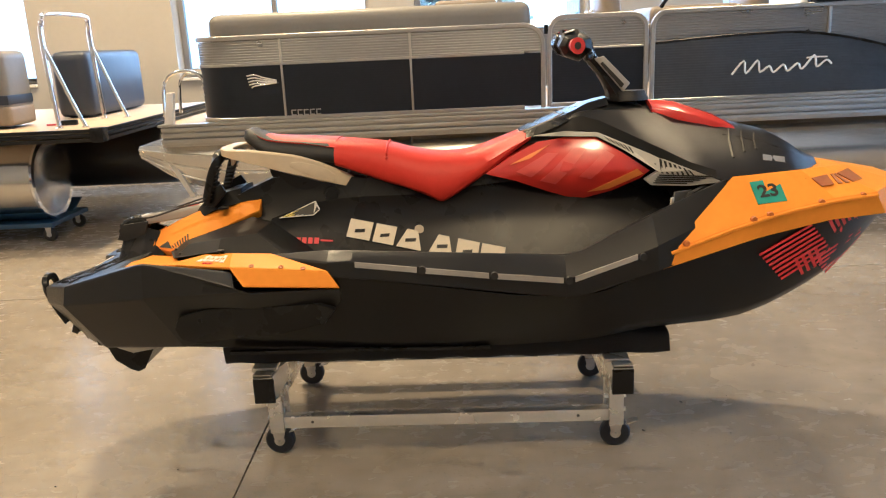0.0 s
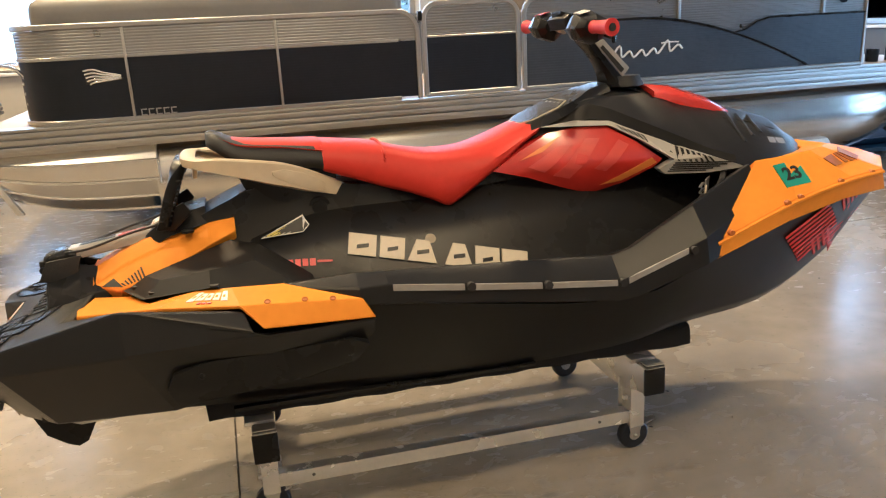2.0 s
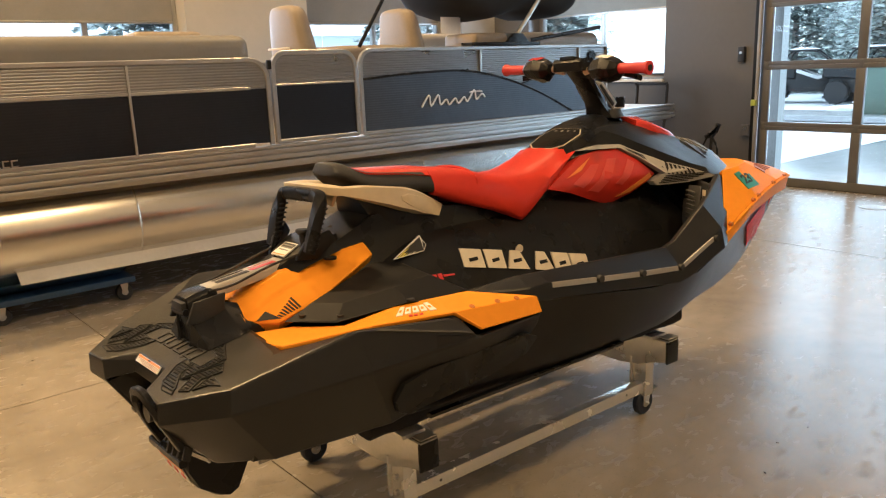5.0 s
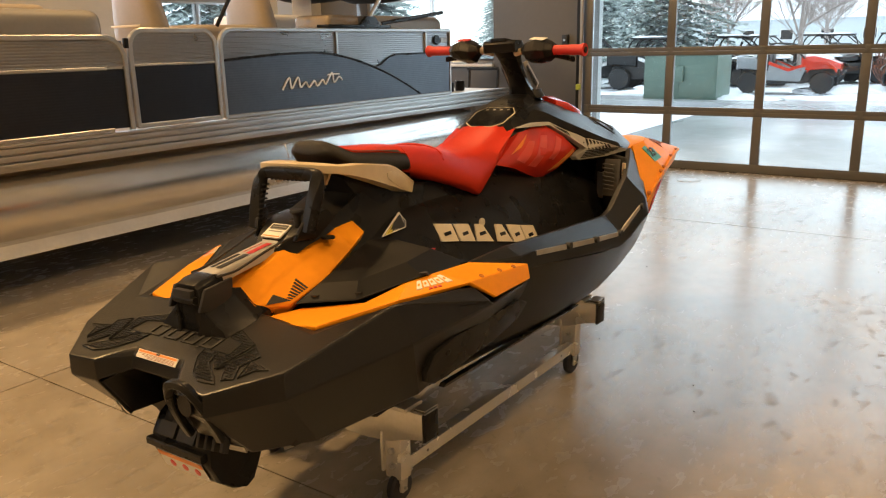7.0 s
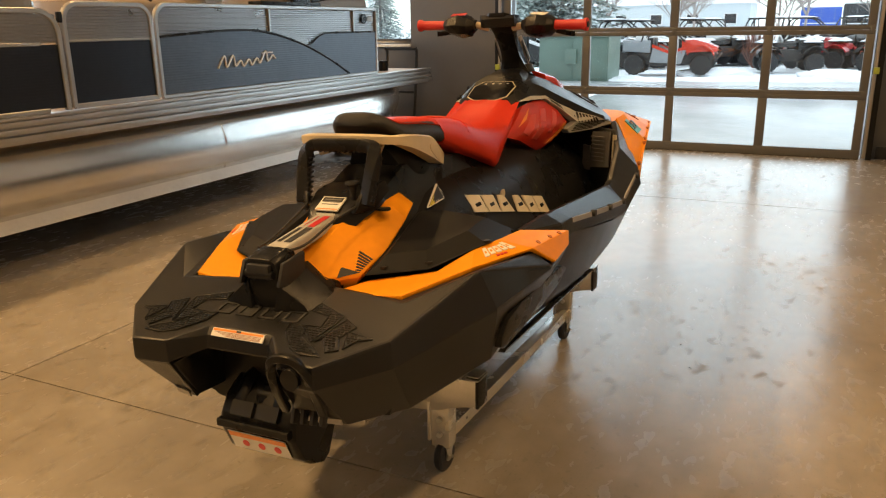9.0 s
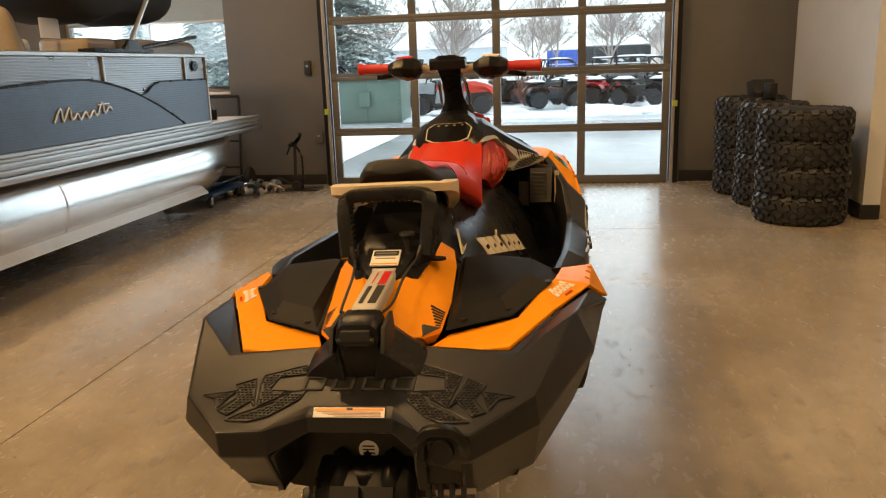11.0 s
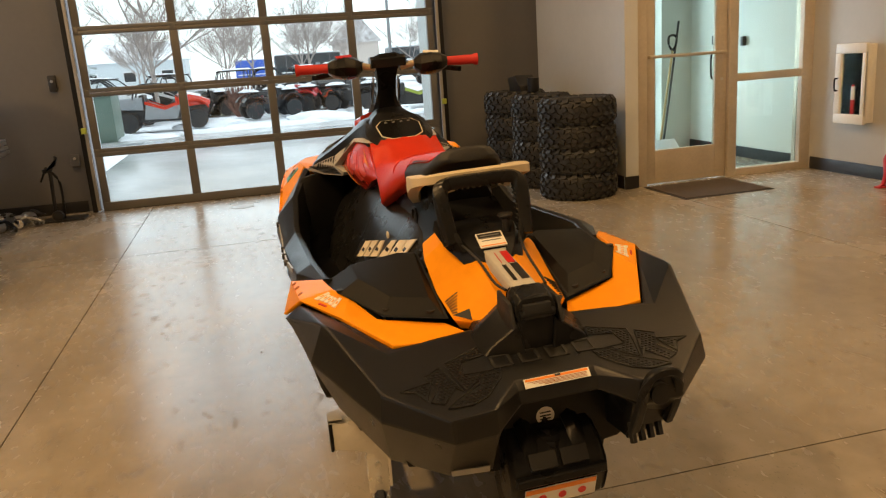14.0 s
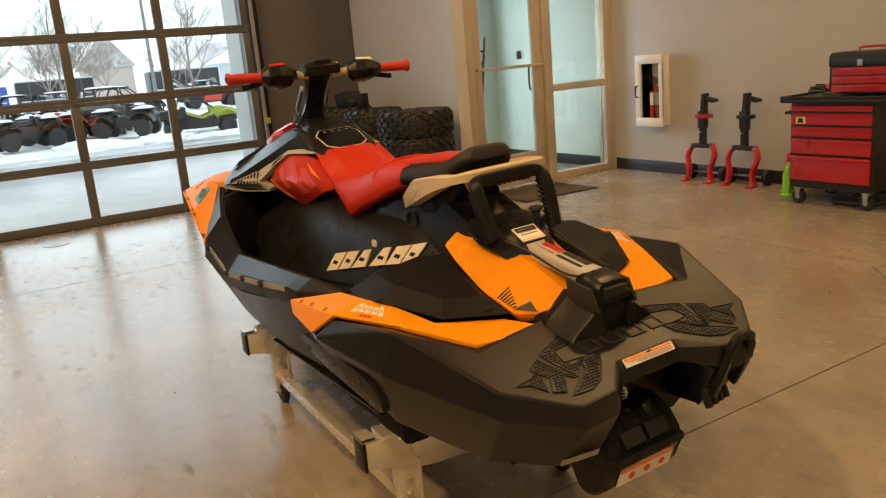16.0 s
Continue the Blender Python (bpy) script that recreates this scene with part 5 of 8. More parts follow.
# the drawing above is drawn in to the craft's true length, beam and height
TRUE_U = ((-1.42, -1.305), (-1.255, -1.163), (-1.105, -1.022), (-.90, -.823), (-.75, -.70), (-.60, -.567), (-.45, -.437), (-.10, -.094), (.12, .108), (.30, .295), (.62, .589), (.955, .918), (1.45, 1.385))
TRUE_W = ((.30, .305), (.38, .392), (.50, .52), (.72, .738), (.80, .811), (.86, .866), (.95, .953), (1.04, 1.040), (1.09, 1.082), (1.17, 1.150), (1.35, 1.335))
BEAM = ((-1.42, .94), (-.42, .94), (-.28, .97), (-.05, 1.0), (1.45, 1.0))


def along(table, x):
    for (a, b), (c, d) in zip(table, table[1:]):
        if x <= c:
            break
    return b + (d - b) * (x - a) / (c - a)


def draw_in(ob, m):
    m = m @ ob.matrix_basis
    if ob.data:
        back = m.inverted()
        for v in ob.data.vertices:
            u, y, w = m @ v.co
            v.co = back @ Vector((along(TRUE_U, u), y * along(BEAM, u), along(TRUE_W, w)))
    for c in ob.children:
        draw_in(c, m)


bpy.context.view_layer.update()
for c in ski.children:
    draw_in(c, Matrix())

# stern deck in true sizes: platform, flanks and skirts
A, B, Cc, Dd, Q2, P0, TIP = (-1.200, .088, .6615), (-1.277, .155, .6436), (-1.284, .251, .642), (-1.163, .366, .670), (-.888, .452, .752), (-.622, .490, .727), (-.608, .535, .690)
I1, Q4, Q3, Q1 = (-.985, .085, .7114), (-1.008, .308, .7050), (-1.034, .324, .705), (-.813, .402, .724)
A2, B2, C2, D2, E2, F2 = (-1.222, .086, .612), (-1.278, .152, .590), (-1.288, .248, .592), (-1.172, .374, .612), (-.88, .490, .655), (-.575, .522, .672)
B3, C3, D3, E3, G3 = (-1.205, .155, .470), (-1.165, .245, .455), (-1.07, .352, .468), (-.80, .434, .490), (-.575, .438, .535)
F4, G4 = (-.325, .486, .664), (-.325, .436, .560)
LT = (-1.216, .088, .643)
sv, sf = [], []
names = (A, B, Cc, Dd, Q2, P0, TIP, I1, Q4, Q3, Q1, A2, B2, C2, D2, E2, F2, B3, C3, D3, E3, G3, LT, F4, G4)
for s in (-1, 1):
    o = len(sv)
    sv += ss(names, s)
    a_, b_, c_, d_, q2, p0, tp_, i1, q4, q3, q1, a2, b2, c2, d2, e2, f2, b3, c3, d3, e3, g3, lt, f4, g4 = range(o, o + len(names))
    sf += [(a_, b_, c_, d_), (a_, d_, i1), (i1, d_, q3), (i1, q3, q4), (q4, q3, q1), (q3, q2, q1), (q3, d_, q2), (q1, q2, p0), (q2, tp_, p0), (a_, lt, b_), (lt, a2, b2, b_),
           (b_, c_, c2, b2), (c_, d_, d2, c2), (d_, q2, e2, d2), (q2, tp_, f2, e2), (b2, c2, c3, b3), (c2, d2, d3, c3), (d2, e2, e3, d3), (e2, f2, g3, e3), (f2, f4, g4, g3)]
k = len(names)
sf += [(0, k, k + 7, 7), (0, 22, k + 22, k), (22, 11, k + 11, k + 22)]
deck = part("stern_deck", shell(sf, sv, .014), deck_black, ski, "matt black stern deck with textured foot grips", bevel=.006, smooth=9)
# transom recess behind the pump
part("transom", span(-1.108, -1.02, -.15, .15, .40, .62), cavity_black, ski, bevel=.02)
for s in (-1, 1):
    part("transom_cheek", prism(ss([(-1.21, .088, .62), (-1.268, .150, .585), (-1.20, .155, .475), (-1.09, .15, .47), (-1.09, .15, .62)], s), (0, .02 * s, 0)), black_hull, ski, bevel=.006)
    part("drain_badge", prism(ss([(-1.210, .165, .475), (-1.178, .240, .462), (-1.186, .242, .480), (-1.218, .165, .492)], s), (-.004, 0, 0)), grey_metal, deck, smooth=0)
part("round_label", cyl(.022, .004, -1.1095, -.003, .519, 'X', 24), white_paper, ski, "round white warning label")
for i in range(3):
    part("text_bar", span(-1.1125, -1.110, -.016, .010, .510 + i * .008, .513 + i * .008), ink, ski)


def lz(u):
    return .642 + (u + 1.284) * .232


def inside(p, ol, edge):
    """Whether a point lies in an outline, and not nearer than edge to its rim."""
    hit = False
    for (x1, y1), (x2, y2) in zip(ol, ol[1:] + ol[:1]):
        dx, dy = x2 - x1, y2 - y1
        f = max(0, min(1, ((p[0] - x1) * dx + (p[1] - y1) * dy) / (dx * dx + dy * dy)))
        if math.hypot(p[0] - x1 - f * dx, p[1] - y1 - f * dy) < edge:
            return False
        if (y1 > p[1]) != (y2 > p[1]) and p[0] < x1 + (p[1] - y1) * dx / dy:
            hit = not hit
    return hit


# textured foot grips: fields of low hexagonal studs in a raised rim
GRIPS = (((-1.169, .327), (-1.156, .259), (-1.214, .280), (-1.181, .296)),
         ((-1.136, .268), (-1.114, .229), (-1.205, .201), (-1.189, .215), (-1.233, .249), (-1.220, .274), (-1.180, .249)),
         ((-1.103, .215), (-1.066, .130), (-1.098, .124), (-1.109, .179), (-1.153, .186), (-1.155, .133), (-1.206, .195), (-1.130, .212)),
         ((-1.248, .246), (-1.226, .219), (-1.193, .163), (-1.158, .153), (-1.153, .105), (-1.183, .112), (-1.235, .159), (-1.252, .197)))
for s in (-1, 1):
    for ol in GRIPS:
        g = part("foot_grip", prism([(u, v * s, lz(u) + .0012) for u, v in ol], (0, 0, -.004)), deck_black, deck, "textured black foot grip", smooth=0)
        bm = bmesh.new()
        for iu in range(24):
            for iv in range(26):
                u, v = -1.256 + iu * .0082, .10 + iv * .0090 + (iu % 2) * .0045
                if inside((u, v), ol, .0042):
                    cyl(.0041, .0022, u, v * s, lz(u) + .0018, n=6, r2=.0032, bm=bm)
        part("grip_studs", bm, deck_black, g, smooth=0)
        part("grip_rim", sweep([(u, v * s, lz(u) + .002) for u, v in ol + ol[:1]], .0010, .0016, n=6, caps=False), deck_black, g, smooth=0)
# moulded letters of the deck stay plain raised bars
for i in range(4):
    v0 = -.120 + i * .064
    for q in ((-1.108, -1.114, 0, .046), (-1.146, -1.152, 0, .046), (-1.108, -1.152, 0, .007), (-1.108, -1.152, .039, .046)):
        part("moulded_mark", prism([(u, v0 + v, lz(u) + .003) for u, v in ((q[0], q[2]), (q[1], q[2]), (q[1], q[3]), (q[0], q[3]))], (0, 0, -.005)), black_rubber, deck, smooth=0)


def lp_(f, v, lift=.002):
    """A point of the sloping face that carries the label: f runs from its upper to its lower edge."""
    p = Vector((-1.2025, v, .6590)).lerp(Vector((-1.2155, v, .6440)), f)
    return p + Vector((-.85, 0, .52)) * lift


def label_bar(name, f0, f1, v0, v1, lift, mat, parent, label=""):
    return part(name, prism([lp_(f0, v0, lift), lp_(f0, v1, lift), lp_(f1, v1, lift), lp_(f1, v0, lift)], (.002, 0, -.002)), mat, parent, label, smooth=0)


lab = label_bar("warning_label", 0, 1, -.073, .073, .0045, white_paper, deck, "white and orange warning label")
label_bar("label_band", .06, .32, -.070, .070, .0052, orange_hot, lab)
label_bar("label_sign", .04, .26, -.008, .004, .0058, ink, lab)
for i in range(4):
    label_bar("text_bar", .42 + i * .14, .47 + i * .14, -.066, .066 - i * .012, .0052, brown_ink, lab)

# orange rear cover: on each side an arm and a cross piece
for s in (-1, 1):
    V = [(-.583, .536, .695), (-.325, .491, .669), (-.354, .500, .722), (-.630, .488, .739), (-.527, .416, .759), (-.643, .398, .760), (-.72, .366, .754),
         (-.835, .314, .722), (-1.002, .306, .711), (-.815, .397, .731), (-.894, .158, .702), (-1.030, .105, .700)]
    F = [(0, 1, 2, 3), (3, 2, 4, 5), (3, 5, 6, 9), (9, 6, 7, 8), (8, 7, 10, 11)]
    arm = part("rear_cover", shell(F, ss(V, s), .012), orange, ski, "orange rear cover", bevel=.004, smooth=9)
    for f, g in ((.24, .10), (.56, .10), (.78, .06)):
        a, b = Vector(V[3]).lerp(Vector(V[2]), f), Vector(V[5]).lerp(Vector(V[4]), f)
        q = a.lerp(b, g)
        part("rivet", lathe([(.0, 0), (.0075, 0), (.0075, .0015), (.006, .0022), (.0045, .0008), (0, .0008)], 14, 'Z'), recess_orange, arm, m=pose(q.x, q.y * s, q.z + .001, -24 * s))
    # model mark as plain slanted shapes
    def oa(f, g, l=.0018):
        a = Vector(V[3]).lerp(Vector(V[9]), f)
        b = Vector(V[5]).lerp(Vector(V[6]), f * 1.1)
        q = a.lerp(b, g)
        return (q.x, q.y * s, q.z + l)

    for i in range(5):
        f = .14 + i * .125
        lo_, hi_ = (.30, .78) if i in (0, 4) else (.34, .70)
        part("mark", prism([oa(f, lo_), oa(f + .095, lo_), oa(f + .075, hi_), oa(f - .02, hi_)], (0, 0, -.005)), white_plastic, arm, smooth=0)
        part("mark_slot", prism([oa(f + .03, .46, .0024), oa(f + .07, .46, .0024), oa(f + .062, .58, .0024), oa(f + .022, .58, .0024)], (0, 0, -.004)), orange, arm, smooth=0)
    for i in range(3):
        f = .36 + i * .07
        part("mark", prism([oa(f, .16), oa(f + .05, .16), oa(f + .045, .24), oa(f - .005, .24)], (0, 0, -.005)), red_dark, arm, smooth=0)

# ---- wheeled stand ----
st = thing("wheeled_stand", pose(.024, 2.67, 0, 0, 0, -1.7), "polished aluminium wheeled stand with black carpeted bunks", "stand")
for u in (-.57, .565):
    prof = [(.395, .330), (.395, .248), (.34, .236), (.27, .210), (.18, .198), (0, .195), (0, .29), (.18, .297), (.30, .326)]
    ring = prof[:6] + [(-v, w) for v, w in reversed(prof[:5])] + [(-v, w) for v, w in reversed(prof[7:])] + prof[6:]
    beam = part("cross_beam", prism([(u - .03, v, w) for v, w in ring], (.06, 0, 0)), stand_alu, st, "polished aluminium cross beam", bevel=.004)
    for s in (-1, 1):
        part("end_cap", span(u - .034, u + .034, min(.395 * s, .405 * s), max(.395 * s, .405 * s), .244, .330), black_plastic, st, bevel=.005)
        part("clamp", span(u - .05, u + .03, .30 * s - .05, .30 * s + .05, .330, .343), stand_alu, st, bevel=.003)
        for k in range(3):
            part("channel", span(u - .03, u + .03, s * .385 - .02, s * .385 + .02, .331 + k * .005, .333 + k * .005), black_rubber if k == 1 else stand_alu, st, smooth=0)
        part("clamp_bolt", cyl(.006, .10, u, .22 * s, .348, 'X', 10), steel, st)
        part("post", span(u - .024, u + .024, .275 * s - .03, .275 * s + .03, .085, .252), stand_alu, st, bevel=.003)
        part("post_plate", span(u - .034, u + .034, min(.236 * s, .245 * s), max(.236 * s, .245 * s), .105, .235), stand_alu, st, bevel=.002)
        for k in range(2):
            part("bolt", cyl(.008, .07, u, .275 * s, .13 + .05 * k, 'X', 8), steel, st)
        c = part("caster", prism([(u - .022, .275 * s - .02, .086), (u + .022, .275 * s - .02, .086), (u + .012, .275 * s - .02, .04), (u - .012, .275 * s - .02, .04)], (0, .003, 0)), steel, st, "swivel caster with a dark wheel", bevel=.001)
        part("fork", prism([(u - .022, .275 * s + .017, .086), (u + .022, .275 * s + .017, .086), (u + .012, .275 * s + .017, .04), (u - .012, .275 * s + .017, .04)], (0, .003, 0)), steel, c)
        part("wheel", lathe([(.02, -.014), (.044, -.014), (.05, -.008), (.05, .008), (.044, .014), (.02, .014)], 22, 'Y', m=pose(u, .275 * s, .05)), caster_blue, c, "dark rubber wheel")
        part("hub", cyl(.018, .036, u, .275 * s, .05, 'Y', 14), steel, c)
        part("axle", cyl(.005, .06, u, .275 * s, .05, 'Y', 10), steel, c)
        part("brake_lever", prism([(u + .03 * 1, .275 * s - .012, .08), (u + .075, .275 * s - .012, .095), (u + .075, .275 * s + .012, .095), (u + .03, .275 * s + .012, .08)], (0, 0, -.004)), steel, c)
for s in (-1, 1):
    t = part("side_tube", span(-.57, .565, .275 * s - .020, .275 * s + .020, .098, .140), stand_alu, st, "aluminium side tube", bevel=.003)
    # black discs on the tube imitate the shade in its drilled holes
    for u in (-.45, .44):
        part("hole", cyl(.005, .002, u, .275 * s - .0205, .12, 'Y', 10), ink, t)
    bunk = part("bunk", sweep([(-.71 + i * .0478, s * .285, .384 + .003 * math.sin(i * 1.7)) for i in range(31)], .045, .038, n=12, square=True), carpet_black, st, "black carpeted bunk", smooth=50)

# ---- pontoon boat beside the wall ----
boat = thing("pontoon_boat", pose(0, 5.45, 0), "large pontoon boat with charcoal and silver fluted sides", "boat")
ZD = .86
part("deck", span(-1.95, 5.35, .02, 2.55, .80, ZD), deck_tan, boat, "tan deck", bevel=.01)
for i, z in enumerate((.735, .775, .815)):
    part("deck_trim", span(-1.93, 5.38, -.075 + i * .008, .03, z, z + .030), alu_satin, boat, "ribbed aluminium deck edge", bevel=.008)
part("trim_web", span(-1.93, 5.36, -.035, .02, .715, .86), alu_satin, boat, bevel=.004)
part("trim_top", span(-1.95, 5.38, -.06, .03, .850, .866), alu_satin, boat, bevel=.005)


def tube_rings(y, xs):
    return [[(x, y + r * math.cos(a), z + r * math.sin(a)) for a in [2 * math.pi * k / 40 for k in range(40)]] for x, r, z in xs]


for y in (.33, 2.2):
    t = part("pontoon_tube", loft(smooth_rings(tube_rings(y, ((-.99, .33, .47), (1.0, .33, .47), (3.6, .33, .47), (4.25, .33, .48), (4.62, .30, .51), (4.92, .23, .57), (5.10, .13, .63), (5.16, .03, .67))), 4)),
             alu_tube, boat, "brushed aluminium pontoon tube", smooth=60)
    for x in (-.2, 2.05):
        part("weld_seam", lathe([(.3305, -.006), (.336, 0), (.3305, .006)], 40, 'X', m=pose(x, y, .47)), alu_tube, t)
    s = -1 if y < 1 else 1
    part("lifting_strake", prism([(-.9, y + s * .26, .315), (4.1, y + s * .26, .315), (4.1, y + s * .34, .235), (-.9, y + s * .34, .235)], (0, 0, .008)), alu_white, boat, "pale folded spray strake", bevel=.003)
    for i in range(14):
        part("strake_tab", span(-.84 + i * .36, -.81 + i * .36, y + s * .262 - .012, y + s * .262 + .012, .322, .332), steel, t, bevel=.002)
part("under_web", span(-1.5, 4.6, .15, .5, .70, .80), alu_satin, boat, bevel=.005)
# tail pod with diverging strakes
FRONT = ((.03, .715), (-.012, .62), (-.005, .50), (.05, .385), (.16, .285), (.33, .225), (.52, .285), (.66, .50), (.64, .715))
TIP = ((.06, .715), (.045, .695), (.05, .672), (.07, .652), (.13, .636), (.33, .625), (.54, .636), (.61, .672), (.60, .715))
tail = [[(x, a[0] + (b[0] - a[0]) * k, a[1] + (b[1] - a[1]) * (k + g)) for a, b in zip(TIP, FRONT)] for x, k, g in ((-2.14, .06, 0), (-1.88, .50, .05), (-1.50, .86, .05), (-.97, 1, 0))]
tp = part("tail_pod", loft(smooth_rings(tail, 3)), alu_tube, boat, "polished faceted tail of the pontoon", smooth=11)
for i in range(1, 5):
    ridge = [r[i] for r in smooth_rings(tail, 3)]
    part("tail_strake", sweep([(p[0], p[1] - .003, p[2]) for p in ridge], .007, .009, n=6), alu_polish, tp, smooth=50)
part("tail_edge", sweep([(-.97, a - .004, b) for a, b in FRONT[:6]], .007, n=6), alu_white, tp)
part("tail_plate", prism([(-1.95, .0, .72), (-1.2, .0, .72), (-1.2, .0, .705), (-1.95, .0, .705)], (0, .4, 0)), alu_satin, boat)
part("tail_strut", prism([(-1.99, .02, .70), (-1.96, .02, .70), (-1.78, .05, .34), (-1.82, .05, .34)], (0, .04, 0)), alu_white, boat, bevel=.003)


def corner_frame(x0, x1, z0, z1, r, y=0.0, left=True, right=True):
    """A rounded frame of square tube round a panel."""
    pts = [(x0, y, z0)]
    if left:
        pts += [(x0 + r - r * math.cos(a), y, z1 - r + r * math.sin(a)) for a in [math.pi / 2 * k / 6 for k in range(7)]]
    else:
        pts += [(x0, y, z1)]
    if right:
        pts += [(x1 - r + r * math.sin(a), y, z1 - r + r * math.cos(a)) for a in [math.pi / 2 * k / 6 for k in range(7)]]
    else:
        pts += [(x1, y, z1)]
    pts += [(x1, y, z0)]
    return sweep(pts, .016, .016, n=8, up=(0, 1, 0), square=True)


def flutes(z0, z1, pitch=.0172, deep=.0032):
    """Profile of a fluted sheet from z0 to z1: (depth, height) pairs."""
    n = max(2, round((z1 - z0) / pitch))
    p = (z1 - z0) / n
    out = []
    for i in range(n):
        z = z0 + i * p
        out += [(0, z), (deep, z + p * .28), (deep, z + p * .62), (0, z + p * .90)]
    return out + [(0, z1)]


def panel(x0, x1, z0, z1, mat, y=.0, name="side_panel", label="", parent=None):
    prof = [(-.004 - d, z) for d, z in flutes(z0, z1, deep=.0003 if mat is fence_dark else .0022)] + [(.006, z1), (.006, z0)]
    return part(name, loft([[(x, y + d, z) for d, z in prof] for x in (x0, x1)]), mat, parent or boat, label, smooth=0)


# rear lounge part
TOP1, TOP2 = 1.425, 1.472
def arc_wall(z0, z1, mat, nm, label):
    R, ring = .32, []
    path = [((-1.70, 2.32), (-1, 0))] + [((-1.70 + R - R * math.cos(a), R - R * math.sin(a)), (-math.cos(a), -math.sin(a))) for a in [math.pi / 2 * k / 10 for k in range(11)]] + [((-1.06, 0), (0, -1))]
    for (x, y), (nx, ny) in path:
        ring.append([(x + nx * d, y + ny * d, z) for d, z in flutes(z0, z1, deep=.0003 if mat is fence_dark else .0022)] + [(x - nx * .010, y - ny * .010, z1), (x - nx * .010, y - ny * .010, z0)])
    return part(nm, loft(ring), mat, boat, label, smooth=18)


arc_wall(.885, 1.24, fence_dark, "side_panel", "charcoal fluted rear corner")
arc_wall(1.25, 1.405, fence_silver, "side_panel", "silver fluted rear corner")
for a, b in ((-1.055, -.178), (-.170, .72)):
    panel(a, b, .885, 1.24, fence_dark, label="charcoal fluted panel")
    panel(a, b, 1.25, 1.405, fence_silver, label="silver fluted panel")
for x in (-1.06, -.174):
    part("panel_joint", span(x - .008, x + .008, -.014, .01, .885, 1.41), alu_satin, boat, bevel=.003)
def rear_rail(z, r, m=alu_satin):
    pts = [(-1.70, 2.2, z)] + [(-1.70 + .32 - .32 * math.cos(a), .32 - .32 * math.sin(a), z) for a in [math.pi / 2 * k / 8 for k in range(9)]] + [(.60, 0, z)]
    return sweep(pts, r, r, n=8, square=True)


part("rear_rail", rear_rail(1.245, .010), alu_satin, boat)
part("rear_rail", rear_rail(.877, .014), alu_satin, boat)
part("top_rail", rear_rail(TOP1, .016), alu_satin, boat, "aluminium top rail")
part("end_frame", sweep([(.60, 0, TOP1)] + [(.60 + .13 * math.sin(a), 0, TOP1 - .13 + .13 * math.cos(a)) for a in [math.pi / 2 * k / 6 for k in range(1, 7)]] + [(.73, 0, .87)], .016, .016, n=8, up=(0, 1, 0), square=True), alu_satin, boat)
# gate
gt = part("side_gate", corner_frame(.775, 1.43, .88, TOP2 - .005, .10), alu_satin, boat, "gate frame of the boat")
part("gate_rail", sweep([(.775, 0, .885), (1.43, 0, .885)], .014, n=8, square=True), alu_satin, gt)
panel(.79, 1.415, .90, 1.255, fence_dark, name="gate_panel", label="charcoal fluted gate panel", parent=gt)
panel(.79, 1.415, 1.262, 1.45, fence_silver, name="gate_panel", label="silver fluted gate panel", parent=gt)
part("gate_rail", sweep([(.79, -.006, 1.258), (1.415, -.006, 1.258)], .008, n=8), alu_satin, gt)
part("gate_latch", span(.738, .765, -.014, .010, 1.36, 1.42), black_plastic, gt, bevel=.003)
# front part: silver above a dark swoosh
part("front_frame", corner_frame(1.475, 4.30, .88, TOP2, .10, right=False), alu_satin, boat)
part("front_rail", sweep([(1.475, 0, .880), (4.30, 0, .880)], .014, n=8, square=True), alu_satin, boat)
panel(1.49, 4.285, .895, 1.458, fence_silver, .010, label="silver fluted front panel")
N = 26
def arc_top(x):
    if x < 2.35:
        return 1.268 + .035 * math.sin((x - 1.49) / .86 * math.pi / 2)
    f = (x - 2.35) / 1.45
    return 1.303 - .41 * f ** 1.75


xs = [1.49 + (3.78 - 1.49) * i / N for i in range(N + 1)]
part("swoosh", loft([[(x, -.010, .895), (x, -.010, max(.897, arc_top(x))), (x, -.003, max(.897, arc_top(x))), (x, -.003, .895)] for x in xs]), swoosh_dark, boat, "charcoal fluted swoosh panel", smooth=0)
part("swoosh_edge", sweep([(x, -.012, max(.9, arc_top(x))) for x in xs], .009, n=8, up=(0, 1, 0)), black_plastic, boat)
xs2 = [3.12 + (4.285 - 3.12) * i / 12 for i in range(13)]
low = lambda x: max(.895, arc_top(x)) if x < 3.78 else .895
part("swoosh", loft([[(x, -.008, low(x)), (x, -.008, max(low(x) + .001, 1.265 - .16 * max(0, (3.45 - x) / .33) ** 2)), (x, -.003, max(low(x) + .001, 1.265 - .16 * max(0, (3.45 - x) / .33) ** 2)), (x, -.003, low(x))] for x in xs2]),
     swoosh_dark, boat, "charcoal fluted front swoosh", smooth=0)
part("swoosh_edge", sweep([(x, -.012, max(low(x), 1.265 - .16 * max(0, (3.45 - x) / .33) ** 2)) for x in xs2], .007, n=8, up=(0, 1, 0)), black_plastic, boat)
for x in (2.66, 3.90):
    part("panel_joint", span(x - .012, x + .012, -.012, .01, 1.27, 1.46), alu_satin, boat, bevel=.003)
part("front_end", span(4.285, 4.31, 0, 2.3, .885, 1.458), fence_silver, boat, smooth=0)
part("front_top", sweep([(4.30, 0, TOP2), (4.30, 2.3, TOP2)], .016, n=8, square=True), alu_satin, boat)
part("speaker", cyl(.045, .012, 4.08, -.008, 1.385, 'Y', 22), black_plastic, boat, "round black speaker")
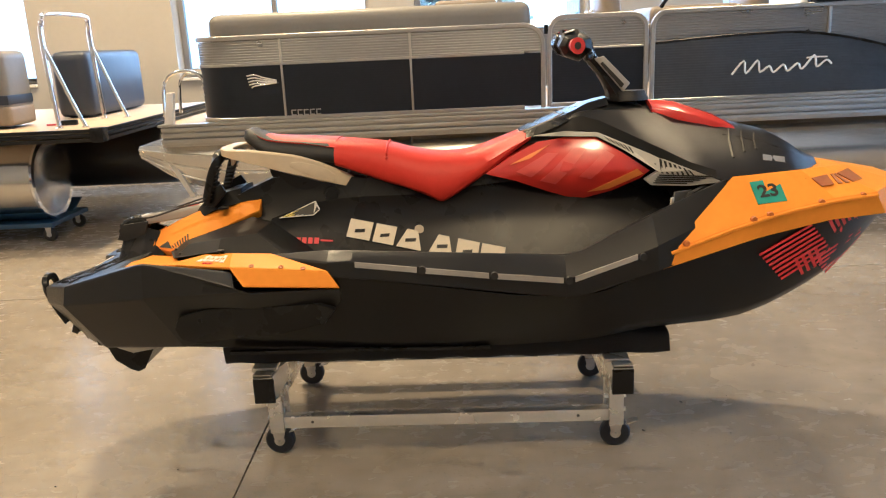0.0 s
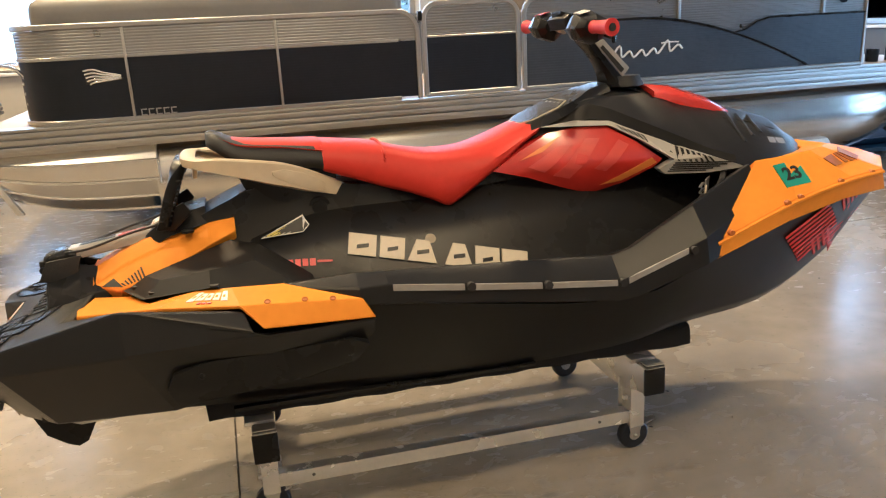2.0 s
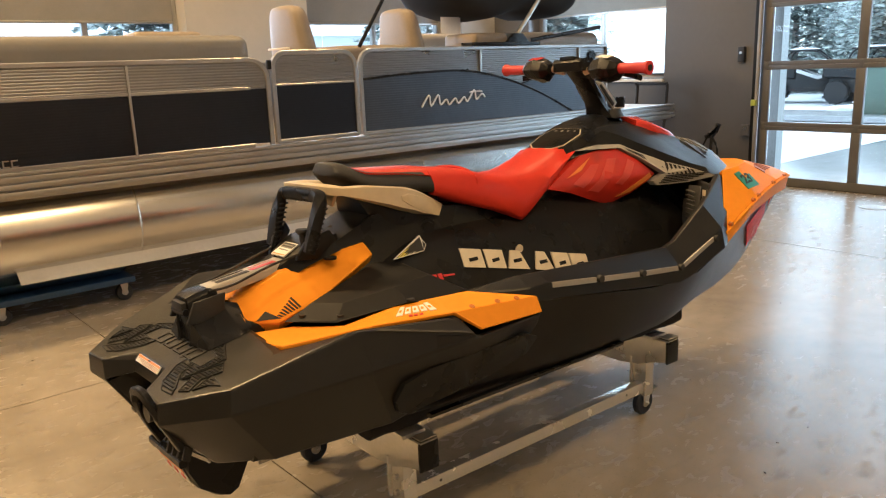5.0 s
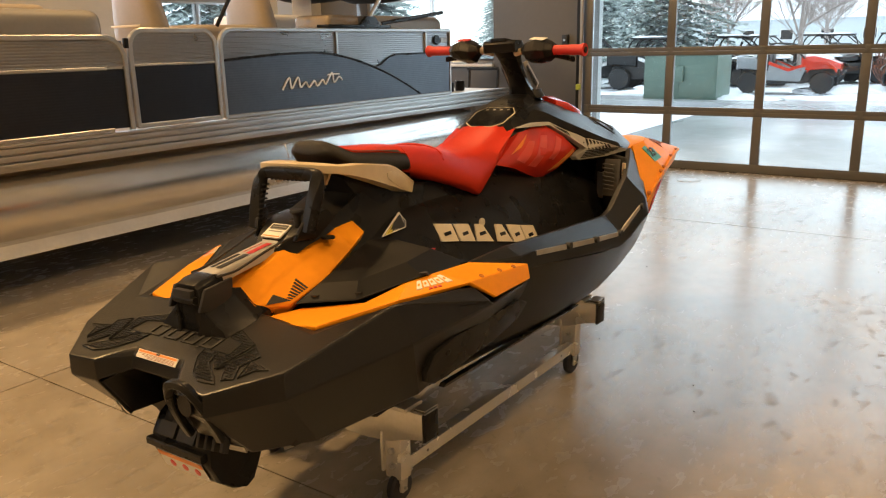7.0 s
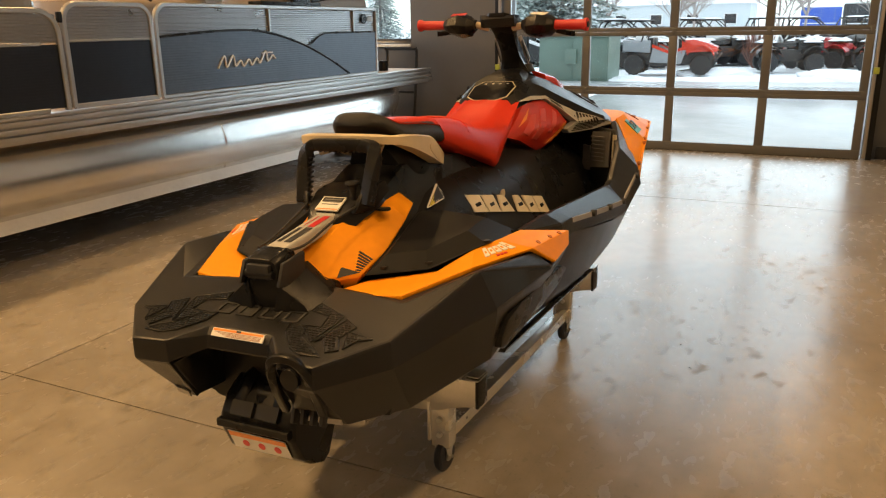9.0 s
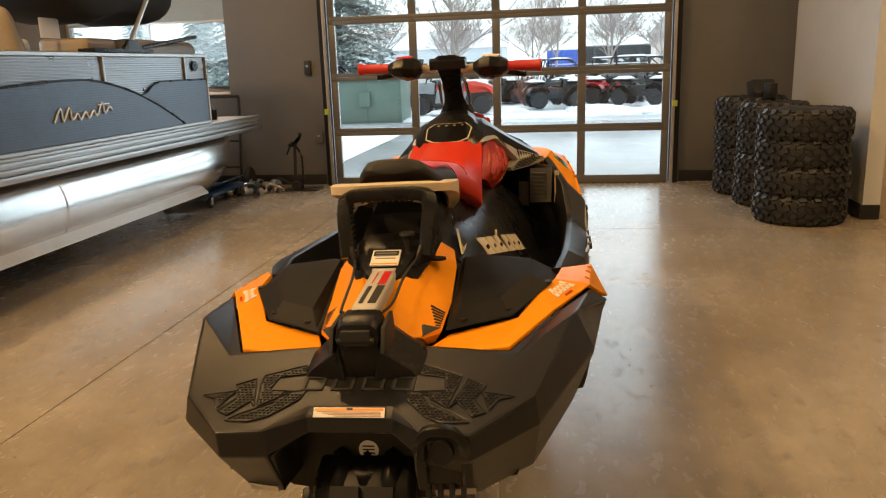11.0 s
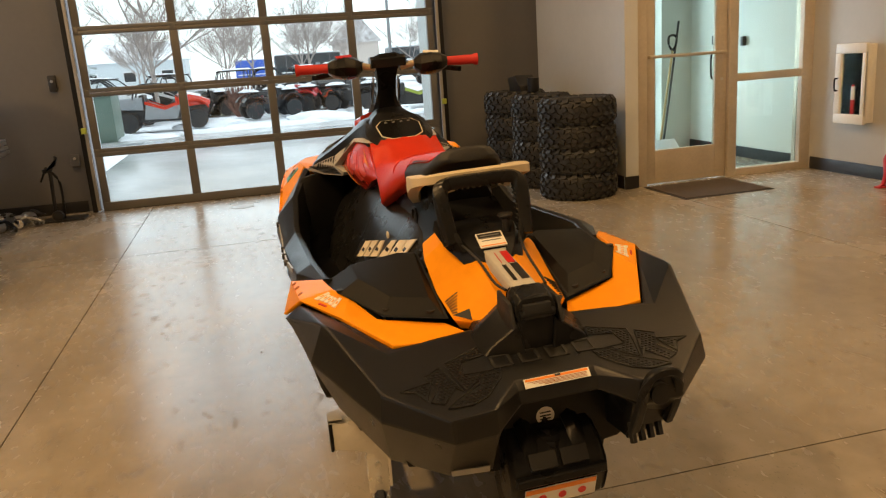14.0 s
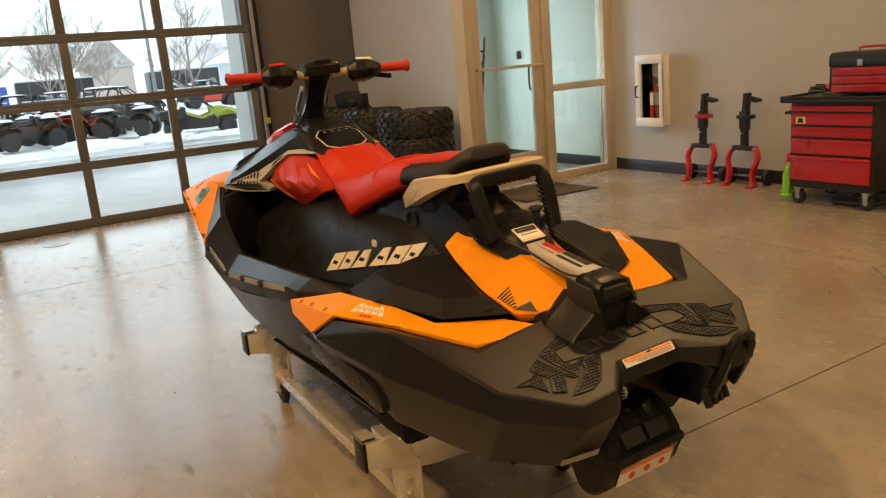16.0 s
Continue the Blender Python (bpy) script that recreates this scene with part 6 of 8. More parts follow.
part("front_mark", span(4.15, 4.26, -.006, .0, 1.365, 1.405), grey_metal, boat, smooth=0)
# far fence
part("far_fence", span(-1.6, 4.28, 2.46, 2.475, .885, 1.44), fence_silver, boat, "fluted far side", smooth=0)
# chrome maker's mark as slanted bars, badge and small mark
wave = []
for i in range(15):
    x = 2.01 + i * .048
    hgt = (.02, .105, .02, .10, .02, .055, .01, .055, .01, .055, .015, .10, .02, .06, .03)[i]
    wave.append((x + hgt * .35, -.016, 1.015 + i * .0025 + hgt))
part("name_script", sweep(curve_pts(wave, 4), .0075, .006, n=6, up=(0, 1, 0)), bright_metal, boat, "bright flowing maker's mark", smooth=50)
part("name_script", sweep(curve_pts([(2.52, -.016, 1.125), (2.58, -.016, 1.13), (2.66, -.016, 1.128)], 3), .006, .005, n=6, up=(0, 1, 0)), bright_metal, boat, smooth=50)
bd = part("badge", loft(smooth_rings([[(x, -.010, 1.13 + c - h), (x, -.016, 1.13 + c), (x, -.010, 1.13 + c + h), (x, -.004, 1.13 + c)] for x, c, h in ((-1.30, .0, .040), (-1.26, .012, .045), (-1.20, .005, .030), (-1.15, -.008, .018), (-1.09, -.012, .003))], 2)), tool_black, boat, "chrome winged badge on a dark ground")
for k, (za, zb, xa) in enumerate(((.040, .004, -1.305), (.020, -.002, -1.30), (.0, -.008, -1.295), (-.020, -.012, -1.29), (-.038, -.013, -1.275))):
    part("badge_wing", sweep(curve_pts([(xa, -.016, 1.13 + za), (-1.25, -.020, 1.13 + za * .95 + .008), (-1.19, -.019, 1.13 + za * .5 + zb * .5 + .004), (-1.10, -.014, 1.13 + zb * .9)], 4), .0055, .004, n=6, up=(0, 1, 0)), chrome, bd, smooth=50)
for i in range(5):
    x = -1.02 + i * .043
    for q in ((x, x + .034, .890, .897), (x, x + .034, .923, .930), (x, x + .007, .897, .923)):
        part("small_mark", span(q[0], q[1], -.012, -.006, q[2], q[3]), alu_satin, boat, smooth=0)


# cushions: a soft block
def cushion(x0, x1, y0, y1, z0, z1, r=.06, mat=cream_vinyl, label="cream vinyl cushion", name="cushion"):
    return part(name, span(x0, x1, y0, y1, z0, z1), mat, boat, label, bevel=r, segs=4, smooth=60)


cushion(-1.56, .66, .04, .34, 1.20, 1.585, .09, white_vinyl, "long pale vinyl lounge backrest")
cushion(-1.56, -1.25, .30, 2.1, 1.20, 1.55, .09, white_vinyl)
cushion(-1.30, .60, .30, .85, .95, 1.25, .06)
cushion(.0, .45, .28, .55, 1.50, 1.62, .05, cream_vinyl, "cream head cushion")
# helm and guest chairs
def helm_chair(x, y, turn=0, label="tall cream captain's chair"):
    c = part("chair_back", loft(smooth_rings([[(x + dx + t * .5 * math.copysign(abs(math.cos(a)) ** .5, math.cos(a)), y + w * math.copysign(abs(math.sin(a)) ** .6, math.sin(a)), z) for a in [2 * math.pi * k / 16 for k in range(16)]]
             for dx, t, w, z in ((0, .16, .22, 1.10), (-.01, .18, .26, 1.25), (-.03, .17, .26, 1.45), (-.05, .16, .23, 1.62), (-.065, .14, .20, 1.75), (-.075, .10, .15, 1.80), (-.08, .02, .05, 1.815))], 3)),
             cream_vinyl, boat, label, smooth=60)
    part("chair_seat", span(x - .05, x + .50, y - .27, y + .27, 1.12, 1.26), cream_vinyl, c, bevel=.05, segs=3, smooth=60)
    part("headrest_seam", span(x - .165, x - .155, y - .16, y + .16, 1.50, 1.515), beige_plastic, c, bevel=.004)
    part("chair_post", cyl(.05, .26, x + .2, y, .99), alu_satin, c)
    part("arm_rest", span(x + .02, x + .38, y - .31, y - .25, 1.34, 1.40), cream_vinyl, c, bevel=.025, segs=3, smooth=60)
    return c


helm_chair(1.30, .55)
helm_chair(2.38, .62)
cushion(1.55, 2.2, .35, 1.0, 1.30, 1.52, .06)
cushion(2.75, 3.15, .15, .55, 1.44, 1.60, .05, cream_vinyl, "small cream cushion")
cushion(3.15, 4.26, .03, .34, 1.20, 1.60, .10, white_vinyl, "pale vinyl bow lounge backrest")
part("console_box", span(3.0, 3.6, 1.2, 1.9, .86, 1.65), white_plastic, boat, "white helm console", bevel=.06, segs=3)
part("folded_canopy", loft(smooth_rings([[(x, .52 + .45 * k * math.copysign(abs(math.cos(a)) ** .5, math.cos(a)), 2.2 + (.45 * k + .03 * math.sin(x * 9)) * math.copysign(abs(math.sin(a)) ** .5, math.sin(a)) - .02 * math.sin(x * 5)) for a in [2 * math.pi * g / 24 for g in range(24)]]
            for x, k in ((2.45, .55), (2.6, .95), (3.0, 1.0), (3.4, .99), (3.75, 1.0), (4.0, .97), (4.1, .6))], 3)), canvas_black, boat, "folded black canvas canopy", smooth=60)
part("canopy_frame", sweep([(1.55, .1, 1.50), (2.15, .1, 2.35)], .014, n=8), black_plastic, boat, "black canopy tube")
part("canopy_frame", sweep([(3.05, .02, 1.50), (3.75, .02, 2.25)], .018, n=8), alu_satin, boat, "aluminium canopy strut")
part("canopy_foot", prism([(2.95, -.01, 1.50), (3.25, -.01, 1.50), (3.16, -.01, 1.585), (3.05, -.01, 1.585)], (0, .03, 0)), black_plastic, boat, bevel=.005)
part("top_bar", span(2.55, 3.35, -.03, .10, 1.488, 1.515), black_plastic, boat, "black bar on the rail", bevel=.005)
part("top_bar", sweep([(3.3, .04, 1.53), (4.25, .04, 1.64)], .018, n=8), black_plastic, boat)
part("card", span(2.60, 2.82, .40, .404, 1.60, 1.74), white_paper, boat, "white card on the cushion", smooth=0)
for x in (4.62, 4.82):
    part("cup_holder", lathe([(.05, 0), (.052, .10), (.044, .10), (.042, .012), (0, .012)], 18, m=pose(x, .22, ZD + .004)), black_plastic, boat, "black cup holder")
# chrome ladder at the stern
for y in (.18, .52):
    part("ladder_rail", sweep(curve_pts([(-1.62, y, .87), (-1.66, y, 1.15), (-1.80, y, 1.22), (-1.94, y, 1.15), (-1.97, y, .90)], 4), .012, n=8), chrome, boat, "chrome ladder rail")
for i in range(4):
    part("rung", sweep([(-1.66 - .004 * i, .18, .93 + i * .06), (-1.66 - .004 * i, .52, .93 + i * .06)], .010, n=8), chrome, boat)
part("step_bracket", prism([(-1.93, .0, .82), (-1.86, .0, .83), (-1.83, .0, 1.08), (-1.88, .0, 1.08)], (0, .05, 0)), white_plastic, boat, bevel=.008)


# rolling dollies under the tubes
def dolly(x, y, group="boat dollies", label="blue steel rolling dolly under the pontoon boat"):
    d = thing("boat_dolly", pose(x, y, 0), label, "dolly", group)
    part("bed", span(-.40, .40, -.30, .30, .115, .150), blue_steel, d, bevel=.006)
    for s in (-1, 1):
        part("cradle", prism([(-.36, s * .12, .15), (.36, s * .12, .15), (.36, s * .30, .235), (-.36, s * .30, .235)], (0, s * .025, 0)), blue_steel, d, bevel=.005)
        for u in (-.34, .34):
            c = part("caster", prism([(u - .025, s * .24 - .024, .112), (u + .025, s * .24 - .024, .112), (u + .012, s * .24 - .024, .045), (u - .012, s * .24 - .024, .045)], (0, .003, 0)), steel, d, bevel=.001)
            part("fork", prism([(u - .025, s * .24 + .021, .112), (u + .025, s * .24 + .021, .112), (u + .012, s * .24 + .021, .045), (u - .012, s * .24 + .021, .045)], (0, .003, 0)), steel, c)
            part("wheel", lathe([(.02, -.018), (.046, -.018), (.052, -.01), (.052, .01), (.046, .018), (.02, .018)], 20, 'Y', m=pose(u, s * .24, .052)), black_rubber, c)
            part("hub", cyl(.02, .044, u, s * .24, .052, 'Y', 14), steel, c)
    return d


d0 = dolly(-.66, 5.80)
for x, y in ((4.95, 5.92), (-1.0, 7.65), (4.6, 7.65)):
    copy_thing(d0, pose(x, y, 0))

# ---- second boat's stern ----
b2 = thing("second_pontoon_boat", pose(-2.40, 5.5, 0), "stern of a second pontoon boat with chrome ladder rails", "boat")
part("deck", span(-4.5, 0, 0, 2.5, .80, .855), deck_tan, b2, "tan swim deck", bevel=.006)
for i in range(3):
    part("deck_trim", span(-4.5, .015, -.03 + .004 * i, .0, .765 + i * .032, .79 + i * .032), dark_grey, b2, "black ribbed deck edge", bevel=.004)
    part("deck_trim", span(0.0, .03 - .004 * i, -.03, 2.5, .765 + i * .032, .79 + i * .032), dark_grey, b2, bevel=.004)
part("corner_cap", span(-.06, .035, -.04, .06, .76, .862), black_plastic, b2, bevel=.01)
for y, x1, mt in ((.42, -.62, alu_tube), (2.1, -.4, alu_tube)):
    part("pontoon_tube", loft([[(x, y + r * math.cos(a), .46 + r * math.sin(a)) for a in [2 * math.pi * k / 36 for k in range(36)]] for x, r in ((-4.5, .31), (x1, .31), (x1 + .02, .25), (x1 + .025, .02))]), mt, b2, "aluminium pontoon tube", smooth=40)
    part("tube_ring", lathe([(.311, -.012), (.322, 0), (.311, .012)], 40, 'X', m=pose(x1, y, .46)), chrome, b2)
part("motor_pod", loft([[(x, 1.25 + r * math.cos(a), .50 + r * math.sin(a)) for a in [2 * math.pi * k / 28 for k in range(28)]] for x, r in ((-3, .25), (.1, .25), (.12, .2))]), tool_black, b2, "dark centre tube", smooth=40)
part("seat_back", span(-4.3, -.75, .25, .62, .87, 1.42), white_vinyl, b2, "white vinyl lounge back with a navy band", bevel=.06, segs=3, smooth=60)
part("seat_band", span(-4.3, -.745, .243, .60, 1.03, 1.10), navy_vinyl, b2, bevel=.01)
part("seat_quilt", span(-4.3, -.742, .240, .60, .88, 1.02), cream_vinyl, b2, bevel=.03, segs=3)
part("stern_box", span(-.78, -.48, 1.0, 2.2, .86, 1.40), navy_vinyl, b2, "black engine cover", bevel=.08, segs=3)
lx = -.34
hoop = [(lx, .12, .86), (lx - .02, .12, 1.46), (lx - .01, .14, 1.60), (lx, .22, 1.655), (lx, .78, 1.655), (lx - .01, .86, 1.60), (lx - .02, .88, 1.46), (lx, .88, .86)]
part("boarding_hoop", sweep(curve_pts(hoop, 4), .017, n=10), chrome, b2, "chrome boarding hoop", smooth=60)
for y in (.12, .88):
    part("hoop_brace", sweep(curve_pts([(lx - .015, y, 1.42), (lx + .03, y, 1.30), (lx + .11, y, 1.07), (lx + .19, y, .86)], 4), .013, n=8), chrome, b2, smooth=60)
    for x in (lx, lx + .19):
        part("foot_flange", lathe([(.03, 0), (.03, .006), (.018, .010), (0, .010)], 16, m=pose(x, y, .856)), chrome, b2)
part("cleat", span(-.42, -.30, .30, .34, .86, .90), black_plastic, b2, bevel=.008)
part("tag", span(-.55, -.43, .35, .38, .86, .872), tool_red, b2, smooth=0)
copy_thing(d0, pose(-3.35, 5.98, 0))

# ---- tyres ----
def tyre_mesh(R, W, name, lugs=20):
    """A mud tyre: rounded carcass, two staggered rows of blocks and lugs that wrap over the shoulders."""
    bm = lathe([(R * .52, -W * .34), (R * .60, -W * .45), (R * .80, -W * .49), (R * .90, -W * .455), (R * .945, -W * .34), (R * .955, 0), (R * .945, W * .34), (R * .90, W * .455), (R * .80, W * .49), (R * .60, W * .45), (R * .52, W * .34), (R * .50, 0), (R * .52, -W * .34)], 44, bm=bmesh.new())
    pitch = 2 * math.pi / lugs

    def block(a, r, z, tilt, lean, size):
        m = Matrix.Rotation(a, 4, 'Z') @ Matrix.Translation((r, 0, z)) @ Matrix.Rotation(radians(tilt), 4, 'X') @ Matrix.Rotation(radians(lean), 4, 'Y')
        vs = bmesh.ops.create_cube(bm, size=1, matrix=m @ Matrix.Diagonal((*size, 1)))["verts"]
        mid = sum((v.co for v in vs), Vector()) / 8
        for v in vs:
            if math.hypot(v.co.x, v.co.y) > math.hypot(mid.x, mid.y):
                v.co = mid + (v.co - mid) * .84 + Vector((mid.x, mid.y, 0)).normalized() * R * .006
    for i in range(lugs):
        a = pitch * i
        for sgn, off in ((-1, 0), (1, .5)):
            b = a + off * pitch
            block(b, R * .968, sgn * W * .12, 24 * sgn, 0, (R * .075, R * .165, W * .20))
            block(b + pitch * .5, R * .962, sgn * W * .285, -18 * sgn, 6 * -sgn, (R * .075, R * .150, W * .17))
            block(b + pitch * .08, R * .915, sgn * W * .425, 8 * sgn, 38 * -sgn, (R * .075, R * (.135 + .03 * (i % 2)), W * .20))
            block(b + pitch * .55, R * .875, sgn * W * .47, 0, 62 * -sgn, (R * .05, R * .10, W * .16))
    return finish(name, bm, tyre_rubber, smooth=30)


def stack(x, y, R, W, n, label, jit):
    me = tyre_mesh(R, W, "tyre")
    rnd = random.Random(jit)
    for i in range(n):
        t = new("tyre", me)
        t.matrix_world = pose(x + rnd.uniform(-.012, .012), y + rnd.uniform(-.012, .012), W * (.5 + i) + .006, 0, 0, rnd.uniform(0, 90))
        tagged(t, label, "tyre", "stacked tyres")


stack(3.98, .285, .355, .222, 4, "large black knobbly off-road tyre in a stack", 1)
stack(4.72, .34, .30, .225, 4, "black knobbly off-road tyre in the middle stack", 2)
stack(5.36, .38, .33, .23, 4, "black knobbly off-road tyre in a stack by the wall", 3)
bx = thing("tyre_accessory", pose(5.3, .32, .925), "dark rubber block lying on a stack of tyres", "rubber block")
part("block", prism([(-.18, -.12, 0), (.18, -.12, 0), (.18, -.10, .14), (-.05, -.10, .17), (-.18, -.10, .06)], (0, .2, 0)), tool_black, bx, bevel=.012)
part("can", cyl(.06, .14, -.28, -.02, .07), dark_grey, bx, bevel=.006)

# ---- doormat ----
mat_ = thing("doormat", pose(3.57, -.80, 0), "flat dark brown doormat before the entrance door", "doormat")
part("carpet", span(-.34, .34, -.42, .42, .0, .010), mat_brown, mat_, bevel=.003)
part("rim", span(-.36, .36, -.44, .44, .0, .005), black_rubber, mat_, bevel=.002)

# ---- extinguisher cabinet ----
ec = thing("extinguisher_cabinet", pose(3.36, -2.22, .845), "white wall cabinet holding a red fire extinguisher", "cabinet")
W2, H2, D2_ = .17, .345, .125
part("back", span(-W2, W2, .0, .012, -H2, H2), white_plastic, ec, bevel=.003)
for s in ((-W2, -W2 + .012, .012, D2_ - .03, -H2, H2), (W2 - .012, W2, .012, D2_ - .03, -H2, H2), (-W2 + .012, W2 - .012, .012, D2_ - .03, H2 - .012, H2), (-W2 + .012, W2 - .012, .012, D2_ - .03, -H2, -H2 + .012)):
    part("side", span(*s), white_plastic, ec, bevel=.003)
dr = part("cabinet_door", span(-W2 - .012, W2 + .012, D2_ - .03, D2_, H2 - .075, H2 + .012), white_plastic, ec, "white door with a glazed window", bevel=.008)
part("door_rail", span(-W2 - .012, W2 + .012, D2_ - .03, D2_, -H2 - .012, -H2 + .075), white_plastic, dr, bevel=.008)
part("door_rail", span(-W2 - .012, -.140, D2_ - .03, D2_, -H2 + .075, H2 - .075), white_plastic, dr, bevel=.004)
part("door_rail", span(.110, W2 + .012, D2_ - .03, D2_, -H2 + .075, H2 - .075), white_plastic, dr, bevel=.004)
pg = part("window_pane", span(-.140, .110, D2_ - .018, D2_ - .014, -H2 + .075, H2 - .075), pane, dr, smooth=0)
pg.visible_shadow = False
part("door_pull", sweep(curve_pts([(.146, D2_, .05), (.146, D2_ + .03, .04), (.146, D2_ + .03, -.05), (.146, D2_, -.06)]), .008, n=8), black_plastic, dr)
part("hinge_line", span(-W2 - .014, -W2 - .006, D2_ - .02, D2_ - .005, -.28, .28), steel, dr)
fe = thing("fire_extinguisher", pose(3.335, -2.158, .515), "red fire extinguisher with a black valve in the cabinet", "fire extinguisher")
part("cylinder", lathe([(0, 0), (.044, 0), (.049, .01), (.049, .30), (.044, .34), (.027, .365), (.02, .38), (0, .40)], 24), ext_red, fe, smooth=50)
part("label", lathe([(.0493, .19), (.0498, .19), (.0498, .31), (.0493, .31)], 24), white_paper, fe, smooth=50)
part("valve", span(-.02, .02, -.025, .03, .395, .44), tool_black, fe, bevel=.005)
part("lever", prism([(-.012, -.03, .44), (-.012, .04, .46), (-.012, .04, .475), (-.012, -.03, .46)], (.024, 0, 0)), tool_black, fe, bevel=.003)
part("hose", sweep(curve_pts([(.02, .0, .42), (.05, .02, .42), (.062, .02, .30), (.056, .02, .12)]), .010, n=8), black_rubber, fe)

# ---- motorcycle stands leaning by the wall ----
def bike_stand(x, red_clamp):
    b = thing("paddock_stand", pose(x, -2.03, 0), "black and red lifting stand with splayed legs", "stand", "stands by the wall")
    part("mast", span(-.028, .028, -.024, .024, .34, .60), tool_black, b, bevel=.005)
    part("mast_sleeve", span(-.038, .038, -.032, .032, .50, .66), tool_black, b, bevel=.006)
    part("mast_top", loft([[(a - .018, -.03, z), (a + .03, -.03, z), (a + .03, .03, z), (a - .018, .03, z)] for a, z in ((-.015, .64), (-.03, .80), (-.03, .82))]), tool_black, b, bevel=.004)
    part("fork_arm", prism([(-.03, -.02, .80), (-.16, -.02, .77), (-.165, -.02, .745), (-.12, -.02, .735), (-.03, -.02, .755)], (0, .04, 0)), tool_black, b, bevel=.005)
    part("clamp", span(-.085, .06, -.04, .04, .595, .63), tool_red if red_clamp else tool_black, b, bevel=.006)
    part("pin", cyl(.008, .10, .0, 0, .47, 'Y', 10), steel, b)
    part("crosshead", span(-.12, .12, -.03, .03, .315, .355), tool_black, b, bevel=.006)
    for s in (-1, 1):
        leg = part("leg", loft(smooth_rings([[(cx * s - .017, y - .025, z), (cx * s + .017, y - .025, z), (cx * s + .017, y + .025, z), (cx * s - .017, y + .025, z)] for cx, y, z in ((.10, 0, .355), (.135, .01, .30), (.155, .03, .235), (.12, .05, .12), (.135, .06, .03), (.155, .10, .012))], 2)), tool_red, b, "bent red leg", bevel=.006)
        part("bolt", cyl(.012, .08, .115 * s, 0, .335, 'Y', 10), steel, leg)
        part("foot", span(.135 * s - .028, .135 * s + .032, .03, .13, .0, .014), tool_red, leg, bevel=.004)
    for s in (-1, 1):
        wl = part("wheel", lathe([(.03, -.02), (.065, -.02), (.072, -.01), (.072, .01), (.065, .02), (.03, .02)], 24, 'X', m=pose(.19 * s, -.07, .072)), black_rubber, b, "black transport wheel")
        part("wheel_hub", cyl(.03, .03, .19 * s, -.07, .072, 'X', 16), dark_grey, wl)
    part("axle", cyl(.010, .42, 0, -.07, .072, 'X', 10), steel, b)
    return b


bike_stand(2.62, True)
bike_stand(2.16, False)

# ---- tool cart ----
tc_ = thing("tool_cart", pose(1.06, -1.82, 0), "black rolling tool cart with red drawers", "tool cart")
CW, CD = .33, .26
part("body", span(-CW, CW, -CD, CD - .01, .13, .78), tool_black, tc_, bevel=.01)
part("top_tray", span(-CW - .06, CW + .06, -CD - .04, CD + .05, .78, .815), tool_black, tc_, "black moulded top tray", bevel=.014, segs=3)
for s in ((-CW - .06, CW + .06, CD + .03, CD + .05), (-CW - .06, CW + .06, -CD - .04, -CD - .02), (-CW - .06, -CW - .04, -CD - .02, CD + .03), (CW + .04, CW + .06, -CD - .02, CD + .03)):
    part("tray_lip", span(*s, .815, .83), tool_black, tc_, bevel=.004)
dz = ((.715, .765), (.615, .705), (.525, .605), (.395, .515), (.19, .385))
for i, (a, b) in enumerate(dz):
    d = part("drawer", span(-CW + .02, CW - .02, CD - .01, CD + .014, a + .004, b - .004), tool_red, tc_, "glossy red drawer front", bevel=.005)
    part("drawer_pull", prism([(-CW + .02, CD + .014, b - .006), (CW - .02, CD + .014, b - .006), (CW - .02, CD + .03, b - .016), (-CW + .02, CD + .03, b - .016)], (0, 0, -.005)), tool_red, d, bevel=.002)
lg = part("square_mark", span(.19, .27, CD + .014, CD + .017, .625, .675), yellow, tc_, "small yellow maker's plate", smooth=0)
part("mark_shape", prism([(.255, CD + .018, .633), (.205, CD + .018, .633), (.215, CD + .018, .667), (.245, CD + .018, .667)], (0, .001, 0)), ink, lg, smooth=0)
for x in (-CW + .06, CW - .06):
    for y in (-CD + .05, CD - .05):
        c = part("caster", prism([(x - .025, y - .03, .13), (x + .025, y - .03, .13), (x + .012, y - .03, .05), (x - .012, y - .03, .05)], (0, .004, 0)), steel, tc_, bevel=.001)
        part("fork", prism([(x - .025, y + .026, .13), (x + .025, y + .026, .13), (x + .012, y + .026, .05), (x - .012, y + .026, .05)], (0, .004, 0)), steel, c)
        part("wheel", lathe([(.02, -.018), (.05, -.018), (.055, -.01), (.055, .01), (.05, .018), (.02, .018)], 20, 'Y', m=pose(x, y, .055)), black_rubber, c)
        part("hub", cyl(.02, .046, x, y, .055, 'Y', 12), steel, c)
part("side_handle", sweep(curve_pts([(CW, CD - .05, .70), (CW + .07, CD - .05, .70), (CW + .07, -CD + .05, .70), (CW, -CD + .05, .70)], 3), .012, n=8), tool_black, tc_)
tb_ = thing("tool_box", pose(.93, -1.85, .83), "black tool box with three red drawers on the cart", "tool box")
part("body", span(-.24, .24, -.17, .15, 0, .20), tool_black, tb_, bevel=.008)
part("lid", loft([[(-.245, y, z) for y, z in ((-.175, .20), (.155, .20), (.155, .27), (.12, .30), (-.14, .30), (-.175, .27))], [(.245, y, z) for y, z in ((-.175, .20), (.155, .20), (.155, .27), (.12, .30), (-.14, .30), (-.175, .27))]]), tool_black, tb_, bevel=.006)
for i in range(3):
    d = part("drawer", span(-.21, .21, .15, .165, .015 + i * .06, .067 + i * .06), tool_red, tb_, "red drawer", bevel=.004)
    part("drawer_pull", span(-.15, .15, .165, .178, .05 + i * .06, .058 + i * .06), tool_red, d, bevel=.002)
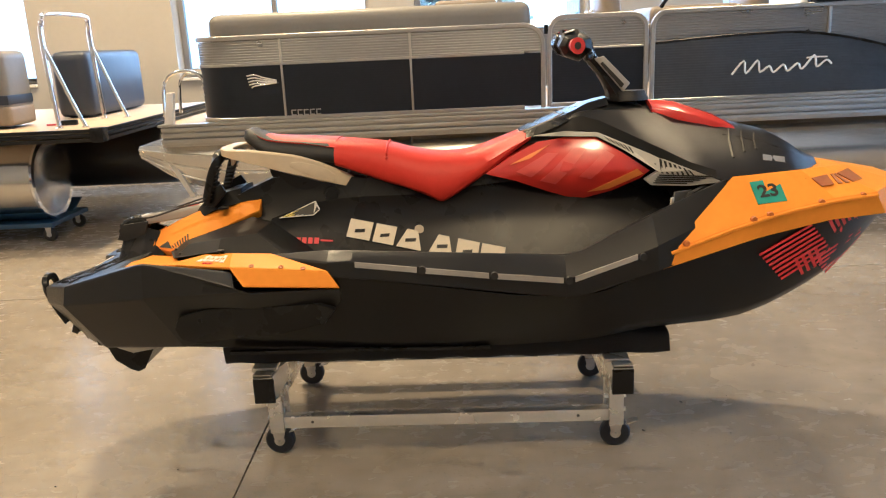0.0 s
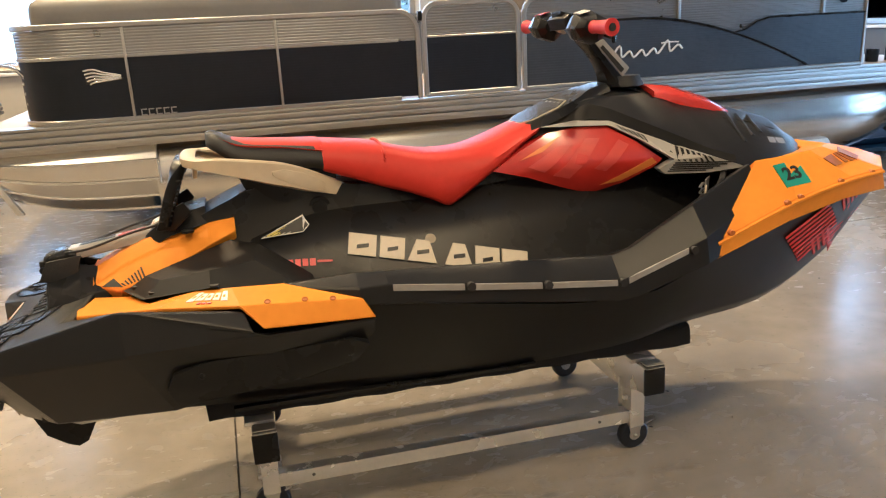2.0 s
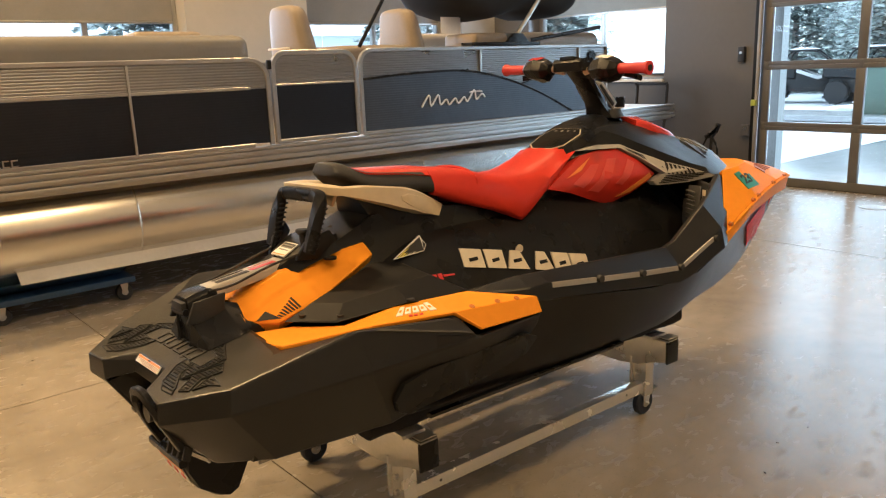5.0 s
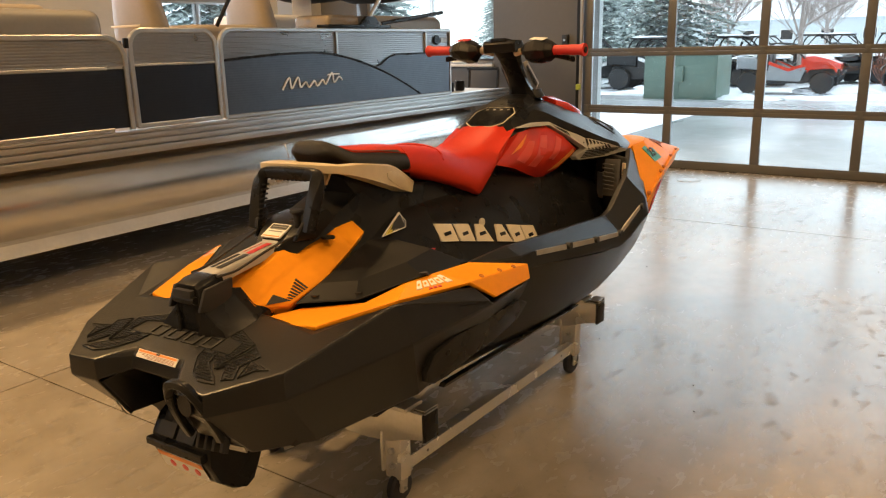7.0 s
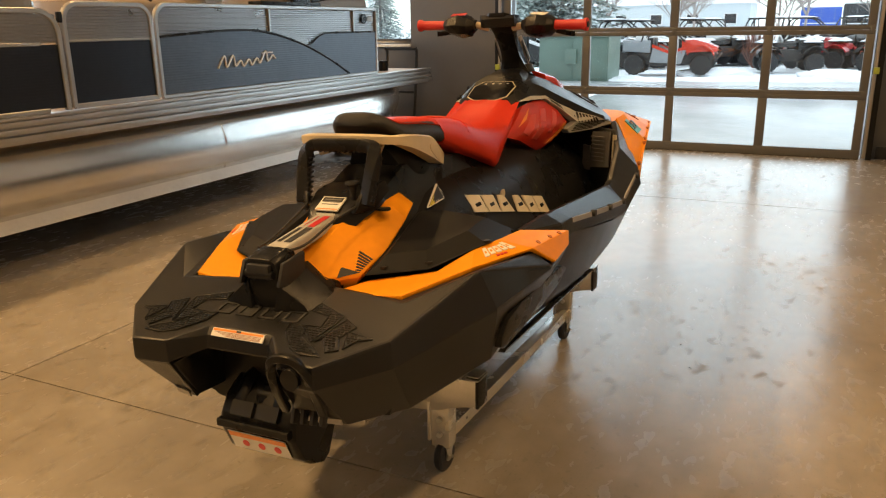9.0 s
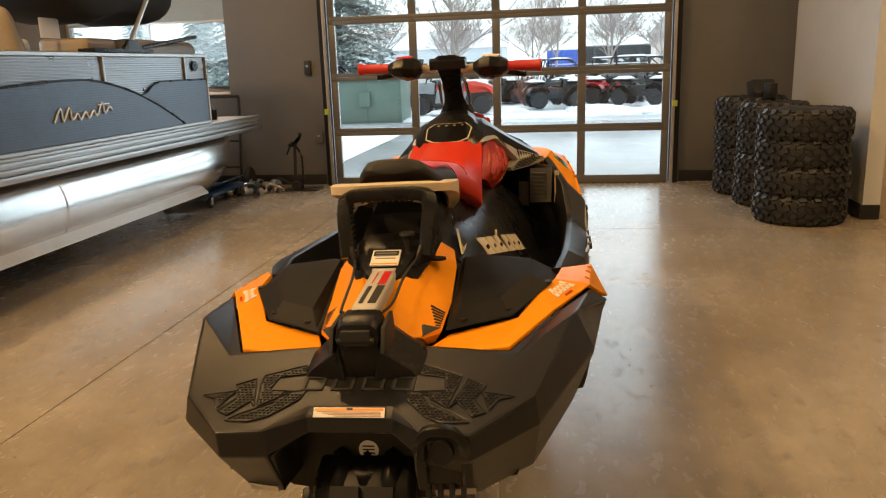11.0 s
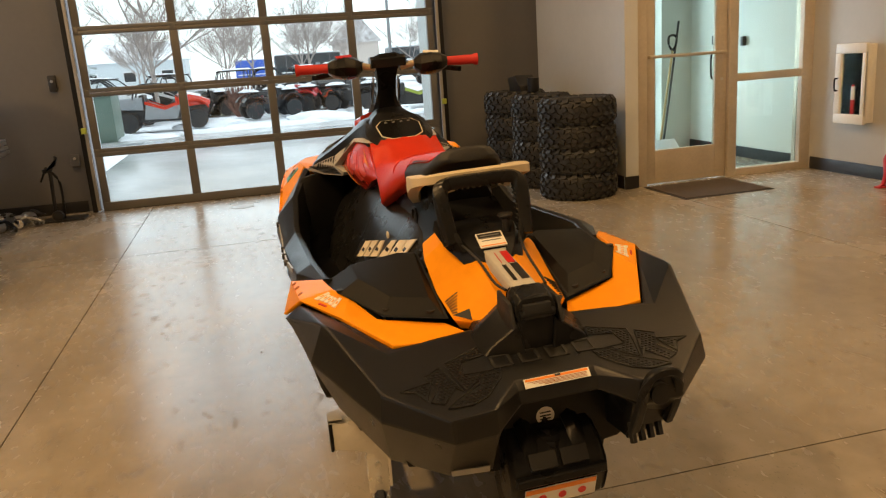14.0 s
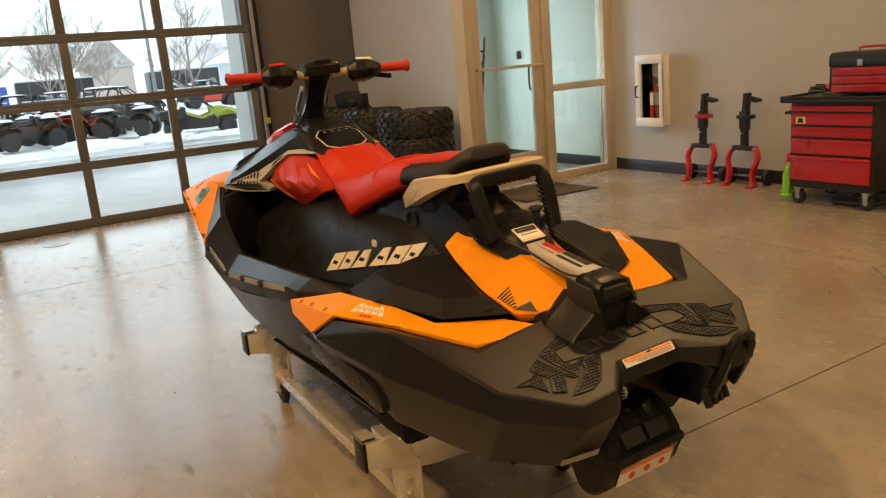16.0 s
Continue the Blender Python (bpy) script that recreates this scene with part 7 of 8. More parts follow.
part("latch", span(-.02, .02, .155, .17, .20, .245), steel, tb_, bevel=.003)
part("lid_handle", sweep(curve_pts([(-.1, 0, .30), (-.09, 0, .325), (.09, 0, .325), (.1, 0, .30)], 3), .009, n=8), tool_red, tb_)
cb = thing("cable_coil", pose(1.30, -1.80, .83), "black cable heap with an orange plug on the cart", "cable")
part("coil", sweep(curve_pts([(.09 * math.cos(a) * (1 - a / 60), .07 * math.sin(a), .012 + a * .0026) for a in [k * .5 for k in range(38)]], 1), .007, n=6), black_rubber, cb)
part("plug", span(-.14, -.05, -.02, .03, .03, .075), hydrant_red, cb, bevel=.012)
tray = thing("metal_tray", pose(1.12, -1.66, .831), "small grey metal tray on the cart", "tray")
part("dish", lathe([(0, 0), (.055, 0), (.065, .014), (.06, .014), (.05, .004), (0, .004)], 20), steel, tray)
lm = thing("plastic_wedge", pose(1.60, -1.86, 0), "lime green plastic wedge with a dark red top beside the cart", "wedge")
part("wedge", loft([[(-.034, -.045, 0), (.034, -.045, 0), (.034, .045, 0), (-.034, .045, 0)], [(-.034, -.042, .16), (.030, -.042, .16), (.030, .042, .16), (-.034, .042, .16)], [(-.032, -.030, .27), (.0, -.03, .27), (.0, .03, .27), (-.032, .03, .27)]]), lime, lm, bevel=.01)
part("tip", loft([[(-.002, -.036, .17), (.040, -.032, .15), (.040, .032, .15), (-.002, .032, .17)], [(-.022, -.018, .345), (.008, -.015, .345), (.008, .012, .345), (-.022, .012, .345)]]), red_dark, lm, "dark red pointed top", bevel=.006)
hs = thing("black_hose", pose(.62, -1.80, 0), "black hose lying beside the tool cart", "hose")
part("hose", sweep(curve_pts([(0, 0, .40), (.02, .05, .25), (.06, .08, .08), (.2, .12, .03), (.45, .14, .025)], 5), .02, n=10), black_rubber, hs)

# ---- broom and shovel in the lobby ----
br = thing("push_broom", pose(5.95, -1.93, 0), "broom with a dark handle leaning in the lobby", "broom")
part("handle", sweep([(-.14, .29, .09), (.0, .0, 1.56)], .013, n=10), tool_black, br)
part("head", span(-.26, -.02, .23, .35, .0, .10), tool_black, br, bevel=.01)
sh = thing("snow_shovel", pose(5.93, -1.83, 0), "snow shovel with a black grip leaning in the lobby", "shovel")
part("handle", sweep([(-.20, .27, .17), (-.01, 0, 1.22)], .014, n=10), wood_handle, sh)
part("grip", sweep(curve_pts([(-.01, 0, 1.22), (-.01, -.05, 1.30), (-.01, -.04, 1.39), (-.01, .04, 1.39), (-.01, .05, 1.30), (-.01, .01, 1.23)], 4), .014, n=8), black_plastic, sh)
part("blade", loft([[(-.46, y, .0), (-.46, y, .015), (-.22, y, .20), (-.20, y, .19)] for y in (.10, .28, .46)]), machine_white, sh, "pale shovel blade", bevel=.003)
for i, x in enumerate((5.05, 5.6)):
    hk = thing("wall_hook", pose(x, Y0 + .03, 1.28 + i * .03), "small dark wall hook in the lobby", "hook")
    part("hook", span(-.02, .02, -.018, .03, -.05, .05), tool_black, hk, bevel=.006)

# ---- things by the big door ----
pd = thing("floor_lift_tool", pose(5.72, 5.15, 0), "dark steel lift tool standing on a flat foot plate", "lift tool")
part("foot_plate", span(-.12, .12, -.26, .14, 0, .018), tool_black, pd, bevel=.004)
part("mast", sweep([(0, .02, .018), (0, .0, .50)], .018, n=10), tool_black, pd)
part("mast", sweep(curve_pts([(0, -.06, .018), (0, -.07, .38), (0, .04, .54)], 4), .013, n=8), dark_grey, pd)
part("head", prism([(-.03, -.05, .55), (-.03, .07, .52), (-.03, .06, .48), (-.03, -.01, .49), (-.03, -.09, .63), (-.03, -.06, .65)], (.06, 0, 0)), tool_black, pd, bevel=.005)
part("crank", sweep([(0, .04, .52), (0, .10, .40)], .010, n=8), dark_grey, pd)
part("weight", lathe([(0, -.03), (.05, -.03), (.055, 0), (.05, .03), (0, .03)], 18, 'X', m=pose(-.08, -.02, .06)), tool_black, pd)
ht = thing("hand_truck", pose(5.85, 6.05, 0), "black steel hand truck standing by the wall", "hand truck")
for y in (-.2, .2):
    part("rail", sweep(curve_pts([(-.05, y, .04), (.02, y, .5), (.08, y, 1.0), (.05, y, 1.05)], 4), .018, n=8), tool_black, ht)
for z in (.25, .55, .80, 1.05):
    part("cross_bar", sweep([(.0 + z * .07, -.2, z), (z * .07, .2, z)], .016, n=8), tool_black, ht)
part("nose_plate", span(-.30, -.03, -.22, .22, .01, .022), tool_black, ht, bevel=.004)
for y in (-.26, .26):
    w = part("wheel", lathe([(.04, -.03), (.11, -.03), (.125, -.015), (.125, .015), (.11, .03), (.04, .03)], 24, 'Y', m=pose(.05, y, .126)), black_rubber, ht)
    part("rim", cyl(.05, .05, .05, y, .126, 'Y', 16), dark_grey, w)
# couplers and small machine parts on the floor
for i, (x, y, r) in enumerate(((5.50, 5.62, .06), (5.62, 5.48, .05), (5.42, 5.74, .055), (5.70, 5.60, .06), (5.56, 5.80, .05), (5.34, 5.60, .05), (5.48, 5.46, .045), (5.80, 5.44, .05), (5.28, 5.78, .06), (5.66, 5.74, .045), (5.60, 5.34, .04))):
    cp = thing("steel_coupler", pose(x, y, 0, 0, 0, i * 47), "greasy steel coupler part lying on the floor", "machine part", "machine parts on the floor")
    part("drum", lathe([(.02, -.05), (r, -.05), (r * 1.1, -.03), (r * 1.1, .03), (r, .05), (.02, .05)], 18, 'Y', m=pose(0, 0, r * 1.1)), steel if i % 2 else chrome, cp, smooth=30)
    part("arm", sweep(curve_pts([(0, 0, r * 1.6), (.08, .02, r * 2.2), (.18, .03, r * 1.1), (.22, .0, .03)], 3), .016, n=8), steel if i % 2 == 0 else tool_black, cp)
    part("lever", span(-.02, .02, .06, .16, .02, .05), tool_black, cp, bevel=.006)
# floor drain by the big door, and litter on the concrete
fd = thing("floor_drain", pose(5.35, 3.35, 0), "round floor drain cover by the big door", "drain")
part("cover", lathe([(0, .001), (.10, .001), (.11, .003), (.115, .003), (.115, 0), (0, 0)], 28), grey_metal, fd)
rnd = random.Random(4)
bm = bmesh.new()
for i in range(70):
    x, y = rnd.uniform(-1.5, 5.6), rnd.uniform(-1.8, 5.0)
    r = rnd.uniform(.002, .006)
    bmesh.ops.create_cone(bm, cap_ends=True, segments=5, radius1=r, radius2=r * .4, depth=.003, matrix=Matrix.Translation((x, y, .0015)) @ Matrix.Rotation(rnd.uniform(0, 3), 4, 'Z') @ Matrix.Diagonal((rnd.uniform(.6, 2), 1, 1, 1)))
tagged(part("floor_grit", bm, carpet_black), "dark grit scattered on the concrete floor", "grit", kind="stuff")

# ---- outside ----
bm = bmesh.new()
bmesh.ops.create_grid(bm, x_segments=60, y_segments=60, size=1)
for v in bm.verts:
    r = math.hypot(v.co.x, v.co.y)
    v.co.x, v.co.y = v.co.x * (6 + 394 * abs(v.co.x) ** 2.2), v.co.y * (6 + 394 * abs(v.co.y) ** 2.2)
    far = max(0, math.hypot(v.co.x - 6, v.co.y) - 24)
    v.co.z = -.17 + .08 * noise.noise((v.co.x * .25, v.co.y * .25, 0)) * min(1, far / 20)
tagged(part("ground", bm, snow), "snow-covered ground reaching to the horizon", "ground", kind="structure")
tagged(part("pavement", span(X1 + WT + .02, 15.5, -12, 5.4, -.15, -.02), wet_concrete, bevel=.01), "wet concrete apron before the door", "pavement", kind="structure")
tagged(part("road", span(15.5, 17.2, -30, 14, -.15, -.025), wet_concrete, bevel=.01), "wet driveway with slush", "road", kind="structure")
# ploughed snow banks
rnd = random.Random(8)
for i in range(22):
    x, y = 16.6 + rnd.uniform(0, 4.5), -7 + (i % 11) * 1.6 + rnd.uniform(-.6, .6)
    b = bmesh.new()
    bmesh.ops.create_icosphere(b, subdivisions=3, radius=1)
    for v in b.verts:
        n_ = 1 + .35 * noise.noise(v.co * 2.2 + Vector((i, 0, 0)))
        v.co = Vector((v.co.x * .55 * n_, v.co.y * 1.0 * n_, max(-.15, v.co.z * .20 * n_)))
    tagged(part("snow_bank", b, snow, m=pose(x, y, -.14), smooth=60), "low bank of ploughed snow", "snow bank", "snow banks")
# outer reveal of the door and the pale blue outer corner
tagged(part("outer_pier", span(X1 + WT, 7.2, .35, .98, -.1, 4.4), siding_blue, bevel=.01), "pale blue pier beside the door outside", "pier", kind="structure")
tagged(part("outer_pier", span(X1 + WT, 6.9, 4.95, 5.3, -.1, 4.4), siding_blue, bevel=.01), "pale blue pier beside the door outside", "pier", kind="structure")

# green utility cabinet
gc = thing("utility_cabinet", pose(16.8, 6.95, -.12), "large dull green utility cabinet on a concrete pad", "utility cabinet")
part("body", span(-.6, .6, -.88, .84, .08, 1.12), box_green, gc, bevel=.02)
part("lid", span(-.65, .65, -.92, .88, 1.12, 1.18), box_green, gc, bevel=.02)
part("pad", span(-.8, .8, -1.05, 1.0, 0, .08), wet_concrete, gc, bevel=.02)
for y in (-.44, .40):
    part("door", span(-.615, -.6, y - .40, y + .40, .14, 1.06), box_green, gc, bevel=.006)
part("meter", span(-.70, -.615, -.12, .16, .50, .85), box_green, gc, bevel=.01)
part("snow_cap", span(-.6, .6, -.86, .82, 1.18, 1.23), snow, gc, bevel=.03)


# side-by-side vehicles
def wheel_mesh():
    b = lathe([(.10, -.12), (.20, -.13), (.30, -.12), (.325, -.07), (.33, 0), (.325, .07), (.30, .12), (.20, .13), (.10, .12)], 24, 'Y')
    for i in range(16):
        a = 2 * math.pi * i / 16
        bmesh.ops.create_cube(b, size=1, matrix=Matrix.Rotation(a, 4, 'Y') @ Matrix.Translation((.33, .05 * (-1) ** i, 0)) @ Matrix.Diagonal((.03, .16, .05, 1)))
    return finish("wheel", b, tyre_rubber, 35)


WHEEL = wheel_mesh()
RIM = finish("rim", lathe([(0, -.10), (.08, -.10), (.17, -.125), (.18, -.11), (.18, .11), (.17, .125), (.08, .10), (0, .10)], 18, 'Y'), machine_grey, 35)


def utv(m, colour, cab, label, roof=True, snowy=True):
    """x ahead, length about 3 m."""
    t = thing("side_by_side", m, label, "utility vehicle", "vehicles on the lot")
    part("chassis", loft([[(x, -w, z0), (x, w, z0), (x, w, z1), (x, -w, z1)] for x, w, z0, z1 in ((-1.35, .40, .45, .70), (-1.0, .55, .32, .80), (-.3, .62, .30, .62), (.5, .62, .30, .62), (1.0, .55, .38, .85), (1.45, .38, .50, .80))]), tool_black, t, bevel=.03)
    part("hood", loft([[(x, -w, z0), (x, w, z0), (x, w * .9, z1), (x, -w * .9, z1)] for x, w, z0, z1 in ((.45, .66, .70, 1.10), (.8, .68, .72, 1.12), (1.2, .60, .74, 1.02), (1.52, .40, .72, .88))]), colour, t, "coloured hood", bevel=.03)
    part("bed", loft([[(x, -w, z0), (x, w, z0), (x, w, z1), (x, -w, z1)] for x, w, z0, z1 in ((-1.45, .60, .75, 1.08), (-.55, .66, .70, 1.10))]), cab, t, bevel=.03)
    for s in (-1, 1):
        part("side_panel", prism([(-.55, .66 * s, .40), (.45, .66 * s, .36), (.60, .67 * s, .80), (.05, .67 * s, .70), (-.45, .67 * s, .95)], (0, -.06 * s, 0)), cab, t, bevel=.01)
        part("side_flash", prism([(-.50, .675 * s, .88), (.10, .68 * s, .66), (.62, .68 * s, .84), (.60, .68 * s, .92), (.10, .68 * s, .76), (-.48, .675 * s, .98)], (0, -.02 * s, 0)), colour, t, bevel=.005)
        part("roll_bar", sweep(curve_pts([(.55, .62 * s, 1.05), (.20, .60 * s, 1.36), (.0, .58 * s, 1.48), (-.55, .58 * s, 1.50), (-.75, .60 * s, 1.36), (-.85, .62 * s, 1.05)], 3), .026, n=8), tool_black, t)
        part("fender", loft([[(1.05 + .42 * math.cos(a), .52 * s, .50 + .42 * math.sin(a)), (1.05 + .42 * math.cos(a), .74 * s, .48 + .42 * math.sin(a)), (1.05 + .45 * math.cos(a), .74 * s, .50 + .45 * math.sin(a)), (1.05 + .45 * math.cos(a), .52 * s, .53 + .45 * math.sin(a))] for a in [radians(20 + 14 * k) for k in range(11)]]), colour, t)
        part("headlight", span(1.42, 1.50, s * .28 - .09, s * .28 + .09, .82, .89), white_plastic, t, bevel=.01)
        for x in (-1.05, 1.07):
            w = new("wheel", WHEEL)
            w.parent, w.matrix_basis = t, pose(x, .62 * s, .33)
            r = new("rim", RIM)
            r.parent, r.matrix_basis = w, Matrix.Identity(4)
            part("shock", sweep([(x * .95, .40 * s, .40), (x * .9, .45 * s, .95)], .035, n=8), machine_white, t)
        part("seat", span(-.55, -.05, .30 * s - .24, .30 * s + .24, .60, .72), tool_black, t, bevel=.04)
        part("seat_back", span(-.66, -.48, .30 * s - .24, .30 * s + .24, .70, 1.18), tool_black, t, bevel=.05)
    if roof:
        part("roof", span(-.75, .12, -.62, .62, 1.49, 1.54), tool_black, t, bevel=.025)
        if snowy:
            part("roof_snow", loft([[(x, -w, 1.535), (x, w, 1.535), (x, w * .8, 1.535 + h), (x, -w * .75, 1.535 + h)] for x, w, h in ((-.72, .50, .02), (-.5, .56, .06), (-.2, .48, .05), (.08, .40, .015))]), snow, t, "snow on the roof", bevel=.015)
    if snowy:
        part("hood_snow", loft([[(x, -w, z), (x, w, z), (x, w * .8, z + .05), (x, -w * .8, z + .05)] for x, w, z in ((.55, .5, 1.10), (.9, .5, 1.10), (1.25, .4, 1.0))]), snow, t, "snow on the hood", bevel=.02)
    part("bumper", sweep(curve_pts([(1.50, -.35, .50), (1.62, -.2, .65), (1.62, .2, .65), (1.50, .35, .50)], 3), .03, n=8), tool_black, t)
    return t


G = -.12
u1 = utv(pose(20.9, 5.45, G, 0, 0, -88) @ Matrix.Scale(.86, 4), red_plastic, machine_grey, "red and grey side-by-side parked in the snow", roof=False)
u2 = utv(pose(21.8, 9.4, G, 0, 0, -80), machine_white, tool_black, "white and black side-by-side parked in the snow")
copy_thing(u2, pose(22.5, 11.6, G, 0, 0, -70))
copy_thing(u2, pose(31.0, 8.2, G, 0, 0, -100))
copy_thing(u2, pose(28.0, 3.4, G, 0, 0, 170))
u3 = utv(pose(29.8, 1.9, G, 0, 0, -95), tool_black, dark_grey, "black side-by-side with snow on its roof")
copy_thing(u3, pose(26.5, -.2, G, 0, 0, 165))
copy_thing(u3, pose(36.0, 9.4, G, 0, 0, -92))
copy_thing(u3, pose(32.5, 6.2, G, 0, 0, 150))
copy_thing(u2, pose(39.0, 6.4, G, 0, 0, -75))
utv(pose(20.0, -1.75, G, 0, 0, -100) @ Matrix.Scale(.70, 4), safety_yellow, tool_black, "yellow-green and black side-by-side in the snow", roof=False)
utv(pose(44, -8.6, G, 0, 0, -90), red_plastic, red_plastic, "red side-by-side far across the lot")
copy_thing(u3, pose(40, -3.0, G, 0, 0, -80))
for _x, _y, _r in ((24.6, 7.6, -85), (27.2, 5.6, -95), (33.0, 3.6, 170), (31.0, -1.6, -75), (35.5, .4, 160), (24.0, 9.9, -82)):
    copy_thing(u3 if _y < 4 else u2, pose(_x, _y, G, 0, 0, _r))


def quad_bike(m, colour, label):
    """x ahead, length about 2 m."""
    t = thing("quad_bike", m, label, "quad bike", "quad bikes on the lot")
    part("frame", loft([[(x, -w, z0), (x, w, z0), (x, w, z1), (x, -w, z1)] for x, w, z0, z1 in ((-.85, .20, .40, .60), (-.4, .24, .28, .62), (.3, .24, .28, .62), (.85, .18, .40, .58))]), tool_black, t, bevel=.02)
    part("seat", loft(smooth_rings([[(x, -w, z - .12), (x, w, z - .12), (x, w * .8, z), (x, -w * .8, z)] for x, w, z in ((-.55, .16, .84), (-.2, .18, .80), (.15, .15, .82), (.25, .10, .86))], 2)), tool_black, t)
    part("nose", loft([[(x, -w, z0), (x, w, z0), (x, w * .8, z1), (x, -w * .8, z1)] for x, w, z0, z1 in ((.2, .22, .62, .90), (.55, .26, .60, .86), (.92, .20, .58, .74))]), colour, t, "coloured nose", bevel=.02)
    for x in (-.62, .62):
        for s in (-1, 1):
            part("fender", loft([[(x + .36 * math.cos(a), .26 * s, .36 + .36 * math.sin(a)), (x + .36 * math.cos(a), .56 * s, .34 + .36 * math.sin(a)), (x + .385 * math.cos(a), .56 * s, .36 + .36 * math.sin(a)), (x + .385 * math.cos(a), .26 * s, .39 + .36 * math.sin(a))] for a in [radians(25 + 13 * k) for k in range(11)]]), colour, t)
            w = new("wheel", WHEEL)
            w.parent, w.matrix_basis = t, pose(x, .44 * s, .27) @ Matrix.Scale(.82, 4)
        part("rack", span(x - .30, x + .26, -.42, .42, .80, .82), tool_black, t, bevel=.006)
        part("rack_snow", loft([[(x + u, -v, .82), (x + u, v, .82), (x + u, v * .7, .82 + h), (x + u, -v * .8, .82 + h)] for u, v, h in ((-.28, .30, .02), (-.1, .40, .09), (.12, .36, .07), (.24, .26, .02))]), snow, t, "snow on the rack", bevel=.015)
    part("handlebar", sweep(curve_pts([(.12, -.42, .98), (.24, -.2, 1.0), (.28, 0, .95), (.24, .2, 1.0), (.12, .42, .98)], 3), .02, n=8), tool_black, t)
    return t


q1 = quad_bike(pose(26.3, 4.6, G, 0, 0, -60), tool_black, "black quad bike with snow on its racks")
q2 = quad_bike(pose(24.6, 1.6, G, 0, 0, -110), tool_red, "red quad bike with snow on its racks")
q3 = quad_bike(pose(39.5, -2.6, G, 0, 0, 200), safety_yellow, "yellow-green quad bike with snow on its racks")
for _x, _y, _r in ((22.9, 2.4, -75), (27.8, 2.5, -95), (26.0, 1.0, 140), (28.6, -1.2, -60), (30.6, 4.4, -100), (24.2, 6.9, -80), (29.2, 6.8, -70), (23.4, -.4, -120)):
    copy_thing(q1, pose(_x, _y, G, 0, 0, _r))
for _x, _y, _r in ((29.5, 3.0, -80), (27.0, 7.4, -100), (33.5, .6, -70)):
    copy_thing(q2, pose(_x, _y, G, 0, 0, _r))
copy_thing(q3, pose(35.7, -3.2, G, 0, 0, 160))
# dry brown shrub by the hydrant
rnd = random.Random(21)
sb = thing("dry_shrub", pose(24.35, 3.32, G), "dry brown leafless shrub in the snow", "shrub")
bm = bmesh.new()
for i in range(150):
    a, r = rnd.uniform(0, 6.283), rnd.uniform(.05, .5)
    ca, sa, hgt = math.cos(a), math.sin(a), rnd.uniform(.5, 1.15)
    sweep([(ca * r * .3, sa * r * .3, 0), (ca * r * .8, sa * r * .8, hgt * .5), (ca * r + rnd.uniform(-.1, .1), sa * r + rnd.uniform(-.1, .1), hgt)], .012, .010, n=4, bm=bm)
part("twigs", bm, shrub_brown, sb)
hy = thing("hydrant", pose(25.2, .25, G), "orange-red hydrant post standing in the snow", "hydrant")
part("barrel", lathe([(.16, 0), (.16, .06), (.12, .10), (.12, .55), (.15, .58), (.14, .68), (.06, .78), (0, .80)], 16), hydrant_red, hy)
for s in (-1, 1):
    part("outlet", cyl(.06, .12, 0, .15 * s, .45, 'Y', 12), hydrant_red, hy)


# trailers, houses
def trailer(m, mat, label, L=6.0):
    t = thing("cargo_trailer", m, label, "trailer", "trailers on the lot")
    part("box", span(-1.0, 1.0, -L / 2, L / 2, .55, 2.35), mat, t, bevel=.06)
    part("roof_snow", span(-.95, .95, -L / 2 + .05, L / 2 - .05, 2.35, 2.45), snow, t, bevel=.03)
    for y in (-.5, .5):
        w = new("wheel", WHEEL)
        w.parent, w.matrix_basis = t, pose(-.95, y, .33, 0, 0, 90)
    part("stripe", span(-1.01, -1.0, -L / 2 + .2, L / 2 - .2, 1.0, 1.08), machine_white, t, smooth=0)
    for y in (-L / 3, 0, L / 3):
        part("seam", span(-1.006, -1.0, y - .015, y + .015, .6, 2.3), machine_grey, t, smooth=0)
    return t


trailer(pose(75, 1.96, 0), trailer_blue, "blue covered cargo trailer", 3.2)
tk = trailer(pose(60, -2.0, 0), trailer_black, "black enclosed cargo trailer", 5.0)
rnd = random.Random(12)
for i in range(9):
    y, z, a, b = -2.0 + i * .42, 1.35 + rnd.uniform(-.15, .35), rnd.uniform(.14, .34), rnd.uniform(.08, .24)
    part("print_shape", prism([(-1.012, y - a, z - b), (-1.012, y - a * .2, z - b * 1.2), (-1.012, y + a, z - b * .4), (-1.012, y + a * .7, z + b), (-1.012, y - a * .5, z + b * .8)], (.008, 0, 0)), (machine_grey, machine_white, dark_grey)[i % 3], tk, smooth=0)
part("print_shape", span(-1.012, -1.004, -1.9, -.9, .78, .92), lime, tk, smooth=0)
copy_thing(tk, pose(58, -10.5, 0))


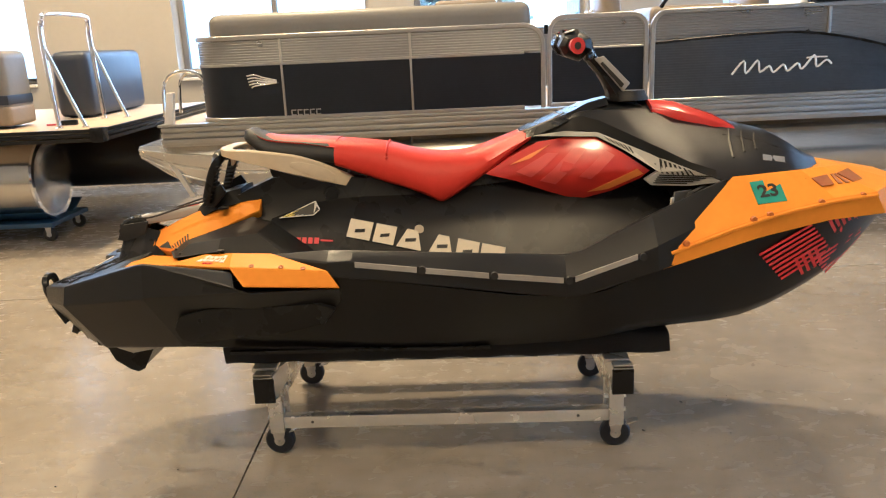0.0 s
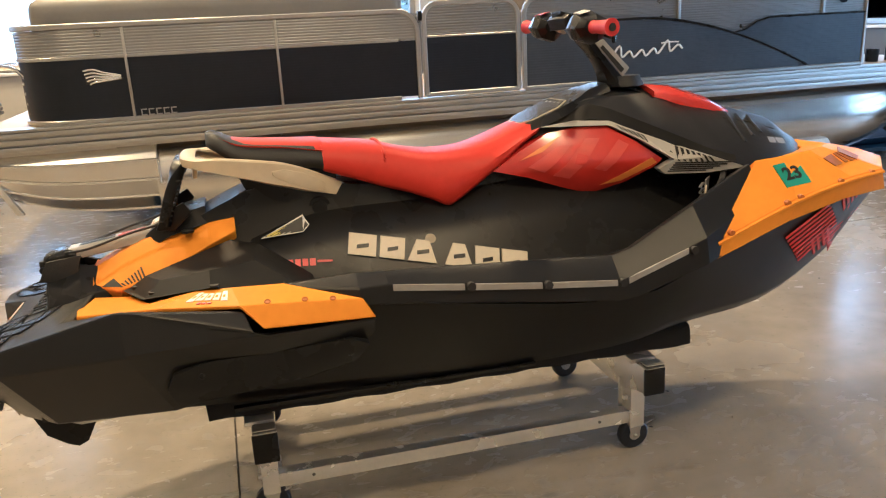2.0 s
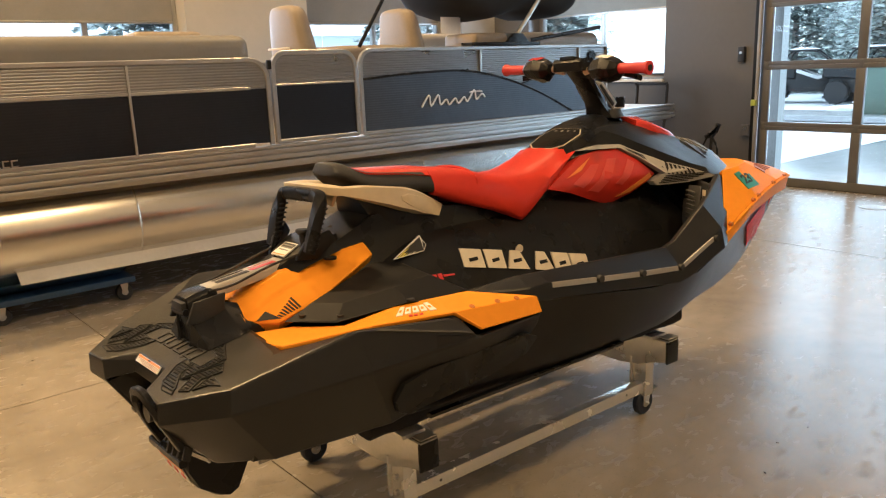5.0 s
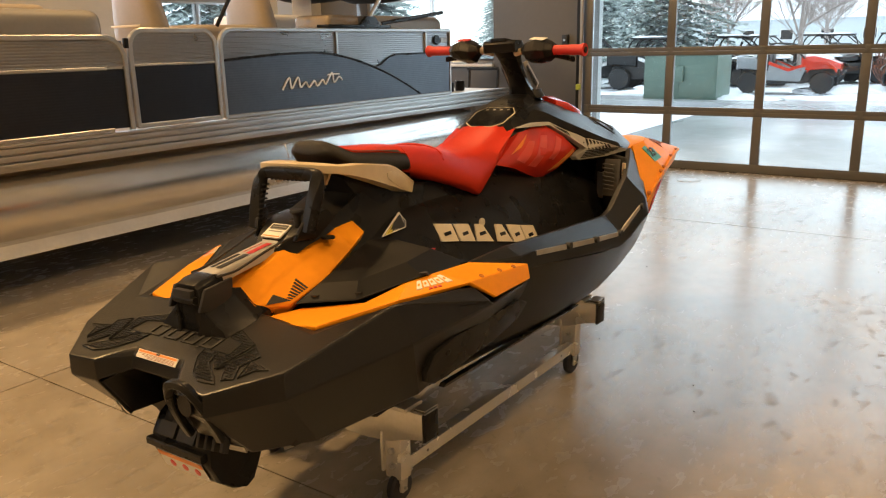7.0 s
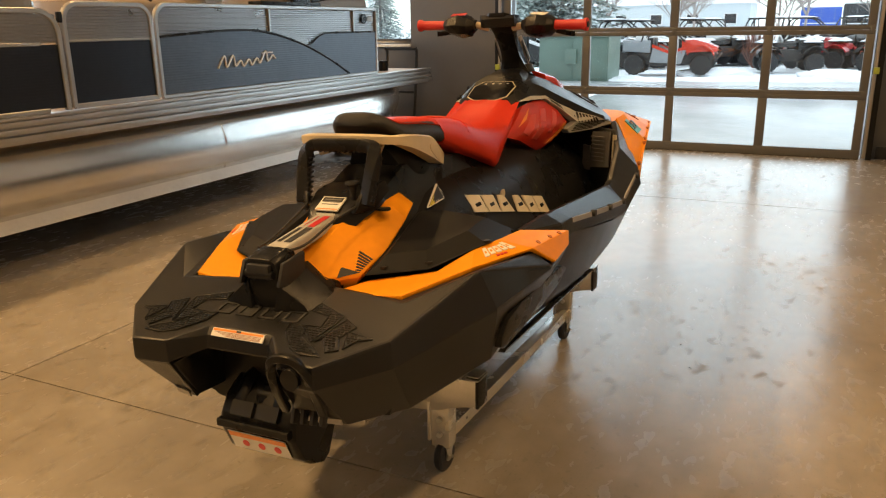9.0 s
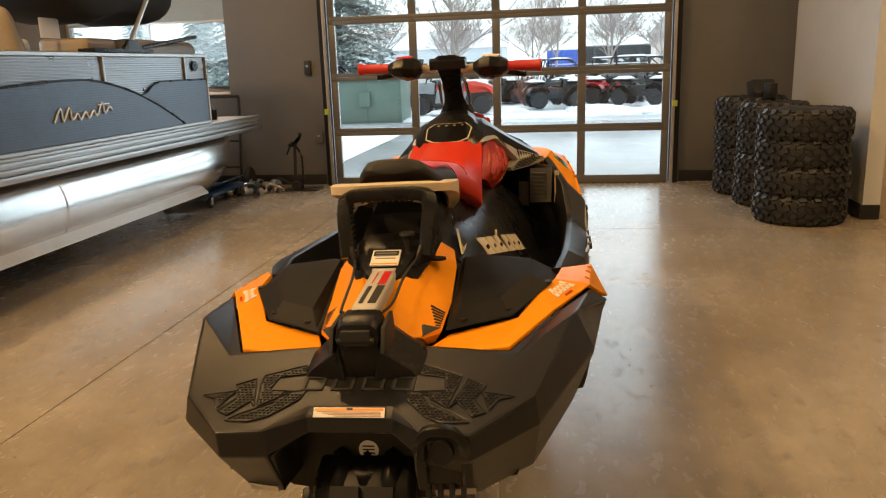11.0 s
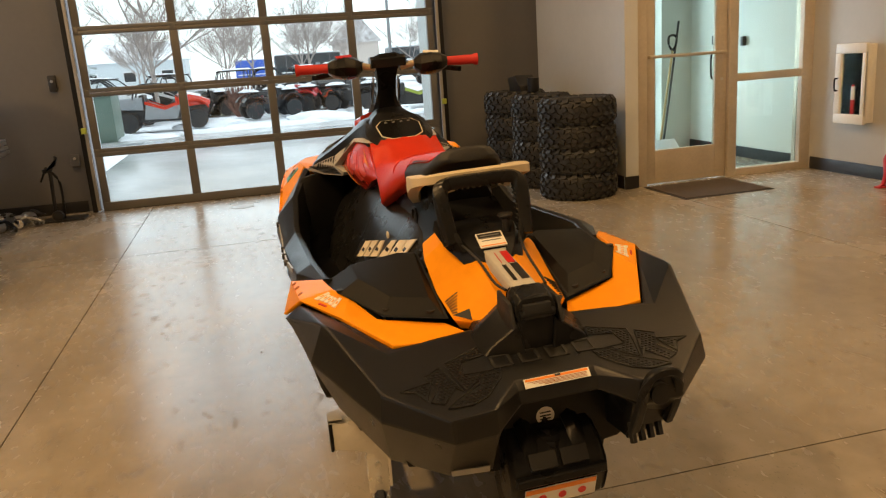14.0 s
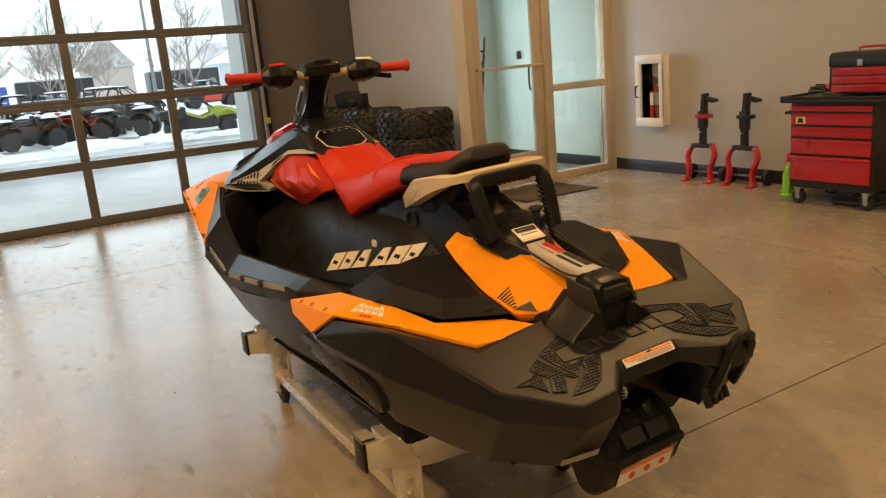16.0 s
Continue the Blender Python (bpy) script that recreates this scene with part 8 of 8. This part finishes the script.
def house(m, L, D, H, wallm, label, gable=2.2, roofm=snow):
    h = thing("house", m, label, "house", "houses in the distance")
    part("wall", span(-D / 2, D / 2, -L / 2, L / 2, 0, H), wallm, h, smooth=0)
    part("roof", loft([[(-D / 2 - .4, y, H), (D / 2 + .4, y, H), (0, y, H + gable)] for y in (-L / 2 - .3, L / 2 + .3)]), roofm, h, "roof with thin snow", smooth=0)
    part("gable_wall", prism([(-D / 2, -L / 2 - .02, H), (D / 2, -L / 2 - .02, H), (0, -L / 2 - .02, H + gable * .9)], (0, .02, 0)), wallm, h, smooth=0)
    for i in range(max(1, int(L // 4))):
        y = -L / 2 + 2 + i * 4
        w = part("window", span(-D / 2 - .06, -D / 2, y - .7, y + .7, 1.0, 2.2), machine_white, h, bevel=.01)
        part("window_pane", span(-D / 2 - .08, -D / 2 - .06, y - .6, y + .6, 1.1, 2.1), tool_black, w, smooth=0)
    return h


house(pose(95, 22, 0), 26, 9, 3.2, siding_blue, "long pale building with a snowy roof")
house(pose(98, -11.3, 0, 0, 0, 90), 8, 4.8, 3.9, hazy_siding_tan, "tan house with a brown gable roof", 3.3, roof_brown)
house(pose(80, -23, 0), 9, 9, 3.0, siding_blue, "pale blue house with a snowy roof")
house(pose(30, 60, 0, 0, 0, 90), 40, 10, 4.0, siding_blue, "pale building behind the windows")


# trees
def spruce(m, H, seed, label="frosted spruce with drooping snowy boughs"):
    rnd = random.Random(seed)
    t = thing("spruce", m, label, "tree", "trees outside")
    part("trunk", lathe([(.16, 0), (.12, H * .3), (.05, H * .8), (.01, H)], 8), hazed_bark, t)
    vs, fs = [], []
    z = .5
    while z < H * .98:
        R = (H - z) * .30 + .12
        for k in range(int(9 + R * 7)):
            a = rnd.uniform(0, 6.283)
            r = R * rnd.uniform(.75, 1.08)
            ca, sa = math.cos(a), math.sin(a)
            for j in range(7):
                f = (j + 1) / 7 * r
                dz = -f * .34 + rnd.uniform(-.05, .05)
                wd, ln = .10 + .16 * (1 - j / 8), .22
                for sgn in (-1, 1):
                    o = len(vs)
                    vs += [(ca * f, sa * f, z + dz), (ca * (f + ln) - sa * sgn * wd * 1.2, sa * (f + ln) + ca * sgn * wd * 1.2, z + dz - .10 + rnd.uniform(-.04, .03)),
                           (ca * (f + ln * 1.35) - sa * sgn * wd * .2, sa * (f + ln * 1.35) + ca * sgn * wd * .2, z + dz - .05 + rnd.uniform(-.03, .05))]
                    fs.append((o, o + 1, o + 2))
        z += .24
    me = bpy.data.meshes.new("crown")
    me.from_pydata(vs, [], fs)
    me.materials.append(needle)
    c = new("crown", me)
    c.parent = t
    return t


def bare_tree(m, H, seed, label="bare winter tree with fine twigs"):
    rnd = random.Random(seed)
    t = thing("bare_tree", m, label, "tree", "trees outside")
    bm = bmesh.new()

    def grow(p, d, L, r, depth):
        q = p + d * L
        mid = p + d * L * .5 + Vector((rnd.uniform(-1, 1), rnd.uniform(-1, 1), 0)) * L * .04
        sweep([p, mid, q], r, n=5 if depth > 1 else 4, bm=bm)
        if depth == 0:
            return
        grow(q, (d + Vector((rnd.uniform(-.2, .2), rnd.uniform(-.2, .2), .08))).normalized(), L * .80, r * .72, depth - 1)
        for k in range(3 if depth > 1 else 4):
            a = rnd.uniform(0, 2 * math.pi)
            ax = Vector((math.cos(a), math.sin(a), rnd.uniform(.1, .7))).normalized()
            nd = (d * rnd.uniform(.35, .7) + ax * rnd.uniform(.6, .9)).normalized()
            grow(p + d * L * rnd.uniform(.35, 1.0), nd, L * rnd.uniform(.55, .78), r * .50, depth - 1)

    grow(Vector((0, 0, 0)), Vector((.03, .02, 1)).normalized(), H * .27, H * .0095, 6)
    part("branches", bm, hazed_bark, t, smooth=0)
    return t


s1 = spruce(pose(26, 10.3, G), 9, 1)
copy_thing(s1, pose(33, 14.5, G, 0, 0, 70))
copy_thing(s1, pose(29, 15.4, G, 0, 0, 140))
copy_thing(s1, pose(62, 33, G, 0, 0, 200))
copy_thing(s1, pose(66, 41, G, 0, 0, 250))
s2 = spruce(pose(11.5, 17.5, G), 6.5, 2)
copy_thing(s2, pose(8.0, 19, G, 0, 0, 50))
copy_thing(s2, pose(4.5, 17.5, G, 0, 0, 100))
copy_thing(s2, pose(14.5, 15.0, G, 0, 0, 200))
copy_thing(s2, pose(.5, 18.5, G, 0, 0, 20))
t1 = bare_tree(pose(25.5, 6.0, G), 8, 3)
copy_thing(t1, pose(45, -8.0, G, 0, 0, 80))
copy_thing(t1, pose(48, 4.0, G, 0, 0, 160))
t2 = bare_tree(pose(52, -1.0, G), 7, 9)
copy_thing(t2, pose(50, 9.0, G, 0, 0, 60))
copy_thing(t2, pose(52, -16, G, 0, 0, 120))
copy_thing(t2, pose(50, 16, G, 0, 0, 200))
copy_thing(t1, pose(60, 26, G, 0, 0, 20))
for _x, _y, _r in ((40, -.5, 33), (44, 2.5, 210), (57, -5, 260), (63, 4, 130), (64, 11, 300), (38, 11.5, 45)):
    copy_thing(t2, pose(_x, _y, G, 0, 0, _r))
# street lamp post
lp = thing("street_lamp", pose(46, -6, G), "grey street lamp post on the lot", "street lamp")
part("post", lathe([(.12, 0), (.07, 9), (.07, 9.05), (0, 9.05)], 10), machine_grey, lp)
part("arm", sweep([(0, 0, 8.9), (-1.0, 0, 9.1)], .04, n=6), machine_grey, lp)
part("head", span(-1.5, -.9, -.15, .15, 9.02, 9.14), machine_grey, lp, bevel=.02)
